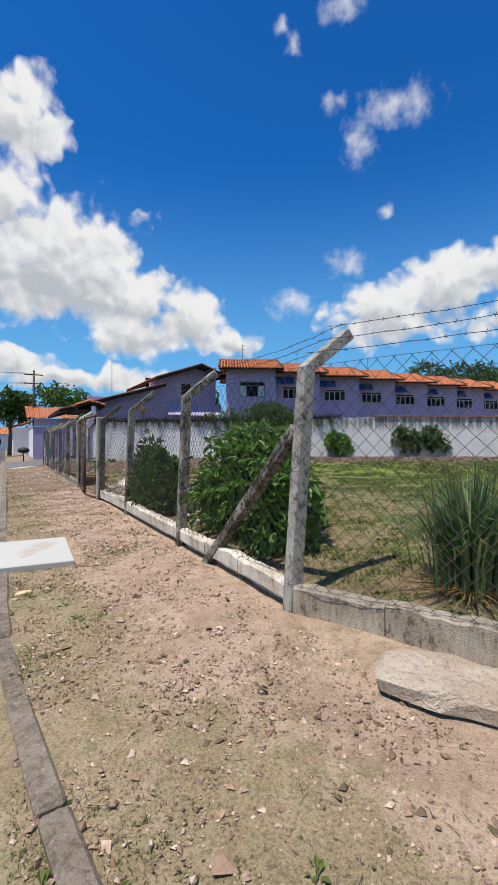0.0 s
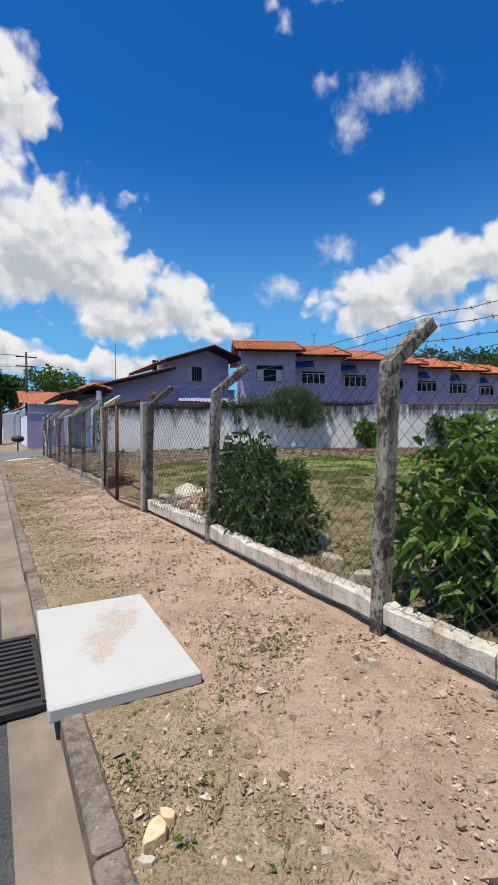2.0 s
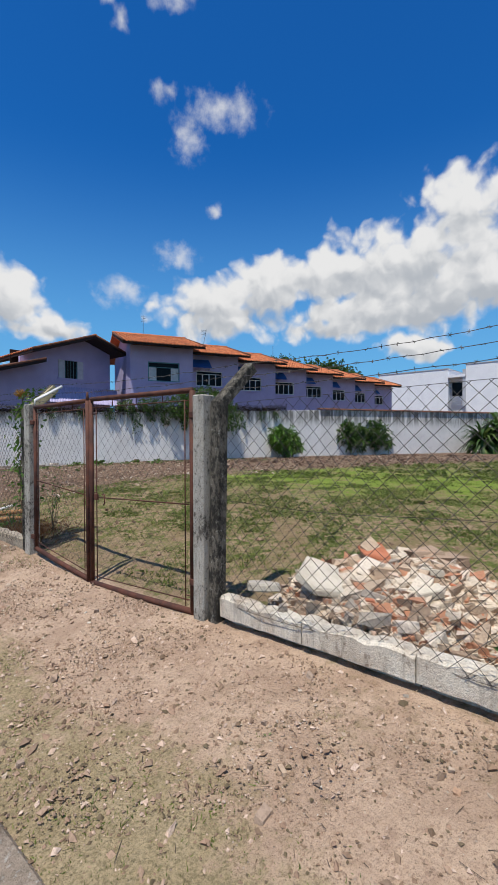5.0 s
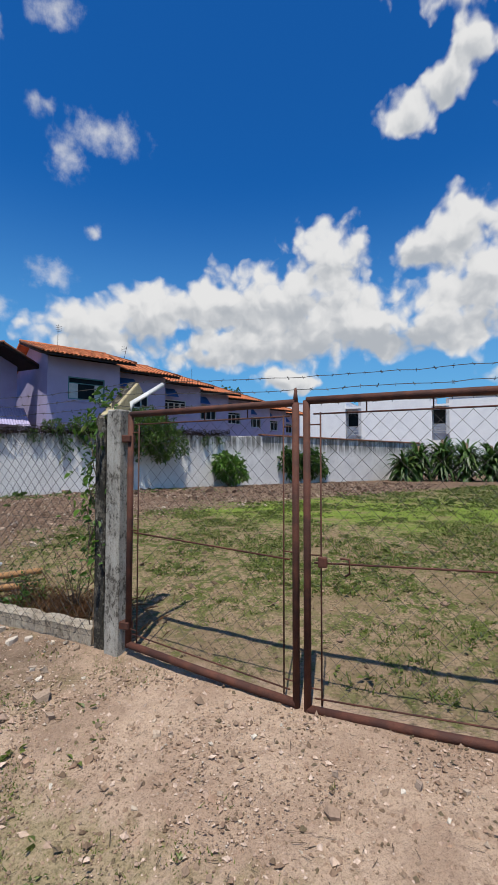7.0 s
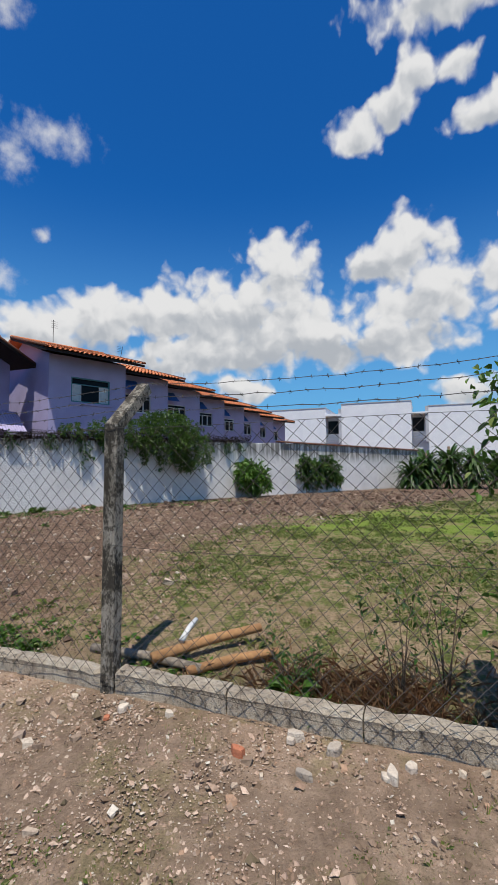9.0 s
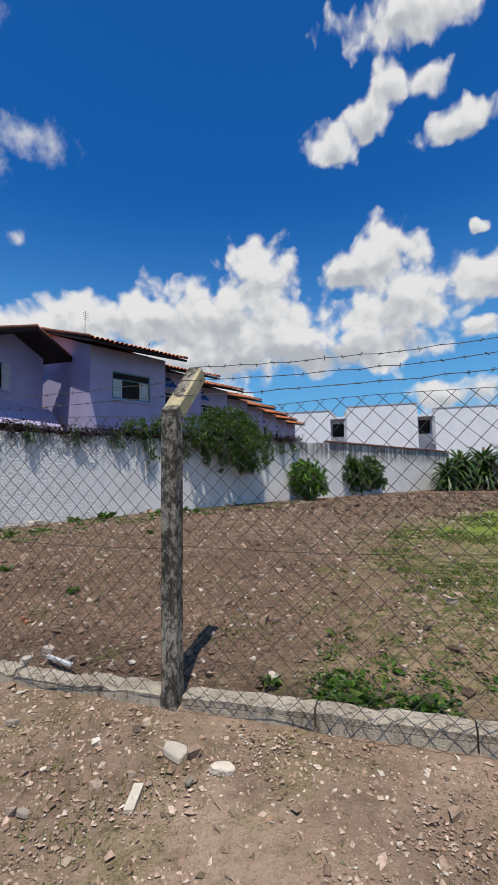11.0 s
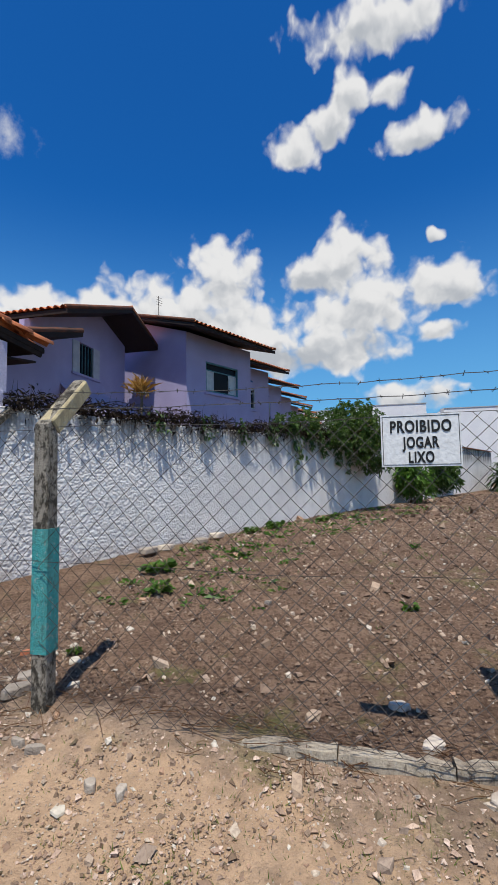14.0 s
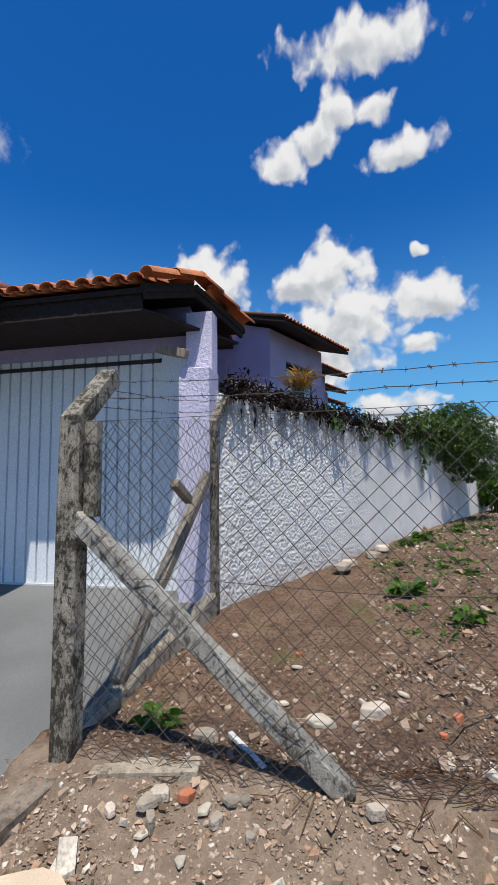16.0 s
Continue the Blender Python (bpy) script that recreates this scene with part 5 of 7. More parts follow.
    # verge tiles along both slopes, lapped
    for a, b, n in (((x0 - 0.06, yv(x0), z0 + 0.06), (xr, yv(xr), zr + 0.06), 2), ((x1 + 0.08, yv(x1), z1 + 0.04), (xr, yv(xr), zr + 0.06), 3)):
        a, b = Vector(a), Vector(b)
        d = b - a
        for q in range(n):
            ob = new("verge_tile", cap)
            ob.parent = r
            s = d.length / n / 0.40
            ob.matrix_world = Matrix.Translation(a + d * (q / n) + Vector((0, 0, 0.02))) @ d.to_track_quat("X", "Z").to_matrix().to_4x4() @ Matrix.Diagonal((s * 1.06, 1.05, 1.15, 1))
    for q in range(14):
        ob = new("ridge_tile", cap)
        ob.parent = r
        ob.matrix_world = Matrix.Translation((xr, yv(xr) + 0.1 + q * 0.38, zr + 0.06)) @ Matrix.Rotation(math.pi / 2, 4, "Z")


canopy_tiles()


# ---- foliage ----
def unit(a):
    return a / np.maximum(np.linalg.norm(a, axis=1, keepdims=True), 1e-9)


def leaf_mesh(name, base, axis, length, width, material, parent, rng, fold=0.25, droop=0.25, oval=True, smooth=False):
    """Many leaves as one mesh: each a folded oval blade."""
    n = len(base)
    axis = unit(axis)
    side = unit(np.cross(axis, rng.normal(size=(n, 3)) * 0.6 + np.array([0, 0, 1.0])))
    up = np.cross(side, axis)
    L, W = length[:, None], width[:, None]
    dz = np.array([0, 0, 1.0])
    tip = base + axis * L - dz * L * droop
    if oval:
        a1 = base + axis * L * 0.30 - dz * L * droop * 0.1
        a2 = base + axis * L * 0.68 - dz * L * droop * 0.5
        pts = [base, a1 + side * W * 0.46 + up * W * fold, a2 + side * W * 0.40 + up * W * fold, tip, a2 - side * W * 0.40 + up * W * fold, a1 - side * W * 0.46 + up * W * fold]
        verts = np.stack(pts, 1).reshape(-1, 3)
        o = np.arange(n)[:, None] * 6
        faces = np.concatenate([o + np.array([[0, 1, 2, 3]]), o + np.array([[0, 3, 4, 5]])])
    else:
        mid = base + axis * L * 0.45 - dz * L * droop * 0.2
        pts = [base, mid + side * W * 0.5 + up * W * fold, tip, mid - side * W * 0.5 + up * W * fold]
        verts = np.stack(pts, 1).reshape(-1, 3)
        o = np.arange(n)[:, None] * 4
        faces = np.concatenate([o + np.array([[0, 1, 2]]), o + np.array([[0, 2, 3]])])
    return raw(name, verts, faces, material, parent)


def crown(lobes, clusters, per, length, rng, out=0.8):
    """Leaf bases and axes in whorls near the surface of the lobes (x, y, z, rx, ry, rz)."""
    lob = np.array(lobes, float)
    vol = (lob[:, 3] * lob[:, 4] * lob[:, 5]) ** 0.7
    pick = rng.choice(len(lob), clusters, p=vol / vol.sum())
    d = unit(rng.normal(size=(clusters, 3)))
    rad = 0.35 + 0.68 * rng.random(clusters) ** 0.55
    rad *= 1 + 0.18 * np.sin(d[:, 0] * 5 + pick) * np.cos(d[:, 1] * 4 + d[:, 2] * 3)
    c = lob[pick, :3] + d * rad[:, None] * lob[pick, 3:]
    base = np.repeat(c, per, 0) + rng.normal(size=(clusters * per, 3)) * length * 0.22
    axis = unit(rng.normal(size=(clusters * per, 3)) + np.repeat(d, per, 0) * out + np.array([0, 0, 0.25]))
    return base, axis, c


def stems(name, root, targets, r, parent, rng, material, spread=0.12):
    v, f = [], []
    for t in targets:
        root_i = Vector(root) + Vector((rng.uniform(-spread, spread), rng.uniform(-spread, spread), 0))
        t = Vector(t)
        m = root_i.lerp(t, 0.5) + Vector((rng.uniform(-0.1, 0.1), rng.uniform(-0.1, 0.1), 0.08))
        tube_data([root_i, root_i.lerp(m, 0.5) + Vector((0, 0, 0.03)), m, t], r, 5, v, f, taper=0.3)
    return raw(name, v, f, material, parent, smooth=True)


def bush(name, label, root, lobes, clusters, per, length, mat, seed, nstems=10, r=0.014, fold=0.22, droop=0.3, oval=True, aspect=0.42, parent=None, category="bush"):
    rng = np.random.default_rng(seed)
    b = parent or thing(name, label, category, at=Vector(root))
    base, axis, c = crown(lobes, clusters, per, length, rng)
    ln = length * rng.uniform(0.6, 1.25, len(base))
    rel = np.array(root) if parent is None else np.zeros(3)
    # crown in the thing's own frame
    leaf_mesh("crown", base - rel, axis, ln, ln * aspect, M[mat], b, rng, fold, droop, oval)
    if nstems:
        k = random.Random(seed)
        tg = [Vector(p - rel) for p in c[rng.choice(len(c), nstems, replace=False)]]
        stems("stem", (0, 0, -0.05) if parent is None else root, tg, r, b, k, M["bark"])
    return b


def plot_plants():
    g = gz
    bush("broad_leaved_bush", "bushy shrub with broad bright green leaves behind the fence", (0.75, 1.7, g(0.75, 1.7)),
         [(0.62, 1.45, 0.75, 0.45, 0.60, 0.66), (0.80, 2.15, 0.85, 0.55, 0.72, 0.58), (0.70, 1.75, 1.18, 0.45, 0.55, 0.32), (0.60, 1.15, 0.40, 0.42, 0.42, 0.36), (1.05, 2.0, 0.6, 0.5, 0.7, 0.55), (0.5, 2.35, 0.55, 0.4, 0.5, 0.5), (0.9, 2.5, 1.2, 0.25, 0.25, 0.3), (0.6, 1.3, 1.2, 0.2, 0.2, 0.25)], 900, 7, 0.14, "leafbig", 3, 16)
    bush("dark_leaved_bush", "dense shrub with small dark glossy leaves behind the fence", (0.42, 5.0, g(0.42, 5.0)),
         [(0.34, 4.85, 0.55, 0.36, 0.62, 0.52), (0.40, 5.35, 0.70, 0.36, 0.50, 0.52), (0.42, 4.45, 0.42, 0.36, 0.45, 0.42), (0.30, 5.65, 0.50, 0.30, 0.34, 0.45), (0.55, 4.9, 0.80, 0.34, 0.5, 0.30),
          (0.34, 5.45, 1.22, 0.12, 0.16, 0.24), (0.42, 5.05, 1.14, 0.10, 0.12, 0.24), (0.36, 4.75, 1.04, 0.09, 0.10, 0.22), (0.30, 5.75, 0.98, 0.10, 0.10, 0.24), (0.48, 4.35, 0.84, 0.09, 0.09, 0.22), (0.28, 5.2, 0.9, 0.22, 0.3, 0.3)], 1500, 8, 0.085, "leafdark", 4, 30, aspect=0.38, droop=0.2)
    # strap-leaved clump
    rng = np.random.default_rng(9)
    cl = thing("grass_clump", "large clump of long grey-green strap leaves", "grass clump", at=(1.22, -0.70, g(1.22, -0.70)))
    n, v, f = 560, [], []
    for i in range(n):
        a, rr = rng.uniform(0, 2 * math.pi), abs(rng.normal(0, 0.16))
        d = Vector((math.cos(a), math.sin(a), 0))
        h, reach = rng.uniform(0.55, 1.15), rng.uniform(0.08, 0.62)
        w = rng.uniform(0.006, 0.012)
        s = Vector((-d.y, d.x, 0)) * w
        b = len(v)
        for t in (0, 0.35, 0.7, 1.0):
            p = d * (rr + reach * t ** 2.0) + Vector((0, 0, h * (t - 0.28 * t ** 3 * reach / 0.4)))
            ww = (1.0, 1.0, 0.75, 0.08)[int(round(t * 3))]
            v += [p - s * ww, p + s * ww]
        for q in range(3):
            f.append((b + 2 * q, b + 2 * q + 1, b + 2 * q + 3, b + 2 * q + 2))
    raw("foliage", v, f, M["leafblue"], cl)
    v, f = [], []
    for i in range(160):
        a = rng.uniform(0, 2 * math.pi)
        d = Vector((math.cos(a), math.sin(a), 0))
        r0, ln = rng.uniform(0.1, 0.3), rng.uniform(0.25, 0.5)
        s = Vector((-d.y, d.x, 0)) * 0.006
        b, p, q = len(v), d * r0 + Vector((0, 0, 0.03)), d * (r0 + ln) + Vector((0, 0, rng.uniform(0.0, 0.12)))
        v += [p - s, p + s, q]
        f.append((b, b + 1, b + 2))
    raw("dead_blades", v, f, M["straw"], cl, "straw-coloured dead blades")
    # vine on the gate post
    rng = np.random.default_rng(12)
    vn = thing("climbing_vine", "green climbing vine on the concrete gate post", "vine", at=(0.0, 11.98, 0.0))
    n = 420
    z = 0.5 + 1.75 * rng.random(n) ** 0.7
    base = np.stack([rng.normal(0.02, 0.10, n), rng.normal(0.09, 0.09, n), z], 1)
    base[:, 0] += np.where(z > 1.9, (z - 1.9) * 0.8, 0)
    ln = rng.uniform(0.035, 0.085, n)
    leaf_mesh("leaves", base, rng.normal(size=(n, 3)) + np.array([-0.6, 0.3, 0]), ln, ln * 0.6, M["leafvine"], vn, rng)
    v, f = [], []
    for i in range(7):
        pts = [(0.02 + 0.07 * math.sin(i + q), 0.08 + 0.06 * math.cos(i * 2 + q * 1.3), -0.02 + q * 0.22) for q in range(int(8 + i % 3))]
        tube_data(pts, 0.006, 4, v, f)
    raw("stem", v, f, M["bark"], vn)
    # thin weed saplings by the gate
    for x, y, h, s in ((0.42, 12.75, 0.95, 1), (0.60, 12.45, 1.15, 2), (0.38, 13.5, 0.5, 4)):
        k = random.Random(s)
        rng = np.random.default_rng(s + 40)
        w = thing("weed_sapling", "spindly weed with reddish stems and sparse leaves", "weed", "weeds by the gate", at=(x, y, g(x, y)))
        tips = [(k.uniform(-0.25, 0.25), k.uniform(-0.35, 0.35), h * k.uniform(0.6, 1)) for _ in range(7)]
        for tip in tips:
            stems("stem", (0, 0, -0.03), [tip], 0.006, w, k, M["bark"], 0.03)
        pts = np.array([[t[0] * q, t[1] * q, t[2] * q] for t in tips for q in rng.uniform(0.35, 1.05, 14)])
        ln = rng.uniform(0.025, 0.058, len(pts))
        leaf_mesh("leaves", pts + rng.normal(size=pts.shape) * 0.03, rng.normal(size=pts.shape), ln, ln * 0.5, M["leafdark"], w, rng)
    # dead reddish grass by the gate post
    rng = np.random.default_rng(61)
    n = 2600
    x, y = 0.18 + np.abs(rng.normal(0, 0.28, n)), rng.normal(12.95, 0.42, n)
    base = np.stack([x, y, ground_z(x, y)], 1)
    ln = rng.uniform(0.07, 0.26, n)
    dg = leaf_mesh("dead_grass", base, rng.normal(size=(n, 3)) + np.array([0, 0, 0.7]), ln, ln * 0.035 + 0.002, M["redstraw"], None, rng, oval=False)
    tagged(dg, "tangle of dead reddish-brown grass inside the footing", "grass", kind="stuff")
    # big-leaved weed
    rng = np.random.default_rng(70)
    for i, (x, y, s) in enumerate(((0.26, 13.45, 0.8), (3.5, 24.5, 1.15), (2.55, 24.05, 0.9), (8.0, 23.6, 1.2), (7.2, 24.0, 0.9), (5.2, 24.4, 0.5), (2.3, 21.2, 0.5), (0.45, 26.35, 0.75), (4.6, 23.5, 0.5), (5.5, 20.8, 0.5), (9.2, 22.6, 0.9), (10.2, 22.4, 0.8), (0.35, 16.9, 0.45), (0.3, 15.9, 0.55), (0.9, 24.1, 0.35), (1.7, 19.6, 0.4))):
        w = thing("leafy_weed", "low rosette weed with bright green leaves", "weed", "weeds on the soil", at=(x, y, g(x, y)))
        n = 38
        a = rng.uniform(0, 2 * math.pi, n)
        ax = np.stack([np.cos(a), np.sin(a), rng.uniform(0.2, 0.9, n)], 1)
        r0 = rng.uniform(0.0, 0.14, n)[:, None]
        ln = rng.uniform(0.08, 0.17, n) * s
        leaf_mesh("leaves", unit(ax) * r0 * s + np.array([0, 0, 0.03]) * s, ax, ln, ln * 0.75, M["leafvine"], w, rng, droop=0.35)
        k = random.Random(i)
        stems("stem", (0, 0, -0.03), [(k.uniform(-0.1, 0.1) * s, k.uniform(-0.1, 0.1) * s, 0.1 * s) for _ in range(5)], 0.004, w, k, M["bark"], 0.02)


plot_plants()


def wall_plants():
    W = Matrix.Translation(WALL_L) @ Matrix.Rotation(radians(-25), 4, "Z")
    at = lambda s, y, z: tuple(W @ Vector((s, y, z)))
    lob = []
    for s, y, z, a, b, c in ((10.8, -0.4, 2.9, 1.15, 0.95, 0.9), (11.8, -0.5, 2.45, 0.9, 0.85, 0.85), (9.7, -0.1, 3.0, 0.95, 0.6, 0.6), (11.0, -0.2, 3.5, 0.8, 0.7, 0.5), (8.4, 0.1, 3.05, 0.7, 0.45, 0.42), (11.5, -0.5, 1.95, 0.4, 0.4, 0.4), (11.9, -0.2, 3.2, 0.5, 0.45, 0.5), (10.2, -0.2, 3.45, 0.45, 0.4, 0.4), (7.3, 0.1, 2.95, 0.45, 0.35, 0.3)):
        lob.append((*at(s, y, z), a, b, c))
    bush("overhanging_bush", "dense green bush hanging over the white wall", at(11.0, 0.3, 2.55), lob, 2300, 6, 0.105, "leafover", 20, 26, 0.022, aspect=0.45)
    # hanging creepers
    rng = np.random.default_rng(21)
    cr = thing("hanging_creeper", "dark creeper trailing down from the top of the wall", "creeper", at=W)
    pts = []
    for s0, n, low in ((7.55, 60, 1.75), (7.75, 50, 2.1), (6.6, 60, 2.35), (4.2, 40, 2.35), (9.0, 120, 2.1), (9.9, 160, 1.9), (13.0, 60, 2.0), (8.4, 70, 2.3), (10.6, 100, 1.6), (2.9, 30, 2.4), (5.4, 40, 2.4), (14.2, 60, 2.4), (15.0, 50, 2.5)):
        z = rng.uniform(low, 2.85, n)
        pts.append(np.stack([s0 + rng.normal(0, 0.10, n) + 0.1 * np.sin(z * 4), -0.05 - np.abs(rng.normal(0, 0.06, n)), z], 1))
    pts = np.concatenate(pts)
    ln = rng.uniform(0.06, 0.14, len(pts))
    leaf_mesh("leaves", pts, rng.normal(size=pts.shape) + np.array([0, -0.4, -0.6]), ln, ln * 0.55, M["leafdark"], cr, rng)
    # dead growth on the coping
    dv = thing("dead_vine", "tangle of dead brown vine along the wall top", "vine", at=W)
    n = 5500
    s = 0.1 + 15.5 * rng.random(n) ** 1.15
    zt = 2.64 + 0.38 * np.clip((s - 5) / 14, 0, 1)
    pts = np.stack([s, 0.03 + rng.normal(0, 0.10, n), zt + rng.normal(0.04, 0.08, n) * (1 + 0.5 * np.sin(s * 2.1))], 1)
    ln = rng.uniform(0.05, 0.15, n)
    leaf_mesh("dry_leaves", pts, rng.normal(size=pts.shape), ln, ln * 0.3, M["deadvine"], dv, rng, oval=False)
    v, f = [], []
    k = random.Random(5)
    for i in range(320):
        s0 = k.uniform(0.1, 15)
        z0 = 2.66 + 0.38 * min(1, max(0, (s0 - 5) / 14))
        pp = [(s0 + q * 0.15, 0.06 + k.uniform(-0.12, 0.1), z0 + k.uniform(-0.12, 0.28)) for q in range(5)]
        tube_data(pp, 0.007, 4, v, f)
    raw("dead_growth", v, f, M["deadvine"], dv)
    # orange fronds behind the coping
    fr = thing("dry_frond_plant", "orange dry fronded plant above the wall", "plant", at=at(2.95, 0.6, 2.85))
    n = 120
    a = rng.uniform(0, 2 * math.pi, n)
    ax = np.stack([np.cos(a), np.sin(a), rng.uniform(0.5, 2.2, n)], 1)
    ln = rng.uniform(0.25, 0.5, n)
    leaf_mesh("fronds", np.tile([[0, 0, 0.45]], (n, 1)) + rng.normal(size=(n, 3)) * 0.07, ax, ln, ln * 0.10, M["straw"], fr, rng, oval=False)
    tube("stem", [(0, 0, -2.8), (0.02, 0, 0.5)], 0.03, M["bark"], fr)
    # shrubs at the wall's foot
    for x, y, h, w, s, n in ((16.3, 19.7, 1.55, 0.75, 31, 240), (20.7, 18.35, 2.0, 0.85, 32, 300), (22.3, 17.7, 1.95, 0.95, 33, 340)):
        z = gz(x, y)
        bush("papaya_like_shrub", "leafy green shrub at the foot of the wall", (x, y, z), [(x, y, z + h * 0.62, w, w, h * 0.36), (x + 0.25, y - 0.2, z + h * 0.42, w * 0.8, w * 0.8, h * 0.32), (x - 0.3, y + 0.1, z + h * 0.8, w * 0.55, w * 0.55, h * 0.2)], n, 7, 0.24, "leafdark" if s != 31 else "leafbig", s, 14, 0.02, aspect=0.4)
    # strap-leaved palm-like plants
    rng = np.random.default_rng(50)
    for x, y, h, n in ((28.3, 12.4, 3.2, 240), (28.9, 11.0, 3.8, 280), (27.6, 13.2, 2.0, 160), (28.7, 9.6, 3.4, 260), (29.6, 8.2, 3.2, 240)):
        p = thing("strap_leaved_plant", "tall tuft of drooping dark green strap leaves", "plant", "plants by the far wall", at=(x, y, gz(x, y)))
        v, f = [], []
        for i in range(n):
            a = rng.uniform(0, 2 * math.pi)
            d = Vector((math.cos(a), math.sin(a), 0))
            z0, ln, up = rng.uniform(0.05, h * 0.5), rng.uniform(1.0, 1.9), rng.uniform(0.3, 1.7)
            w = rng.uniform(0.06, 0.13)
            s = Vector((-d.y, d.x, 0)) * w
            b = len(v)
            for t in (0, 0.35, 0.7, 1.0):
                q = d * (0.25 * rng.random() * 0 + ln * 0.8 * t) + Vector((0, 0, z0 + ln * (up * t - 1.0 * t * t)))
                ww = (0.6, 1.0, 0.8, 0.08)[int(round(t * 3))]
                v += [q - s * ww, q + s * ww]
            for q in range(3):
                f.append((b + 2 * q, b + 2 * q + 1, b + 2 * q + 3, b + 2 * q + 2))
        raw("leaves", v, f, M["leafdark"], p)
        tube("stem", [(0, 0, -0.05), (0, 0, h * 0.7)], 0.09, M["bark"], p, 7)


wall_plants()


# ---- turf, stones and litter ----
def turf():
    rng = np.random.default_rng(77)
    def scatter(n, x0, x1, y0, y1, keep):
        x, y = rng.uniform(x0, x1, n), rng.uniform(y0, y1, n)
        ok = keep(x, y)
        return x[ok], y[ok]
    def blades(name, x, y, h, w, mat, label):
        z = ground_z(x, y) - 0.005
        n = len(x)
        base = np.stack([x, y, z], 1)
        ln = h * rng.uniform(0.5, 1.3, n)
        ax = rng.normal(size=(n, 3)) * 0.55 + np.array([0, 0, 0.8])
        tip = base + unit(ax) * ln[:, None]
        side = unit(np.cross(ax, rng.normal(size=(n, 3)))) * w
        verts = np.stack([base - side, base + side, tip], 1).reshape(-1, 3)
        faces = np.arange(n * 3).reshape(-1, 3)
        ob = raw(name, verts, faces, M[mat])
        return tagged(ob, label, "grass", kind="stuff")
    patch = patchy
    t = lambda x, y: 0.423 * x + 0.906 * y + 2.2 * (1 - smooth01(x / 7.0))
    # plot: short weedy turf in tufts
    x, y = scatter(200000, 0.15, 9.0, -4, 20.5, lambda x, y: (x > 0.2 - 0.44 * np.minimum(y, 0)) & (t(x, y) + 1.1 * patch(x, y, 0.9, 1) < 17.3) & (patch(x, y, 2.6, 3) > 0.0 + 0.55 * np.exp(-x / 1.6) - 0.35 * (y < 6)))
    blades("turf", x, y, 0.07, 0.005, "grass", "short weedy green turf on the plot")
    x, y = scatter(85000, 9.0, 26.0, -8, 16, lambda x, y: (t(x, y) + 1.1 * patch(x, y, 0.9, 1) < 17.3) & (patch(x, y, 2.0, 3) > -0.1))
    blades("turf", x, y, 0.085, 0.009, "grass", "short weedy green turf on the plot")
    x, y = scatter(26000, 0.15, 14.0, 15, 24.5, lambda x, y: patch(x, y, 1.3, 8) + 0.4 * patch(x, y, 4.0, 5) > 0.82)
    blades("weeds", x, y, 0.06, 0.006, "leafvine", "sparse green weeds on the bare soil")
    # footway: dry scrub near the kerb
    x, y = scatter(90000, -2.0, -0.25, -4, 27, lambda x, y: (patch(x, y, 2.2, 6) > 0.15 + 0.55 * (x + 1.7) - 0.5 * np.exp(-((y - 8) / 4) ** 2) * (x < -1.2)) & ~((x < -1.15) & (y > 2.8) & (y < 4.7)))
    blades("dry_grass", x, y, 0.026, 0.0032, "grass", "sparse short dry grass on the footway")
    x, y = scatter(26000, -2.0, -0.1, 4.5, 26, lambda x, y: patch(x, y, 1.9, 9) > 0.62 - 0.22 * (y > 15))
    blades("dry_grass", x, y, 0.05, 0.003, "grass", "sparse grass tufts on the footway")


turf()


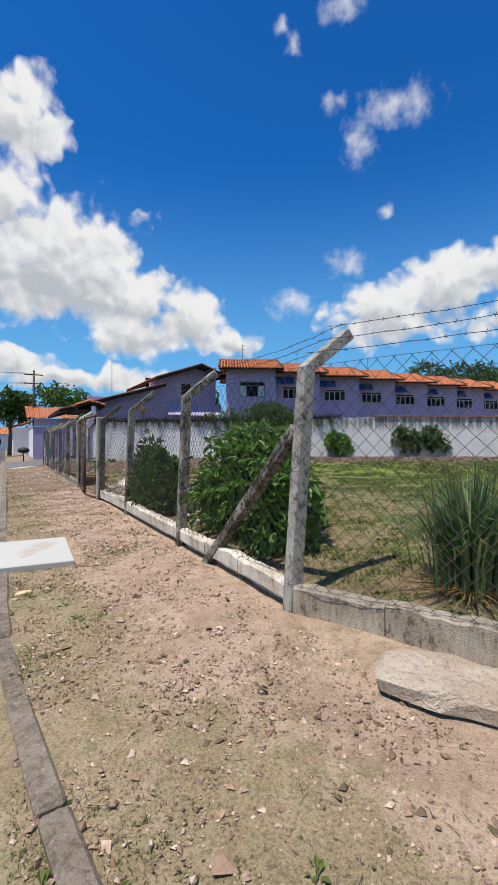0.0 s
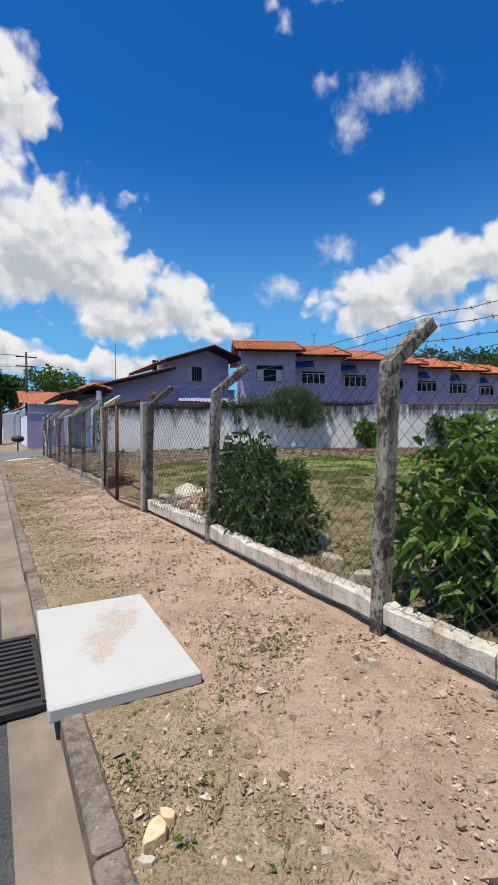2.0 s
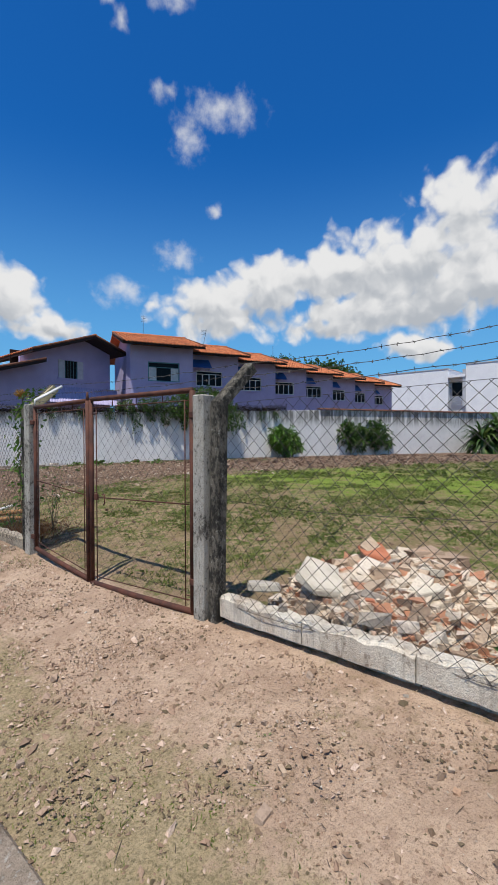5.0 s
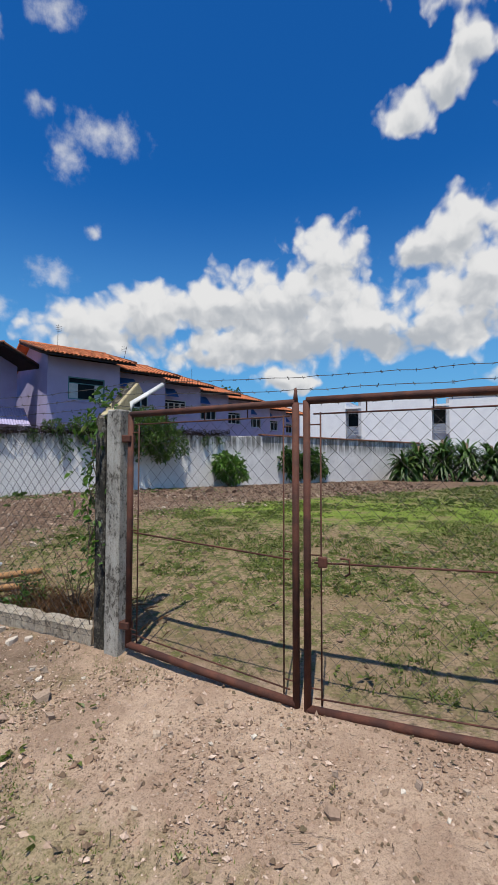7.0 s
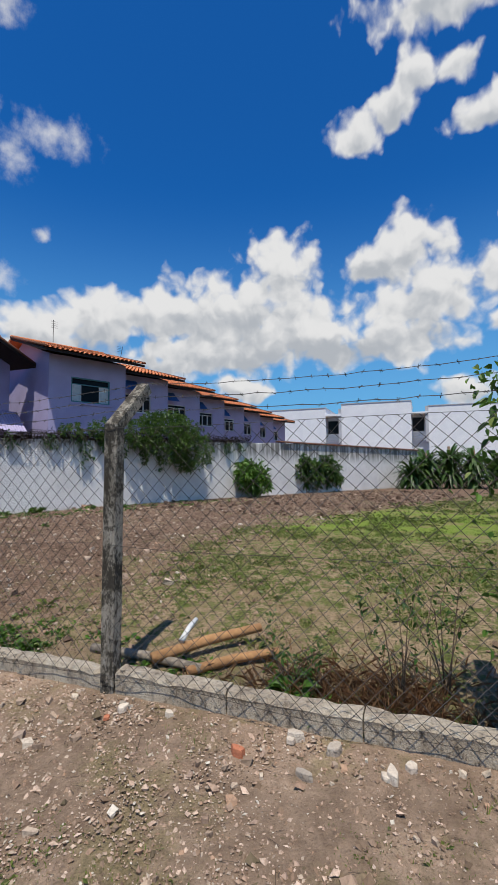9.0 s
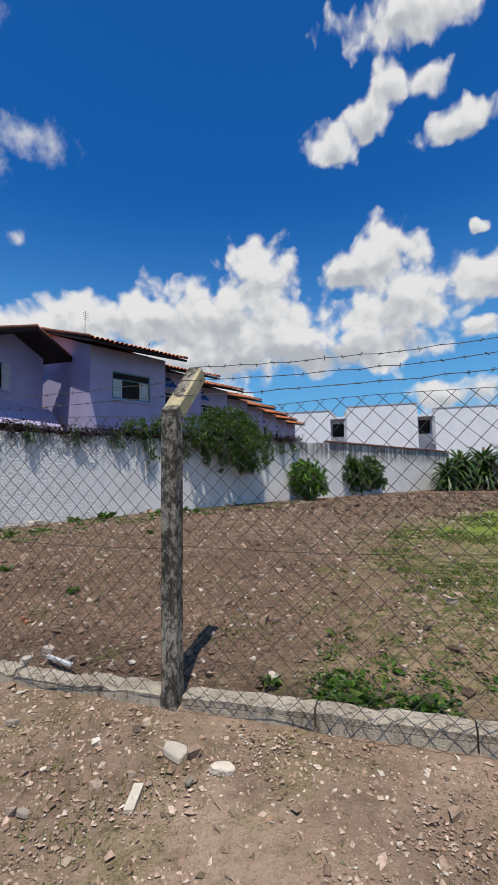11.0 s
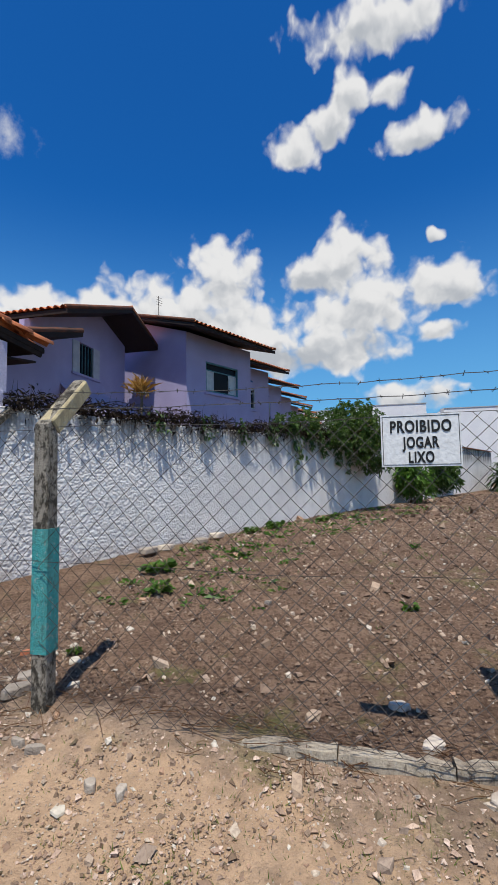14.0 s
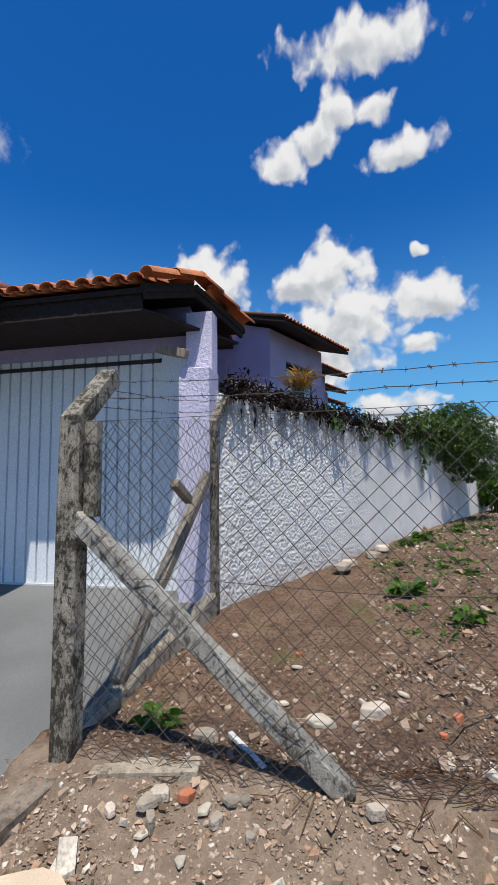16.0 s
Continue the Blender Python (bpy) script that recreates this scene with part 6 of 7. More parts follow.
def tufts():
    """Small leafy weeds, as one sheet of growth over the plot and the kerb side of the footway."""
    rng = np.random.default_rng(123)
    def grow(name, x, y, per, size, mat, label):
        n = len(x)
        s = size * np.exp(rng.normal(0, 0.4, n))
        base = np.stack([x, y, ground_z(x, y)], 1)
        a = rng.uniform(0, 2 * np.pi, (n, per))
        ax = np.stack([np.cos(a), np.sin(a), rng.uniform(0.15, 1.0, (n, per))], -1).reshape(-1, 3)
        ln = np.repeat(s, per) * rng.uniform(0.6, 1.3, n * per)
        b = np.repeat(base, per, 0) + unit(ax) * (ln * rng.uniform(0.0, 0.8, n * per))[:, None] * np.array([1, 1, 0.5])
        ob = leaf_mesh(name, b, ax, ln, ln * 0.45, M[mat], None, rng, oval=False)
        return tagged(ob, label, "weeds", kind="stuff")
    pt = patchy
    t = lambda x, y: 0.423 * x + 0.906 * y + 2.2 * (1 - smooth01(x / 7.0))
    x, y = rng.uniform(0.2, 8.0, 26000), rng.uniform(-3.0, 20.0, 26000)
    ok = (x > 0.25 - 0.44 * np.minimum(y, 0)) & (t(x, y) + 1.1 * pt(x, y, 0.9, 1) < 17.4) & (pt(x, y, 2.6, 3) > -0.1 + 0.7 * np.exp(-x / 1.6))
    grow("low_weeds", x[ok], y[ok], 6, 0.035, "weedleaf", "low spreading green weeds in the turf")
    x, y = rng.uniform(8.0, 24.0, 16000), rng.uniform(-6.0, 15.0, 16000)
    ok = (t(x, y) + 1.1 * pt(x, y, 0.9, 1) < 17.4) & (pt(x, y, 2.0, 3) > -0.1)
    grow("low_weeds", x[ok], y[ok], 5, 0.07, "weedleaf", "low spreading green weeds in the turf")
    x, y = rng.uniform(-2.0, -0.3, 5200), rng.uniform(-3.5, 26.5, 5200)
    ok = (pt(x, y, 2.2, 6) > 0.25 + 0.55 * (x + 1.6)) & ~((x > -2.2) & (x < -1.15) & (y > 2.8) & (y < 4.7))
    grow("low_weeds", x[ok], y[ok], 6, 0.02, "weedleaf", "small weeds along the kerb side of the footway")
    x, y = 0.12 + np.abs(rng.normal(0, 0.30, 2000)), rng.uniform(12.2, 16.6, 2000)
    ok = pt(x, y, 1.6, 4) > 0.1
    grow("low_weeds", x[ok], y[ok], 7, 0.038, "leafvine", "green weeds along the plot side of the footing")
    x, y = rng.uniform(2.0, 14.0, 1500), rng.uniform(14, 25, 1500)
    ok = (t(x, y) > 23.0) & (t(x, y) < 25.0)
    grow("low_weeds", x[ok], y[ok], 7, 0.07, "leafvine", "green weeds along the foot of the wall")


M["weedleaf"] = leaf_material("dusty weed leaf", (0.085, 0.115, 0.025), (0.19, 0.22, 0.05), (0.30, 0.25, 0.12))
tufts()


def heap_z(x, y):
    """Height of the rubble heap inside the fence over the plot."""
    r2 = ((np.asarray(x) - 0.85) / 1.05) ** 2 + ((np.asarray(y) - 6.95) / 1.05) ** 2
    return 0.36 * np.clip(1 - r2, 0, 1) ** 0.8


def stone_field(name, label, n, area, size, mat, seed, keep=None, flat=0.8, fine=False, heap=False):
    """Angular fragments strewn over the ground, as one object."""
    rng = np.random.default_rng(seed)
    x0, x1, y0, y1 = area
    x, y = rng.uniform(x0, x1, n), rng.uniform(y0, y1, n)
    if keep is not None:
        ok = keep(x, y)
        x, y = x[ok], y[ok]
    n = len(x)
    z = ground_z(x, y) + (heap_z(x, y) if heap else 0.0)
    s = size * np.exp(rng.normal(0, 0.55, n))
    cube = np.array([[-1, -1, -1], [1, -1, -1], [1, 1, -1], [-1, 1, -1], [-1, -1, 1], [1, -1, 1], [1, 1, 1], [-1, 1, 1]], float) * 0.5
    if fine:
        cube = np.array([[-1, 0, 0], [1, 0, 0], [0, -1, 0], [0, 1, 0], [0, 0, -1], [0, 0, 1]], float) * 0.6
    v = cube[None] * (1 + rng.uniform(-0.45, 0.35, (n, len(cube), 3))) + rng.normal(0, 0.07, (n, len(cube), 3))
    v *= np.stack([rng.uniform(0.8, 1.3, n), rng.uniform(0.65, 1.0, n), rng.uniform(0.7, 1.1, n) * flat], 1)[:, None, :]
    a = rng.uniform(0, 2 * np.pi, n)
    tx, ty = rng.normal(0, 0.25, n)[:, None], rng.normal(0, 0.25, n)[:, None]
    ca, sa = np.cos(a)[:, None], np.sin(a)[:, None]
    X, Y, Z = v[..., 0] * ca - v[..., 1] * sa, v[..., 0] * sa + v[..., 1] * ca, v[..., 2]
    Z = Z + tx * X + ty * Y
    verts = np.stack([X, Y, Z], -1) * s[:, None, None] + np.stack([x, y, z + s * flat * 0.22], 1)[:, None, :]
    q = np.array([[0, 3, 2, 1], [4, 5, 6, 7], [0, 1, 5, 4], [1, 2, 6, 5], [2, 3, 7, 6], [3, 0, 4, 7]])
    if fine:
        q = np.array([[0, 2, 5], [2, 1, 5], [1, 3, 5], [3, 0, 5], [2, 0, 4], [1, 2, 4], [3, 1, 4], [0, 3, 4]])
    faces = (np.arange(n)[:, None, None] * len(cube) + q[None]).reshape(-1, q.shape[1])
    ob = raw(name, verts.reshape(-1, 3), faces, M[mat])
    return tagged(ob, label, name.replace("_", " "), kind="stuff")


def stone_bits_material(name, rows):
    k = Nodes(name)
    r = k.island()
    col = rows[0]
    for i, c in enumerate(rows[1:], 1):
        col = k.mix(k.step(r, i / len(rows) - 0.02, i / len(rows) + 0.02), col, c)
    col = k.mix(k.step(k.noise(60.0, 4), 0.4, 0.7, 0, 0.45), col, (0.16, 0.11, 0.08))
    return k.done(col, 0.95, k.noise(70.0, 4), 0.5, 0.01, spec=0.15)


M["bits"] = stone_bits_material("stone fragments", [(0.46, 0.36, 0.27), (0.36, 0.265, 0.19), (0.52, 0.43, 0.33), (0.28, 0.195, 0.14), (0.42, 0.31, 0.22), (0.58, 0.52, 0.43), (0.38, 0.24, 0.155), (0.33, 0.25, 0.19), (0.24, 0.17, 0.12), (0.44, 0.34, 0.255)])
M["rubblebits"] = stone_bits_material("rubble fragments", [(0.56, 0.47, 0.36), (0.44, 0.33, 0.23), (0.62, 0.54, 0.44), (0.40, 0.19, 0.11), (0.50, 0.38, 0.27), (0.33, 0.24, 0.17), (0.58, 0.49, 0.38)])
M["clods"] = stone_bits_material("earth clods", [(0.25, 0.165, 0.11), (0.32, 0.21, 0.145), (0.17, 0.115, 0.075), (0.38, 0.26, 0.18), (0.13, 0.10, 0.06)])
M["dustclods"] = stone_bits_material("dusty earth crumbs", [(0.56, 0.41, 0.31), (0.44, 0.31, 0.23), (0.34, 0.235, 0.165), (0.62, 0.47, 0.37), (0.26, 0.18, 0.125)])
M["soilclods"] = stone_bits_material("brown soil clods", [(0.15, 0.095, 0.066), (0.21, 0.14, 0.098), (0.11, 0.07, 0.048), (0.26, 0.18, 0.128), (0.33, 0.245, 0.18)])


def strewn():
    pt = patchy
    t = lambda x, y: 0.423 * x + 0.906 * y + 2.2 * (1 - smooth01(x / 7.0))
    off_slab = lambda x, y: ~((x > -2.2) & (x < -1.15) & (y > 2.8) & (y < 4.7))
    stone_field("earth_clods", "dark crumbs of earth and twig on the footway", 62000, (-1.98, -0.08, -3.5, 27), 0.0085, "clods", 1, lambda x, y: (pt(x, y, 1.7, 4) + 0.5 * pt(x, y, 6.0, 1) > -0.4) & off_slab(x, y), fine=True)
    stone_field("pebbles", "pale pebbles and mortar crumbs on the footway", 22000, (-1.98, -0.08, -3.5, 16), 0.0072, "bits", 2, lambda x, y: (pt(x, y, 1.4, 7) > -0.2) & off_slab(x, y), fine=True)
    stone_field("pebbles", "larger pale pebbles on the footway", 900, (-1.98, -0.08, -3.5, 16), 0.018, "bits", 22, lambda x, y: (pt(x, y, 1.4, 7) > -0.1) & off_slab(x, y))
    stone_field("dust_clods", "dusty tan crumbs of trodden earth on the footway", 44000, (-1.98, -0.08, -3.5, 27), 0.011, "dustclods", 24, lambda x, y: (pt(x, y, 2.0, 3) > -0.45) & off_slab(x, y), fine=True, flat=0.8)
    stone_field("earth_clods", "larger crumbs of earth on the footway", 9000, (-1.98, -0.08, -3.5, 18), 0.0135, "clods", 23, lambda x, y: (pt(x, y, 2.4, 7) > 0.1) & off_slab(x, y), fine=True, flat=0.8)
    stone_field("rubble_gravel", "builder's rubble crumbs on the footway", 48000, (-1.98, -0.05, 12.5, 27), 0.0072, "bits", 3, lambda x, y: pt(x, y, 1.2, 5) + 0.10 * (y - 17) > -0.2, fine=True)
    stone_field("rubble_gravel", "scattered bits of mortar on the footway", 1100, (-1.98, -0.05, 14.5, 27), 0.013, "bits", 33, lambda x, y: pt(x, y, 1.2, 5) + 0.06 * (y - 17) > 0.1, flat=0.9)
    stone_field("rubble_gravel", "broken mortar pieces along the fence", 900, (-0.75, -0.06, 12, 27), 0.018, "bits", 4, lambda x, y: pt(x, y, 1.5, 2) + (x + 0.45) > -0.1, flat=0.85)
    stone_field("soil_clods", "brown clods of tilled soil on the plot", 70000, (0.15, 9.0, 13.0, 26.2), 0.012, "soilclods", 5, lambda x, y: (t(x, y) > 16.6 + 0.8 * pt(x, y, 0.9, 1)) & (t(x, y) < 25.2), fine=True)
    stone_field("soil_clods", "larger clods of tilled soil", 5000, (0.15, 9.0, 13.0, 26.2), 0.028, "soilclods", 55, lambda x, y: (t(x, y) > 16.8) & (t(x, y) < 25.2) & (pt(x, y, 1.3, 2) > 0.0), fine=True)
    stone_field("soil_stones", "pale stones scattered in the soil", 7500, (0.15, 11.0, 14.0, 26.2), 0.019, "bits", 6, lambda x, y: (t(x, y) > 16.4) & (t(x, y) < 25.2) & (pt(x, y, 0.8, 3) > -0.35))
    stone_field("soil_clods", "brown clods of tilled soil below the wall", 9000, (9.0, 24.0, 11.0, 24.0), 0.035, "soilclods", 7, lambda x, y: (t(x, y) > 17.2) & (t(x, y) < 25.0))
    stone_field("plot_crumbs", "earth crumbs between the weeds", 20000, (0.12, 6.0, 4.0, 17.0), 0.012, "clods", 8, lambda x, y: pt(x, y, 2.6, 3) < 0.35, fine=True)
    on_heap = lambda x, y: (heap_z(x, y) > 0.0) & (x > 0.11)
    stone_field("heap_rubble", "heap of broken mortar, brick and stones inside the fence", 7000, (0.12, 1.9, 5.9, 8.0), 0.034, "rubblebits", 9, on_heap, heap=True, flat=0.7)
    stone_field("heap_rubble", "crumbs of mortar and brick on the heap", 9000, (0.12, 1.9, 5.9, 8.0), 0.022, "rubblebits", 19, on_heap, heap=True, flat=0.8)
    stone_field("corner_rubble", "stones and rubble by the corner post", 2600, (-0.9, 1.8, 23.9, 26.7), 0.012, "bits", 10, lambda x, y: pt(x, y, 1.5, 2) > -0.4, flat=0.8)
    # straw and twigs lying flat
    rng = np.random.default_rng(15)
    n = 9000
    x, y = rng.uniform(-1.9, 7.0, n), rng.uniform(-3.5, 26.0, n)
    ok = (x < -0.1) | (t(x, y) > 15.0)
    x, y = x[ok], y[ok]
    n = len(x)
    a, ln = rng.uniform(0, np.pi, n), np.exp(rng.normal(-3.9, 0.55, n))
    d = np.stack([np.cos(a), np.sin(a), rng.normal(0, 0.15, n)], 1) * ln[:, None]
    s = np.stack([-np.sin(a), np.cos(a), np.zeros(n)], 1) * 0.0013
    c = np.stack([x, y, ground_z(x, y) + 0.012], 1)
    verts = np.stack([c - d - s, c - d + s, c + d + s, c + d - s], 1).reshape(-1, 3)
    ob = raw("straw", verts, np.arange(n * 4).reshape(-1, 4), M["dry"])
    tagged(ob, "dry straws and twigs lying on the earth", "straw", kind="stuff")


def ridge_stalks():
    """Dead stalks tangled along the buried footing."""
    rng = np.random.default_rng(18)
    v, f = [], []
    for _ in range(230):
        y0 = rng.uniform(20.9, 26.2)
        x0 = 0.02 + rng.normal(0, 0.11)
        a, ln = rng.normal(1.57, 0.7), rng.uniform(0.06, 0.24)
        p = [Vector((x0 + math.cos(a) * ln * q, y0 + math.sin(a) * ln * q, gz(x0 + math.cos(a) * ln * q, y0 + math.sin(a) * ln * q) + 0.012 + rng.uniform(0, 0.035))) for q in (-0.5, 0.0, 0.5)]
        tube_data(p, 0.0026, 3, v, f)
    ob = raw("dead_stalks", v, f, M["redstraw"])
    tagged(ob, "tangle of dead brown stalks along the buried footing", "stalks", kind="stuff")


ridge_stalks()
strewn()


# ---- larger loose pieces ----
def chunk(name, label, x, y, size, mat, seed, turn=None, flat=0.35, lift=0.0, tilt=(0, 0), category="rubble", group="broken pieces", z=None):
    """A broken slab-like piece: a hull of jittered points."""
    k = random.Random(seed)
    bm = bmesh.new()
    n = k.randint(5, 8)
    for q in range(n):
        a = 2 * math.pi * q / n + k.uniform(-0.3, 0.3)
        r = k.uniform(0.7, 1.0)
        for zz, sh in ((0.0, 1.0), (1.0, k.uniform(0.82, 0.98))):
            bm.verts.new((math.cos(a) * r * 0.5 * size[0] * sh, math.sin(a) * r * 0.5 * size[1] * sh, (zz - 0.3) * size[0] * flat * k.uniform(0.85, 1.1)))
    bmesh.ops.convex_hull(bm, input=bm.verts)
    for v in [v for v in bm.verts if not v.link_faces]:
        bm.verts.remove(v)
    bmesh.ops.bevel(bm, geom=bm.edges[:], offset=size[0] * 0.02, segments=1, affect="EDGES")
    ob = part(name, bm, M[mat], None)
    ob.matrix_world = Matrix.Translation((x, y, (gz(x, y) if z is None else z) + lift)) @ Euler((tilt[0], tilt[1], turn if turn is not None else k.uniform(0, 6))).to_matrix().to_4x4()
    return tagged(ob, label, category, group)


def loose_pieces():
    P = "flat broken piece of pale plaster on the earth"
    S = "angular lump of broken mortar"
    B = "broken orange clay brick piece"
    i = 100
    G = "angular grey stone fragment"
    kinds = ((P, "plaster", 0.14), (S, "stone", 0.24), (B, "brick", 0.32), (G, "greystone", 0.18))
    by_post = [(-0.70, 19.74, 0.34, 0), (-0.24, 20.49, 0.24, 0), (-0.28, 20.81, 0.21, 0), (-0.15, 20.04, 0.27, 0), (-0.19, 20.31, 0.14, 0), (-0.75, 20.0, 0.10, 0), (-0.75, 19.57, 0.13, 0), (-0.14, 18.95, 0.10, 0), (-0.9, 19.35, 0.14, 0), (-0.98, 19.2, 0.16, 0),
               (-0.20, 20.95, 0.22, 1), (-0.22, 20.66, 0.11, 1), (-0.12, 20.72, 0.13, 0), (-0.34, 20.62, 0.10, 3), (-0.33, 20.38, 0.10, 1), (-0.16, 21.02, 0.20, 1), (0.9, 19.55, 0.09, 2), (0.55, 21.46, 0.16, 1), (1.34, 19.34, 0.11, 1), (0.20, 21.30, 0.18, 1)]
    on_gravel = [(-0.95, 18.49, 0.21, 0), (-0.43, 18.33, 0.11, 1), (-0.14, 18.55, 0.07, 0), (-0.7, 17.85, 0.05, 0), (-0.96, 17.73, 0.09, 1), (-0.87, 18.03, 0.05, 2), (-0.99, 18.03, 0.06, 0), (0.43, 19.53, 0.17, 0), (0.41, 18.8, 0.17, 1), (0.84, 19.45, 0.08, 2), (0.23, 18.86, 0.17, 1),
                 (0.43, 16.9, 0.14, 1), (-0.41, 17.23, 0.20, 0), (-0.47, 16.93, 0.16, 1), (-0.58, 17.06, 0.08, 3), (0.8, 18.15, 0.09, 0), (0.4, 18.01, 0.08, 0), (2.11, 17.35, 0.09, 0), (1.44, 18.35, 0.11, 0), (-0.6, 23.16, 0.12, 0)]
    at_ridge = [(0.83, 25.04, 0.29, 1), (0.68, 25.38, 0.25, 0), (0.84, 24.53, 0.11, 2), (0.78, 24.0, 0.18, 0), (0.61, 24.12, 0.14, 1), (0.5, 24.03, 0.16, 1), (0.39, 24.17, 0.21, 1), (0.12, 24.46, 0.26, 0), (0.17, 24.26, 0.12, 0), (0.06, 24.27, 0.12, 2), (0.09, 24.0, 0.26, 1), (0.14, 23.84, 0.13, 0), (-0.16, 24.36, 0.19, 3), (-0.09, 24.29, 0.09, 3), (0.27, 24.7, 0.1, 0), (1.03, 24.19, 0.12, 0), (0.87, 24.27, 0.12, 0)]
    at_corner = [(0.35, 26.02, 0.24, 3), (-0.15, 25.96, 0.12, 2), (-0.19, 25.86, 0.12, 0), (-0.14, 25.74, 0.11, 3), (-0.13, 25.67, 0.1, 3), (-0.18, 26.12, 0.2, 3), (-0.4, 25.9, 0.09, 0), (-0.59, 25.69, 0.06, 2), (1.4, 25.59, 0.12, 0), (1.09, 24.83, 0.12, 0), (1.17, 25.94, 0.11, 0), (0.67, 25.15, 0.12, 1), (0.64, 24.66, 0.07, 2), (1.54, 24.34, 0.09, 1), (1.97, 26.23, 0.11, 0), (0.86, 25.64, 0.13, 0), (1.63, 25.6, 0.08, 2), (-0.25, 26.3, 0.12, 1), (-0.32, 26.1, 0.10, 0)]
    pick = random.Random(8)
    for place in (by_post, on_gravel, at_ridge, at_corner):
        for x, y, a, kind in place:
            i += 1
            lab, mat, thick = kinds[kind]
            chunk("rubble_piece", lab, x, y, (a, a * pick.uniform(0.5, 0.85)), mat, i, flat=thick, lift=0.01, tilt=(pick.uniform(-0.15, 0.15), pick.uniform(-0.15, 0.15)))
    # broken length of footing and dead stalks on the ridge by the corner post
    ob = part("broken_footing", beam_between((-0.05, 26.50, 0.05), (0.0, 25.94, 0.09), 0.13, 0.08), M["beamold"], None)
    tagged(ob, "broken grey-tan length of footing by the corner post", "footing piece", "broken pieces")
    ob = part("paint_stick", beam_between((0.30, 25.86, 0.13), (0.06, 25.62, 0.10), 0.03, 0.02), M["sash"], None)
    tagged(ob, "white painted stick lying on the rubble", "stick", "broken pieces")
    ob = part("plaster_lump", beam_between((-0.66, 17.30, -0.085), (-0.82, 17.26, -0.10), 0.05, 0.035), M["plaster"], None)
    tagged(ob, "white lump of set plaster on the gravel", "rubble", "broken pieces")
    k = random.Random(51)
    for q in range(26):
        y = k.uniform(12.2, 14.6) if q < 12 else k.uniform(20.2, 26.2)
        chunk("rubble_piece", (S, B)[q % 7 == 3], k.uniform(-0.5, -0.08), y, (k.uniform(0.06, 0.15), k.uniform(0.05, 0.10)), ("stone", "brick")[q % 7 == 3], 300 + q, lift=0.005)
    # heap inside the fence beside the gate
    H = "large broken slab of whitewashed mortar on the rubble heap"
    T = "flat broken terracotta tile on the rubble heap"
    for x, y, z, a, b, thick, mat, tilt, turn, lab in ((0.20, 7.84, 0.275, 0.46, 0.26, 0.13, "plaster", (0.03, 0.10), 1.5, H), (0.40, 7.36, 0.40, 0.68, 0.50, 0.10, "plaster", (-0.06, -0.32), 0.9, H), (1.00, 7.22, 0.53, 0.46, 0.32, 0.07, "brick", (0.0, -0.28), 0.9, T),
                                              (0.40, 6.92, 0.33, 0.34, 0.2, 0.2, "stone", (0.3, -0.4), 2.2, S), (0.24, 6.62, 0.24, 0.3, 0.2, 0.25, "stone", (0.1, 0.3), 1.0, S), (0.30, 7.04, 0.26, 0.26, 0.16, 0.3, "stone", (0.5, 0.1), 0.2, S), (0.6, 6.6, 0.40, 0.32, 0.2, 0.22, "plaster", (-0.3, 0.2), 2.0, S), (0.24, 7.10, 0.19, 0.16, 0.12, 0.4, "brick", (0.2, 0.2), 0.4, B), (0.9, 6.7, 0.45, 0.3, 0.22, 0.2, "plaster", (0.2, 0.1), 1.4, S), (0.03, 7.50, 0.21, 0.11, 0.09, 0.6, "stone", (0, 0), 0.3, S)):
        i += 1
        chunk("rubble_slab", lab, x, y, (a, b), mat, i, turn=turn, flat=thick, z=z, tilt=tilt)
    for q in range(46):
        a, r = k.uniform(0, 6.28), k.uniform(0, 1) ** 0.6
        x, y = 0.85 + math.cos(a) * r * 0.74, 6.95 + math.sin(a) * r * 0.95
        chunk("rubble_piece", S, x, y, (k.uniform(0.08, 0.18), k.uniform(0.06, 0.12)), "stone" if q % 6 else "brick", 500 + q, z=gz(x, y) + float(heap_z(x, y)) + 0.01, tilt=(k.uniform(-0.4, 0.4), k.uniform(-0.4, 0.4)), flat=0.4)
    # crumbling mortar bag at the turned run
    bm = bmesh.new()
    n = 16
    top = []
    for ring, (s, z) in enumerate(((1.0, -0.02), (1.02, 0.05), (0.93, 0.085), (0.6, 0.095), (0.25, 0.09))):
        row = []
        for q in range(n):
            a = 2 * math.pi * q / n
            sq = 1.0 / max(abs(math.cos(a)), abs(math.sin(a))) ** 0.55
            rr = s * sq * (1 + k.uniform(-0.06, 0.06))
            row.append(bm.verts.new((math.cos(a) * rr * 0.37, math.sin(a) * rr * 0.24, z + k.uniform(-0.012, 0.012) * (ring > 0))))
        top.append(row)
    for r0, r1 in zip(top, top[1:]):
        for q in range(n):
            bm.faces.new((r0[q], r0[(q + 1) % n], r1[(q + 1) % n], r1[q]))
    bm.faces.new(top[-1])
    ob = part("mortar_slab", bm, M["crust"], None)
    ob.matrix_world = Matrix.Translation((0.14, -1.33, -0.045)) @ Euler((0.0, 0.03, radians(-58))).to_matrix().to_4x4()
    tagged(ob, "crumbling cracked slab of pale hardened mortar beside the footing", "mortar slab")
    # lumps inside the fence by the second bush
    chunk("concrete_lump", "grey broken concrete lump behind the footing", 0.82, 4.32, (0.42, 0.28), "beamold", 61, turn=0.6, flat=0.3)
    chunk("concrete_lump", "grey broken concrete lump behind the footing", 0.45, 3.7, (0.36, 0.24), "beamold", 62, turn=1.6, flat=0.3)
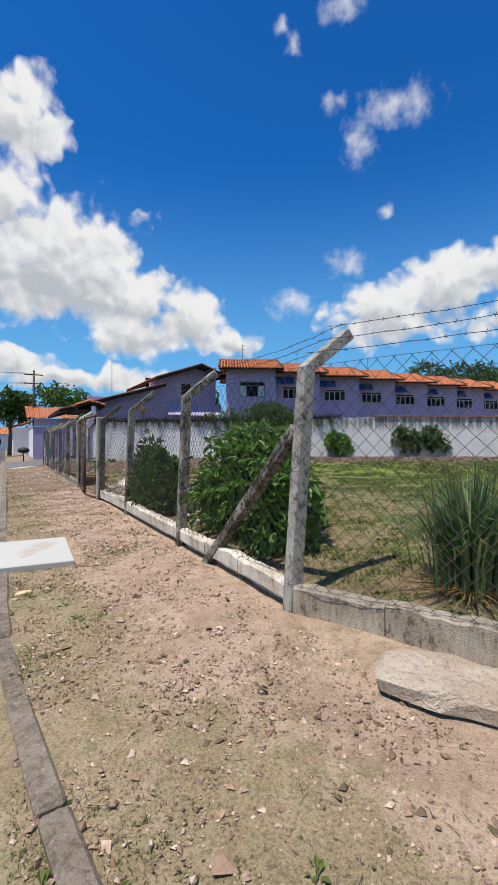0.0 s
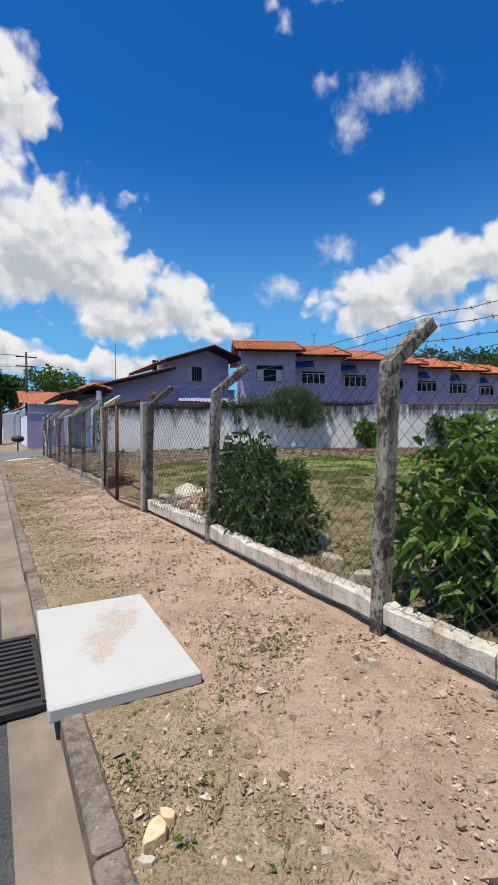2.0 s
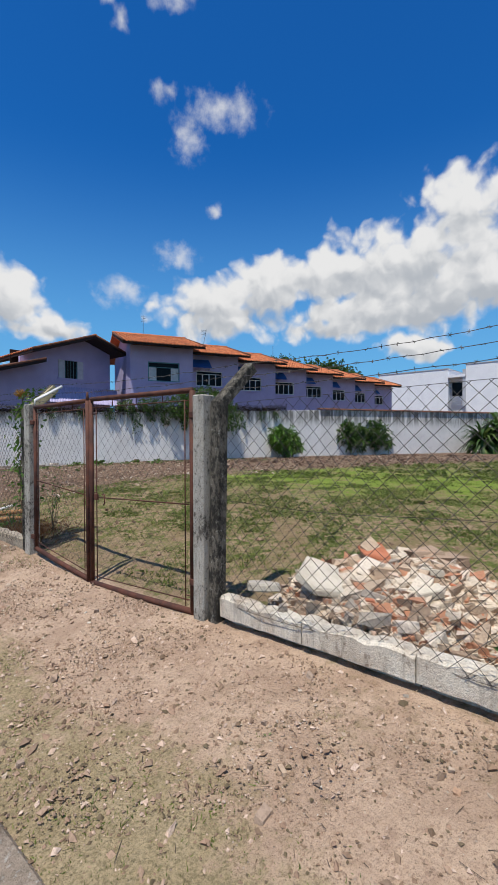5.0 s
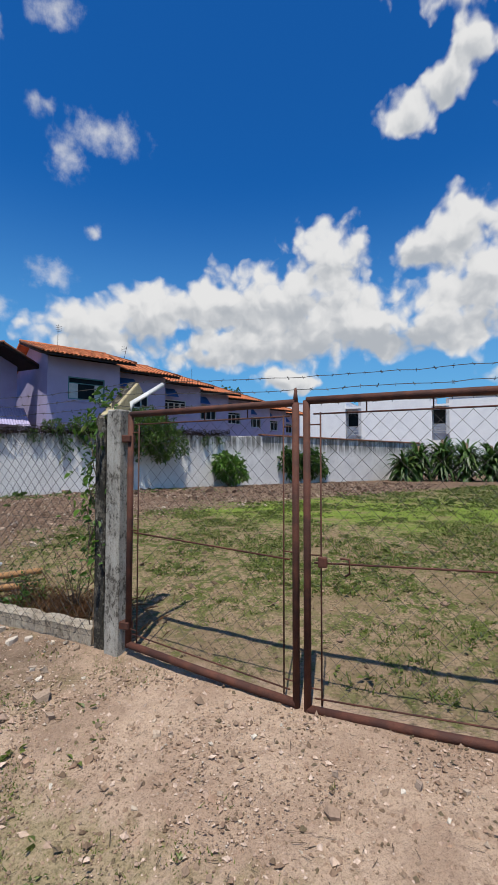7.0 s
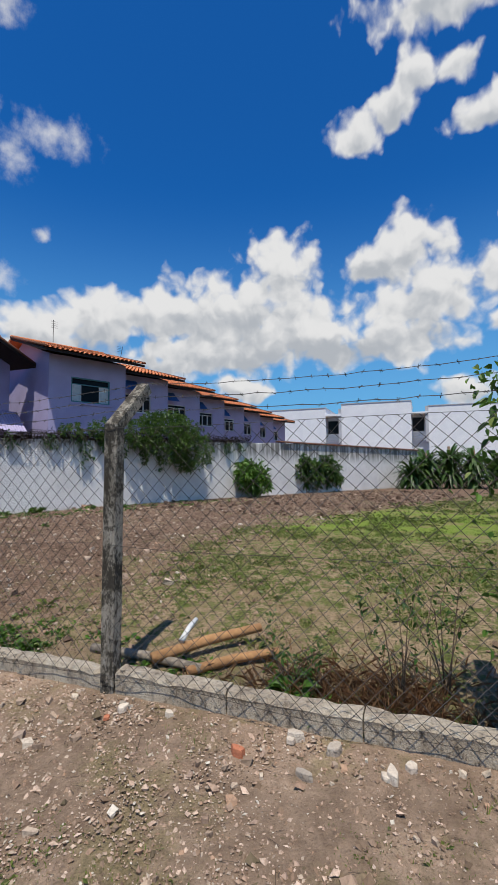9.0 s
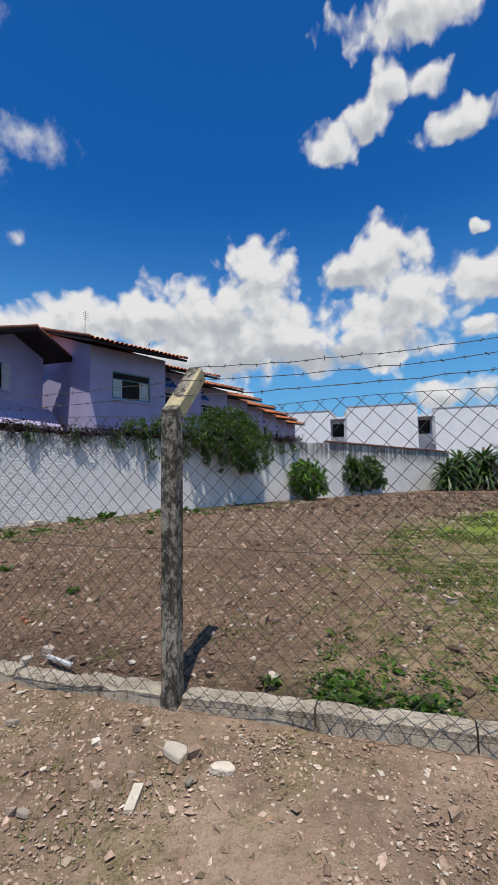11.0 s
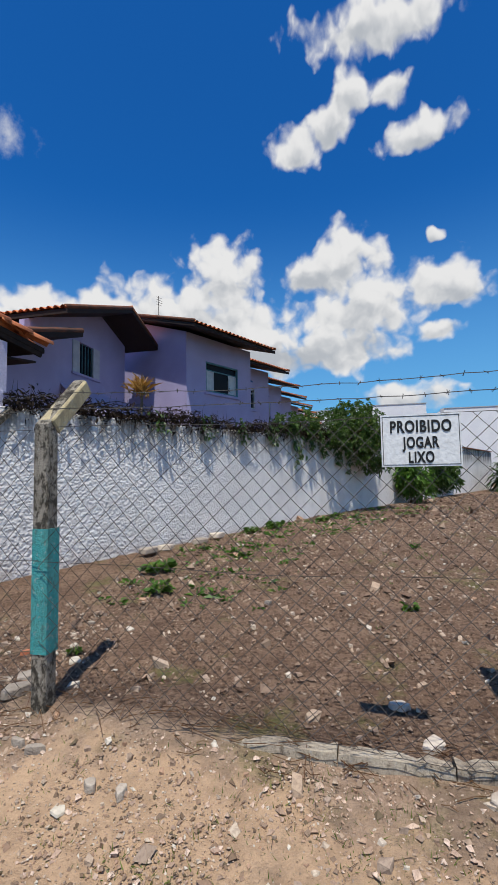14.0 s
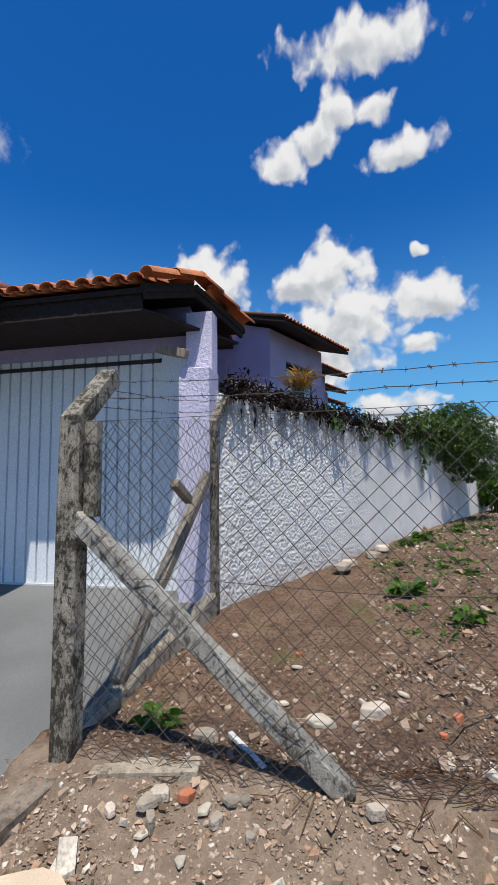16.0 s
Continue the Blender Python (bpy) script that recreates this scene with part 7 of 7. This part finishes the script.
    chunk("concrete_lump", "grey broken concrete lump behind the footing", 0.4, 3.2, (0.3, 0.2), "beamold", 63, turn=2.6, flat=0.3)
    # flat slabs stacked at the wall's foot
    for q, (x, y) in enumerate(((5.2, 25.15), (4.7, 25.25), (5.9, 24.75), (6.4, 24.55))):
        chunk("stone_slab", "flat grey slab lying at the foot of the wall", x, y, (0.55, 0.34), "stone", 70 + q, turn=-0.4 + 0.1 * q, flat=0.16, lift=0.03 + 0.04 * (q % 2))
    # broken kerb at the drive
    bm = beam_between((-0.66, 26.84, -0.06), (-0.10, 26.72, 0.0), 0.15, 0.12)
    ob = part("broken_kerb", bm, M["kerb"], None)
    tagged(ob, "broken length of brown kerb at the driveway edge", "kerb piece")
    # litter
    for q, (x, y, a, mat) in enumerate(((-1.87, 1.96, 0.16, "litterpaper"), (-1.80, 2.02, 0.10, "litterpaper"), (-1.93, 1.88, 0.08, "plaster"))):
        chunk("crumpled_litter", "crumpled cream and yellow paper litter", x, y, (a, a * 0.7), mat, 80 + q, flat=0.4, category="litter", group="litter by the kerb")
    # timber by the second post
    for a, b, r, lab, mat in (((0.32, 14.62, 0.10), (1.02, 13.95, 0.20), 0.045, "stripped tan log lying behind the fence", "logtan"), ((0.30, 14.3, 0.05), (0.75, 13.7, 0.12), 0.04, "stripped tan log lying behind the fence", "logtan"), ((0.45, 15.3, 0.05), (0.35, 14.2, 0.07), 0.04, "weathered grey log lying behind the fence", "timber"), ((0.5, 14.45, 0.2), (0.85, 14.5, 0.26), 0.025, "pale stick on the logs", "sash")):
        v, f = tube_data([a, Vector(a).lerp(Vector(b), 0.5) + Vector((0.02, 0.01, 0.01)), b], r, 9, taper=0.85)
        ob = raw("log", v, f, M[mat], smooth=True)
        tagged(ob, lab, "log", "logs behind the fence")
    k2 = random.Random(33)
    for q in range(34):
        x, y = (k2.uniform(3.2, 5.5), k2.uniform(16.6, 18.6)) if q < 18 else (k2.uniform(0.3, 6), k2.uniform(18, 25))
        a, ln = k2.uniform(0, 3.14), k2.uniform(0.2, 0.8)
        z = gz(x, y) + 0.02
        d = Vector((math.cos(a), math.sin(a), 0)) * ln / 2
        c = Vector((x, y, z + 0.02))
        v, f = tube_data([c - d, c + Vector((0.02, 0.03, 0.03)), c + d + Vector((0, 0, 0.02))], 0.007, 5, taper=0.5)
        ob = raw("dead_branch", v, f, M["bark"])
        tagged(ob, "thin dead branch lying on the soil", "branch", "dead branches")
    # plank shard and painted pieces
    ob = part("wood_shard", beam_between((0.24, 18.66, 0.07), (0.17, 18.38, 0.06), 0.032, 0.02), M["sash"], None)
    tagged(ob, "white painted wood shard lying behind the footing", "wood shard")
    ob = part("wood_shard", beam_between((0.05, 24.72, 0.08), (0.35, 24.25, 0.06), 0.09, 0.05), M["timber"], None)
    tagged(ob, "rotten wood plank piece by the footing", "wood shard")


def crust_material():
    k = Nodes("cracked pale mortar")
    crack, cell = k.voronoi(16.0, "DISTANCE_TO_EDGE"), k.noise(30.0, 5, 0.7)
    c = k.mix(k.step(k.noise(5.0, 5), 0.35, 0.65), (0.66, 0.54, 0.42), (0.54, 0.42, 0.31))
    c = k.mix(k.step(crack, 0.0, 0.02, 0.25, 0), c, (0.26, 0.18, 0.13))
    c = k.mix(k.step(cell, 0.5, 0.7, 0, 0.6), c, (0.24, 0.165, 0.115))
    return k.done(c, 0.95, k.m("ADD", k.m("MULTIPLY", k.step(crack, 0.0, 0.12), 0.15), k.m("MULTIPLY", cell, 1.6)), 1.0, 0.03)


M["crust"] = crust_material()
M["litterpaper"] = plain("cream and yellow paper", (0.66, 0.52, 0.34), (0.60, 0.40, 0.16), 30, 90)
M["logtan"] = plain("tan stripped wood", (0.42, 0.23, 0.10), (0.33, 0.17, 0.075), 6, 50, streak=(4, 4, 4))
loose_pieces()


# ---- sign ----
def sign_plate():
    s = thing("warning_sign", "white sheet sign with black stencilled words wired to the netting", "sign", at=Matrix.Translation((-0.085, 21.335, 1.745)) @ Matrix.Rotation(radians(-90), 4, "Z"))
    part("plate", boxed(-0.205, 0.205, -0.003, 0.003, -0.142, 0.142), M["signface"], s)
    for a, b, c, d in ((-0.197, 0.197, 0.130, 0.133), (-0.197, 0.197, -0.133, -0.130), (-0.197, -0.194, -0.13, 0.13), (0.194, 0.197, -0.13, 0.13)):
        part("border", boxed(a, b, -0.0045, -0.003, c, d), M["ink"], s)
    for word, z, size, sx in (("PROIBIDO", 0.045, 0.088, 0.72), ("JOGAR", -0.040, 0.082, 0.66), ("LIXO", -0.120, 0.082, 0.66)):
        cu = bpy.data.curves.new("lettering", "FONT")
        cu.body, cu.size, cu.align_x, cu.extrude, cu.offset = word, size, "CENTER", 0.001, 0.0028
        cu.space_character = 1.12
        tmp = bpy.data.objects.new("lettering", cu)
        scene.collection.objects.link(tmp)
        bpy.context.view_layer.update()
        me = bpy.data.meshes.new_from_object(tmp.evaluated_get(bpy.context.evaluated_depsgraph_get()))
        bpy.data.objects.remove(tmp)
        me.materials.clear()
        me.materials.append(M["ink"])
        ob = new("lettering", me)
        ob.parent = s
        ob.matrix_local = Matrix.Translation((0, -0.0048, z)) @ Matrix.Rotation(math.pi / 2, 4, "X") @ Matrix.Diagonal((sx, 1, 1, 1))
        tagged(ob, "black stencilled word")


sign_plate()


# ---- post paint, distance ----
def teal_band():
    bm = bmesh.new()
    y, z = POSTS[8][0], POSTS[8][1]
    box(bm, -0.0595, 0.0595, y - 0.0595, y + 0.0595, z + 0.42, z + 1.22)
    b = part("painted_band", bm, M["teal"], fence, "flaking teal paint on the post")
    bm = post_bmesh(w=0.109, h=1.9)
    for i in (4, 6, 7, 8):
        y, z, lean = POSTS[i]
        # yellowed bare arm
        a = Vector((0.015, y, z + 1.90))
        part("arm_face", beam_between(a, a + Vector((0.385, 0, 0.347)), 0.1175), M["posttan"], fence, "yellowed bare concrete arm")
    bm.free()


teal_band()


def far_things():
    # white flat-roofed houses past the wall
    w = thing("white_house", "white flat-roofed modern house beyond the wall", "house", at=(55, 0, 0))
    for y0, y1, z, x in ((24.0, 33.0, 9.6, 0), (13.7, 22.0, 9.95, 0), (4.0, 11.8, 9.2, 0)):
        part("block", boxed(x, x + 8, y0, y1, 0, z), M["white"], w)
        part("coping", boxed(x - 0.06, x + 8, y0 - 0.05, y1 + 0.05, z, z + 0.08), M["shutter"], w)
    for y0, y1, z in ((22.0, 24.0, 8.5), (11.8, 13.7, 8.3)):
        part("recess", boxed(1.2, 8, y0, y1, 0, z), M["white"], w)
        part("slab", boxed(-0.2, 1.3, y0, y1, z, z + 0.25), M["white"], w)
        part("fin", boxed(-0.1, 0.1, y0 - 0.0, y0 + 0.35, 5.0, z + 0.9), M["shutter"], w)
        part("pane", boxed(1.14, 1.19, y0 + 0.5, y1 - 0.1, 6.3, 8.0), M["glass"], w)
        for q in range(6):
            part("rail", boxed(-0.05, 0.0, y0 + 0.3, y1, 5.2 + q * 0.2, 5.24 + q * 0.2), M["sash"], w)
    h = thing("tiled_house", "small house with orange tile roof beyond the wall", "house", at=(62, 2, 0))
    part("wall", boxed(0, 8, -6, 3, 0, 7.6), M["white"], h)
    tiled_slope("roof_tiles", (-0.6, 3.4, 7.6), (0, -1, 0), (4, 0, 1.4), 10.4, 4.8, h)
    # trees behind the terrace
    rng = np.random.default_rng(90)
    def tree(x, y, h, w, seed, mat="leafdark", leaf=0.55, n=420, label="dark green leafy tree rising behind the roofs"):
        t = thing("tree", label, "tree", at=(x, y, 0))
        r = np.random.default_rng(seed)
        tube("trunk", [(0, 0, -0.2), (0.1, 0, h * 0.3), (0.05, 0.1, h * 0.6)], 0.16 + h * 0.012, M["bark"], t, 8, taper=0.5)
        k = random.Random(seed)
        lobes = [(k.uniform(-0.5, 0.5) * w, k.uniform(-0.5, 0.5) * w, h * k.uniform(0.6, 0.9), w * k.uniform(0.3, 0.5), w * k.uniform(0.3, 0.5), h * k.uniform(0.10, 0.18)) for _ in range(7)]
        base, axis, c = crown(lobes, n, 6, leaf, r)
        ln = leaf * r.uniform(0.6, 1.2, len(base))
        leaf_mesh("crown", base, axis, ln, ln * 0.5, M[mat], t, r)
        stems("limb", (0.05, 0.1, h * 0.4), [Vector(p) for p in c[::max(1, len(c) // 12)]], 0.06, t, k, M["bark"], 0.05)
    tree(78, 60, 19.0, 10, 1, leaf=0.6, n=1800)
    tree(92, 60, 18.0, 8, 2, leaf=0.6, n=1300)
    tree(14.6, 37, 6.6, 2.4, 7, leaf=0.3, n=420, label="dark tree in the gap between the houses")
    tree(-1.6, 60, 7.6, 3.2, 4, leaf=0.5, n=500, label="dark street tree beside the far road")
    tree(5.4, 62, 9.0, 5.0, 5, "leafvine", 0.5, 420, "bright green tree behind the far roofs")
    tree(-8.5, 70, 7.0, 4.0, 6, leaf=0.6, n=380, label="dark street tree beside the far road")
    # neighbours up the road
    n1 = thing("neighbour_house", "lilac and white street house with orange roof", "house", at=(0, 42, 0))
    part("front_wall", panel_bmesh(0.15, 6.0, -0.3, 2.75, 0, 0.2, [(1.35, 1.9, 0.3, 1.0)]), M["lilac"], n1)
    part("coping", boxed(0.1, 6.0, -0.06, 0.26, 2.75, 2.87), M["shutter"], n1)
    part("side_wall", boxed(0.15, 0.35, 0.2, 9, -0.3, 2.6), M["white"], n1)
    part("upper_wall", boxed(0.4, 6, 3.2, 3.4, 0, 3.7), M["lilacwhite"], n1)
    tiled_slope("roof_tiles", (-0.3, 2.6, 3.7), (1, 0, 0), (0, 5, 1.4), 7.2, 5.2, n1)
    n2 = thing("neighbour_house", "white street house with dark gateway and orange roof", "house", at=(0.2, 54, 0))
    part("front_wall", boxed(0, 6, 0, 8, -0.3, 3.4), M["white"], n2)
    for q in range(3):
        part("pillar", boxed(-0.35, 0.0, q * 2.6 - 0.2, q * 2.6 + 0.2, -0.3, 3.0), M["white"], n2)
    part("gateway", boxed(-0.06, 0.0, 0.4, 2.2, -0.2, 2.4), M["soffit"], n2)
    tiled_slope("roof_tiles", (-0.6, 0, 3.4), (0, 1, 0), (3, 0, 1.2), 8.2, 3.4, n2)
    n3 = thing("neighbour_house", "pale far street house with orange roof", "house", at=(-1.0, 72, 0))
    part("front_wall", boxed(0, 7, 0, 12, -0.3, 3.6), M["white"], n3)
    tiled_slope("roof_tiles", (-0.6, 0, 3.6), (0, 1, 0), (3, 0, 1.2), 12, 3.4, n3)
    n4 = thing("neighbour_house", "pale house with orange roof closing the far road", "house", at=(-14, 125, 0))
    part("front_wall", panel_bmesh(0, 16, -0.3, 3.6, 0, 0.3, [(3, 5, 1.0, 2.4), (9, 11, 1.0, 2.4)]), M["white"], n4)
    for a in (3, 9):
        part("pane", boxed(a, a + 2, 0.15, 0.2, 1.0, 2.4), M["glass"], n4)
    tiled_slope("roof_tiles", (-0.5, -0.6, 3.6), (1, 0, 0), (0, 4, 1.5), 17, 5.0, n4, 0.5, 0.8)
    # blue canopy past the garage
    c = thing("blue_canopy", "faded blue tarpaulin canopy by the street house", "canopy")
    part("sheet", slab_between((0.9, 34.3, 2.55), (0.9, 37.6, 2.55), (3.0, 37.6, 3.3), (3.0, 34.3, 3.3), 0.04), M["awning"], c)
    for y in (34.4, 37.5):
        tube("leg", [(0.95, y, 0.0), (0.95, y, 2.55)], 0.03, M["sash"], c)
    part("back_wall", boxed(3.0, 3.2, 34.0, 42.0, -0.2, 2.6), M["lilac"], c)
    # poles and lines
    for x, y, h, arms in ((0.55, 49, 9.0, 2), (0.9, 66, 8.2, 2), (1.6, 58, 6.5, 1)):
        p = thing("utility_pole", "dark street utility pole with cross arms", "utility pole", "poles along the road", at=(x, y, -0.2))
        tube("pole", [(0, 0, -0.3), (0, 0, h)], 0.14, M["post" if h > 9.5 else "iron"], p, 10, taper=0.7)
        for q in range(arms):
            part("cross_arm", boxed(-0.9, 0.9, -0.05, 0.05, h - 0.5 - q * 0.9, h - 0.4 - q * 0.9), M["iron"], p)
    for q, (dx, z) in enumerate(((-0.8, 8.5), (0.8, 8.5), (0.0, 7.6), (-0.8, 7.4))):
        a, b = Vector((0.55 + dx, 49, z)), Vector((-14.0 + dx, 30, z - 0.2))
        pts = [a.lerp(b, t / 14) - Vector((0, 0, 0.9 * 4 * (t / 14) * (1 - t / 14))) for t in range(15)]
        v, f = tube_data(pts, 0.014, 4)
        ob = raw("power_line", v, f, M["iron"])
        tagged(ob, "black overhead power line sagging over the road", "power line", "power lines")
    # street mailbox-like planter seen up the road
    b = thing("litter_bin", "dark round street bin on a post", "bin", at=(-0.75, 37.5, -0.2))
    tube("post", [(0, 0, -0.1), (0, 0, 0.75)], 0.05, M["iron"], b)
    bm = bmesh.new()
    bmesh.ops.create_uvsphere(bm, u_segments=14, v_segments=8, radius=0.45)
    for v in bm.verts:
        v.co = Vector((v.co.x, v.co.y, 0.95 + v.co.z * 0.55))
    part("bowl", bm, M["black"], b, smooth=True)
    # far road's verge and hills
    hill = thing("far_hedge", "distant belt of dark trees along the horizon", "trees", kind="structure")
    r = np.random.default_rng(8)
    lobes = [(a, 420 + r.uniform(-20, 20), 3, 26, 12, r.uniform(5, 10)) for a in np.arange(-380, 420, 28)] + [(420 + r.uniform(-20, 20), a, 3, 12, 26, r.uniform(5, 10)) for a in np.arange(-380, 420, 28)]
    base, axis, c = crown(lobes, 1800, 5, 5.0, r)
    ln = 5.0 * r.uniform(0.6, 1.2, len(base))
    leaf_mesh("tree_belt", base, axis, ln, ln * 0.7, M["leafdark"], hill, r, oval=False)


far_things()

# sand spill at the drive's corner
bm = bmesh.new()
bmesh.ops.create_circle(bm, cap_ends=True, cap_tris=True, segments=26, radius=1.0)
ks = random.Random(2)
for v in bm.verts:
    r = v.co.length
    if r > 0.5:
        v.co *= ks.uniform(0.85, 1.05)
    v.co = Vector((-1.2 + v.co.x * 0.75, 26.50 + v.co.y * 0.42, 0))
    v.co.z = gz(v.co.x, v.co.y) + (0.05 if r < 0.5 else 0.0) + 0.03
sp = part("sand_patch", bm, M["sand"], None, smooth=True)
tagged(sp, "spill of pale fine sand beside the driveway", "sand", kind="structure")
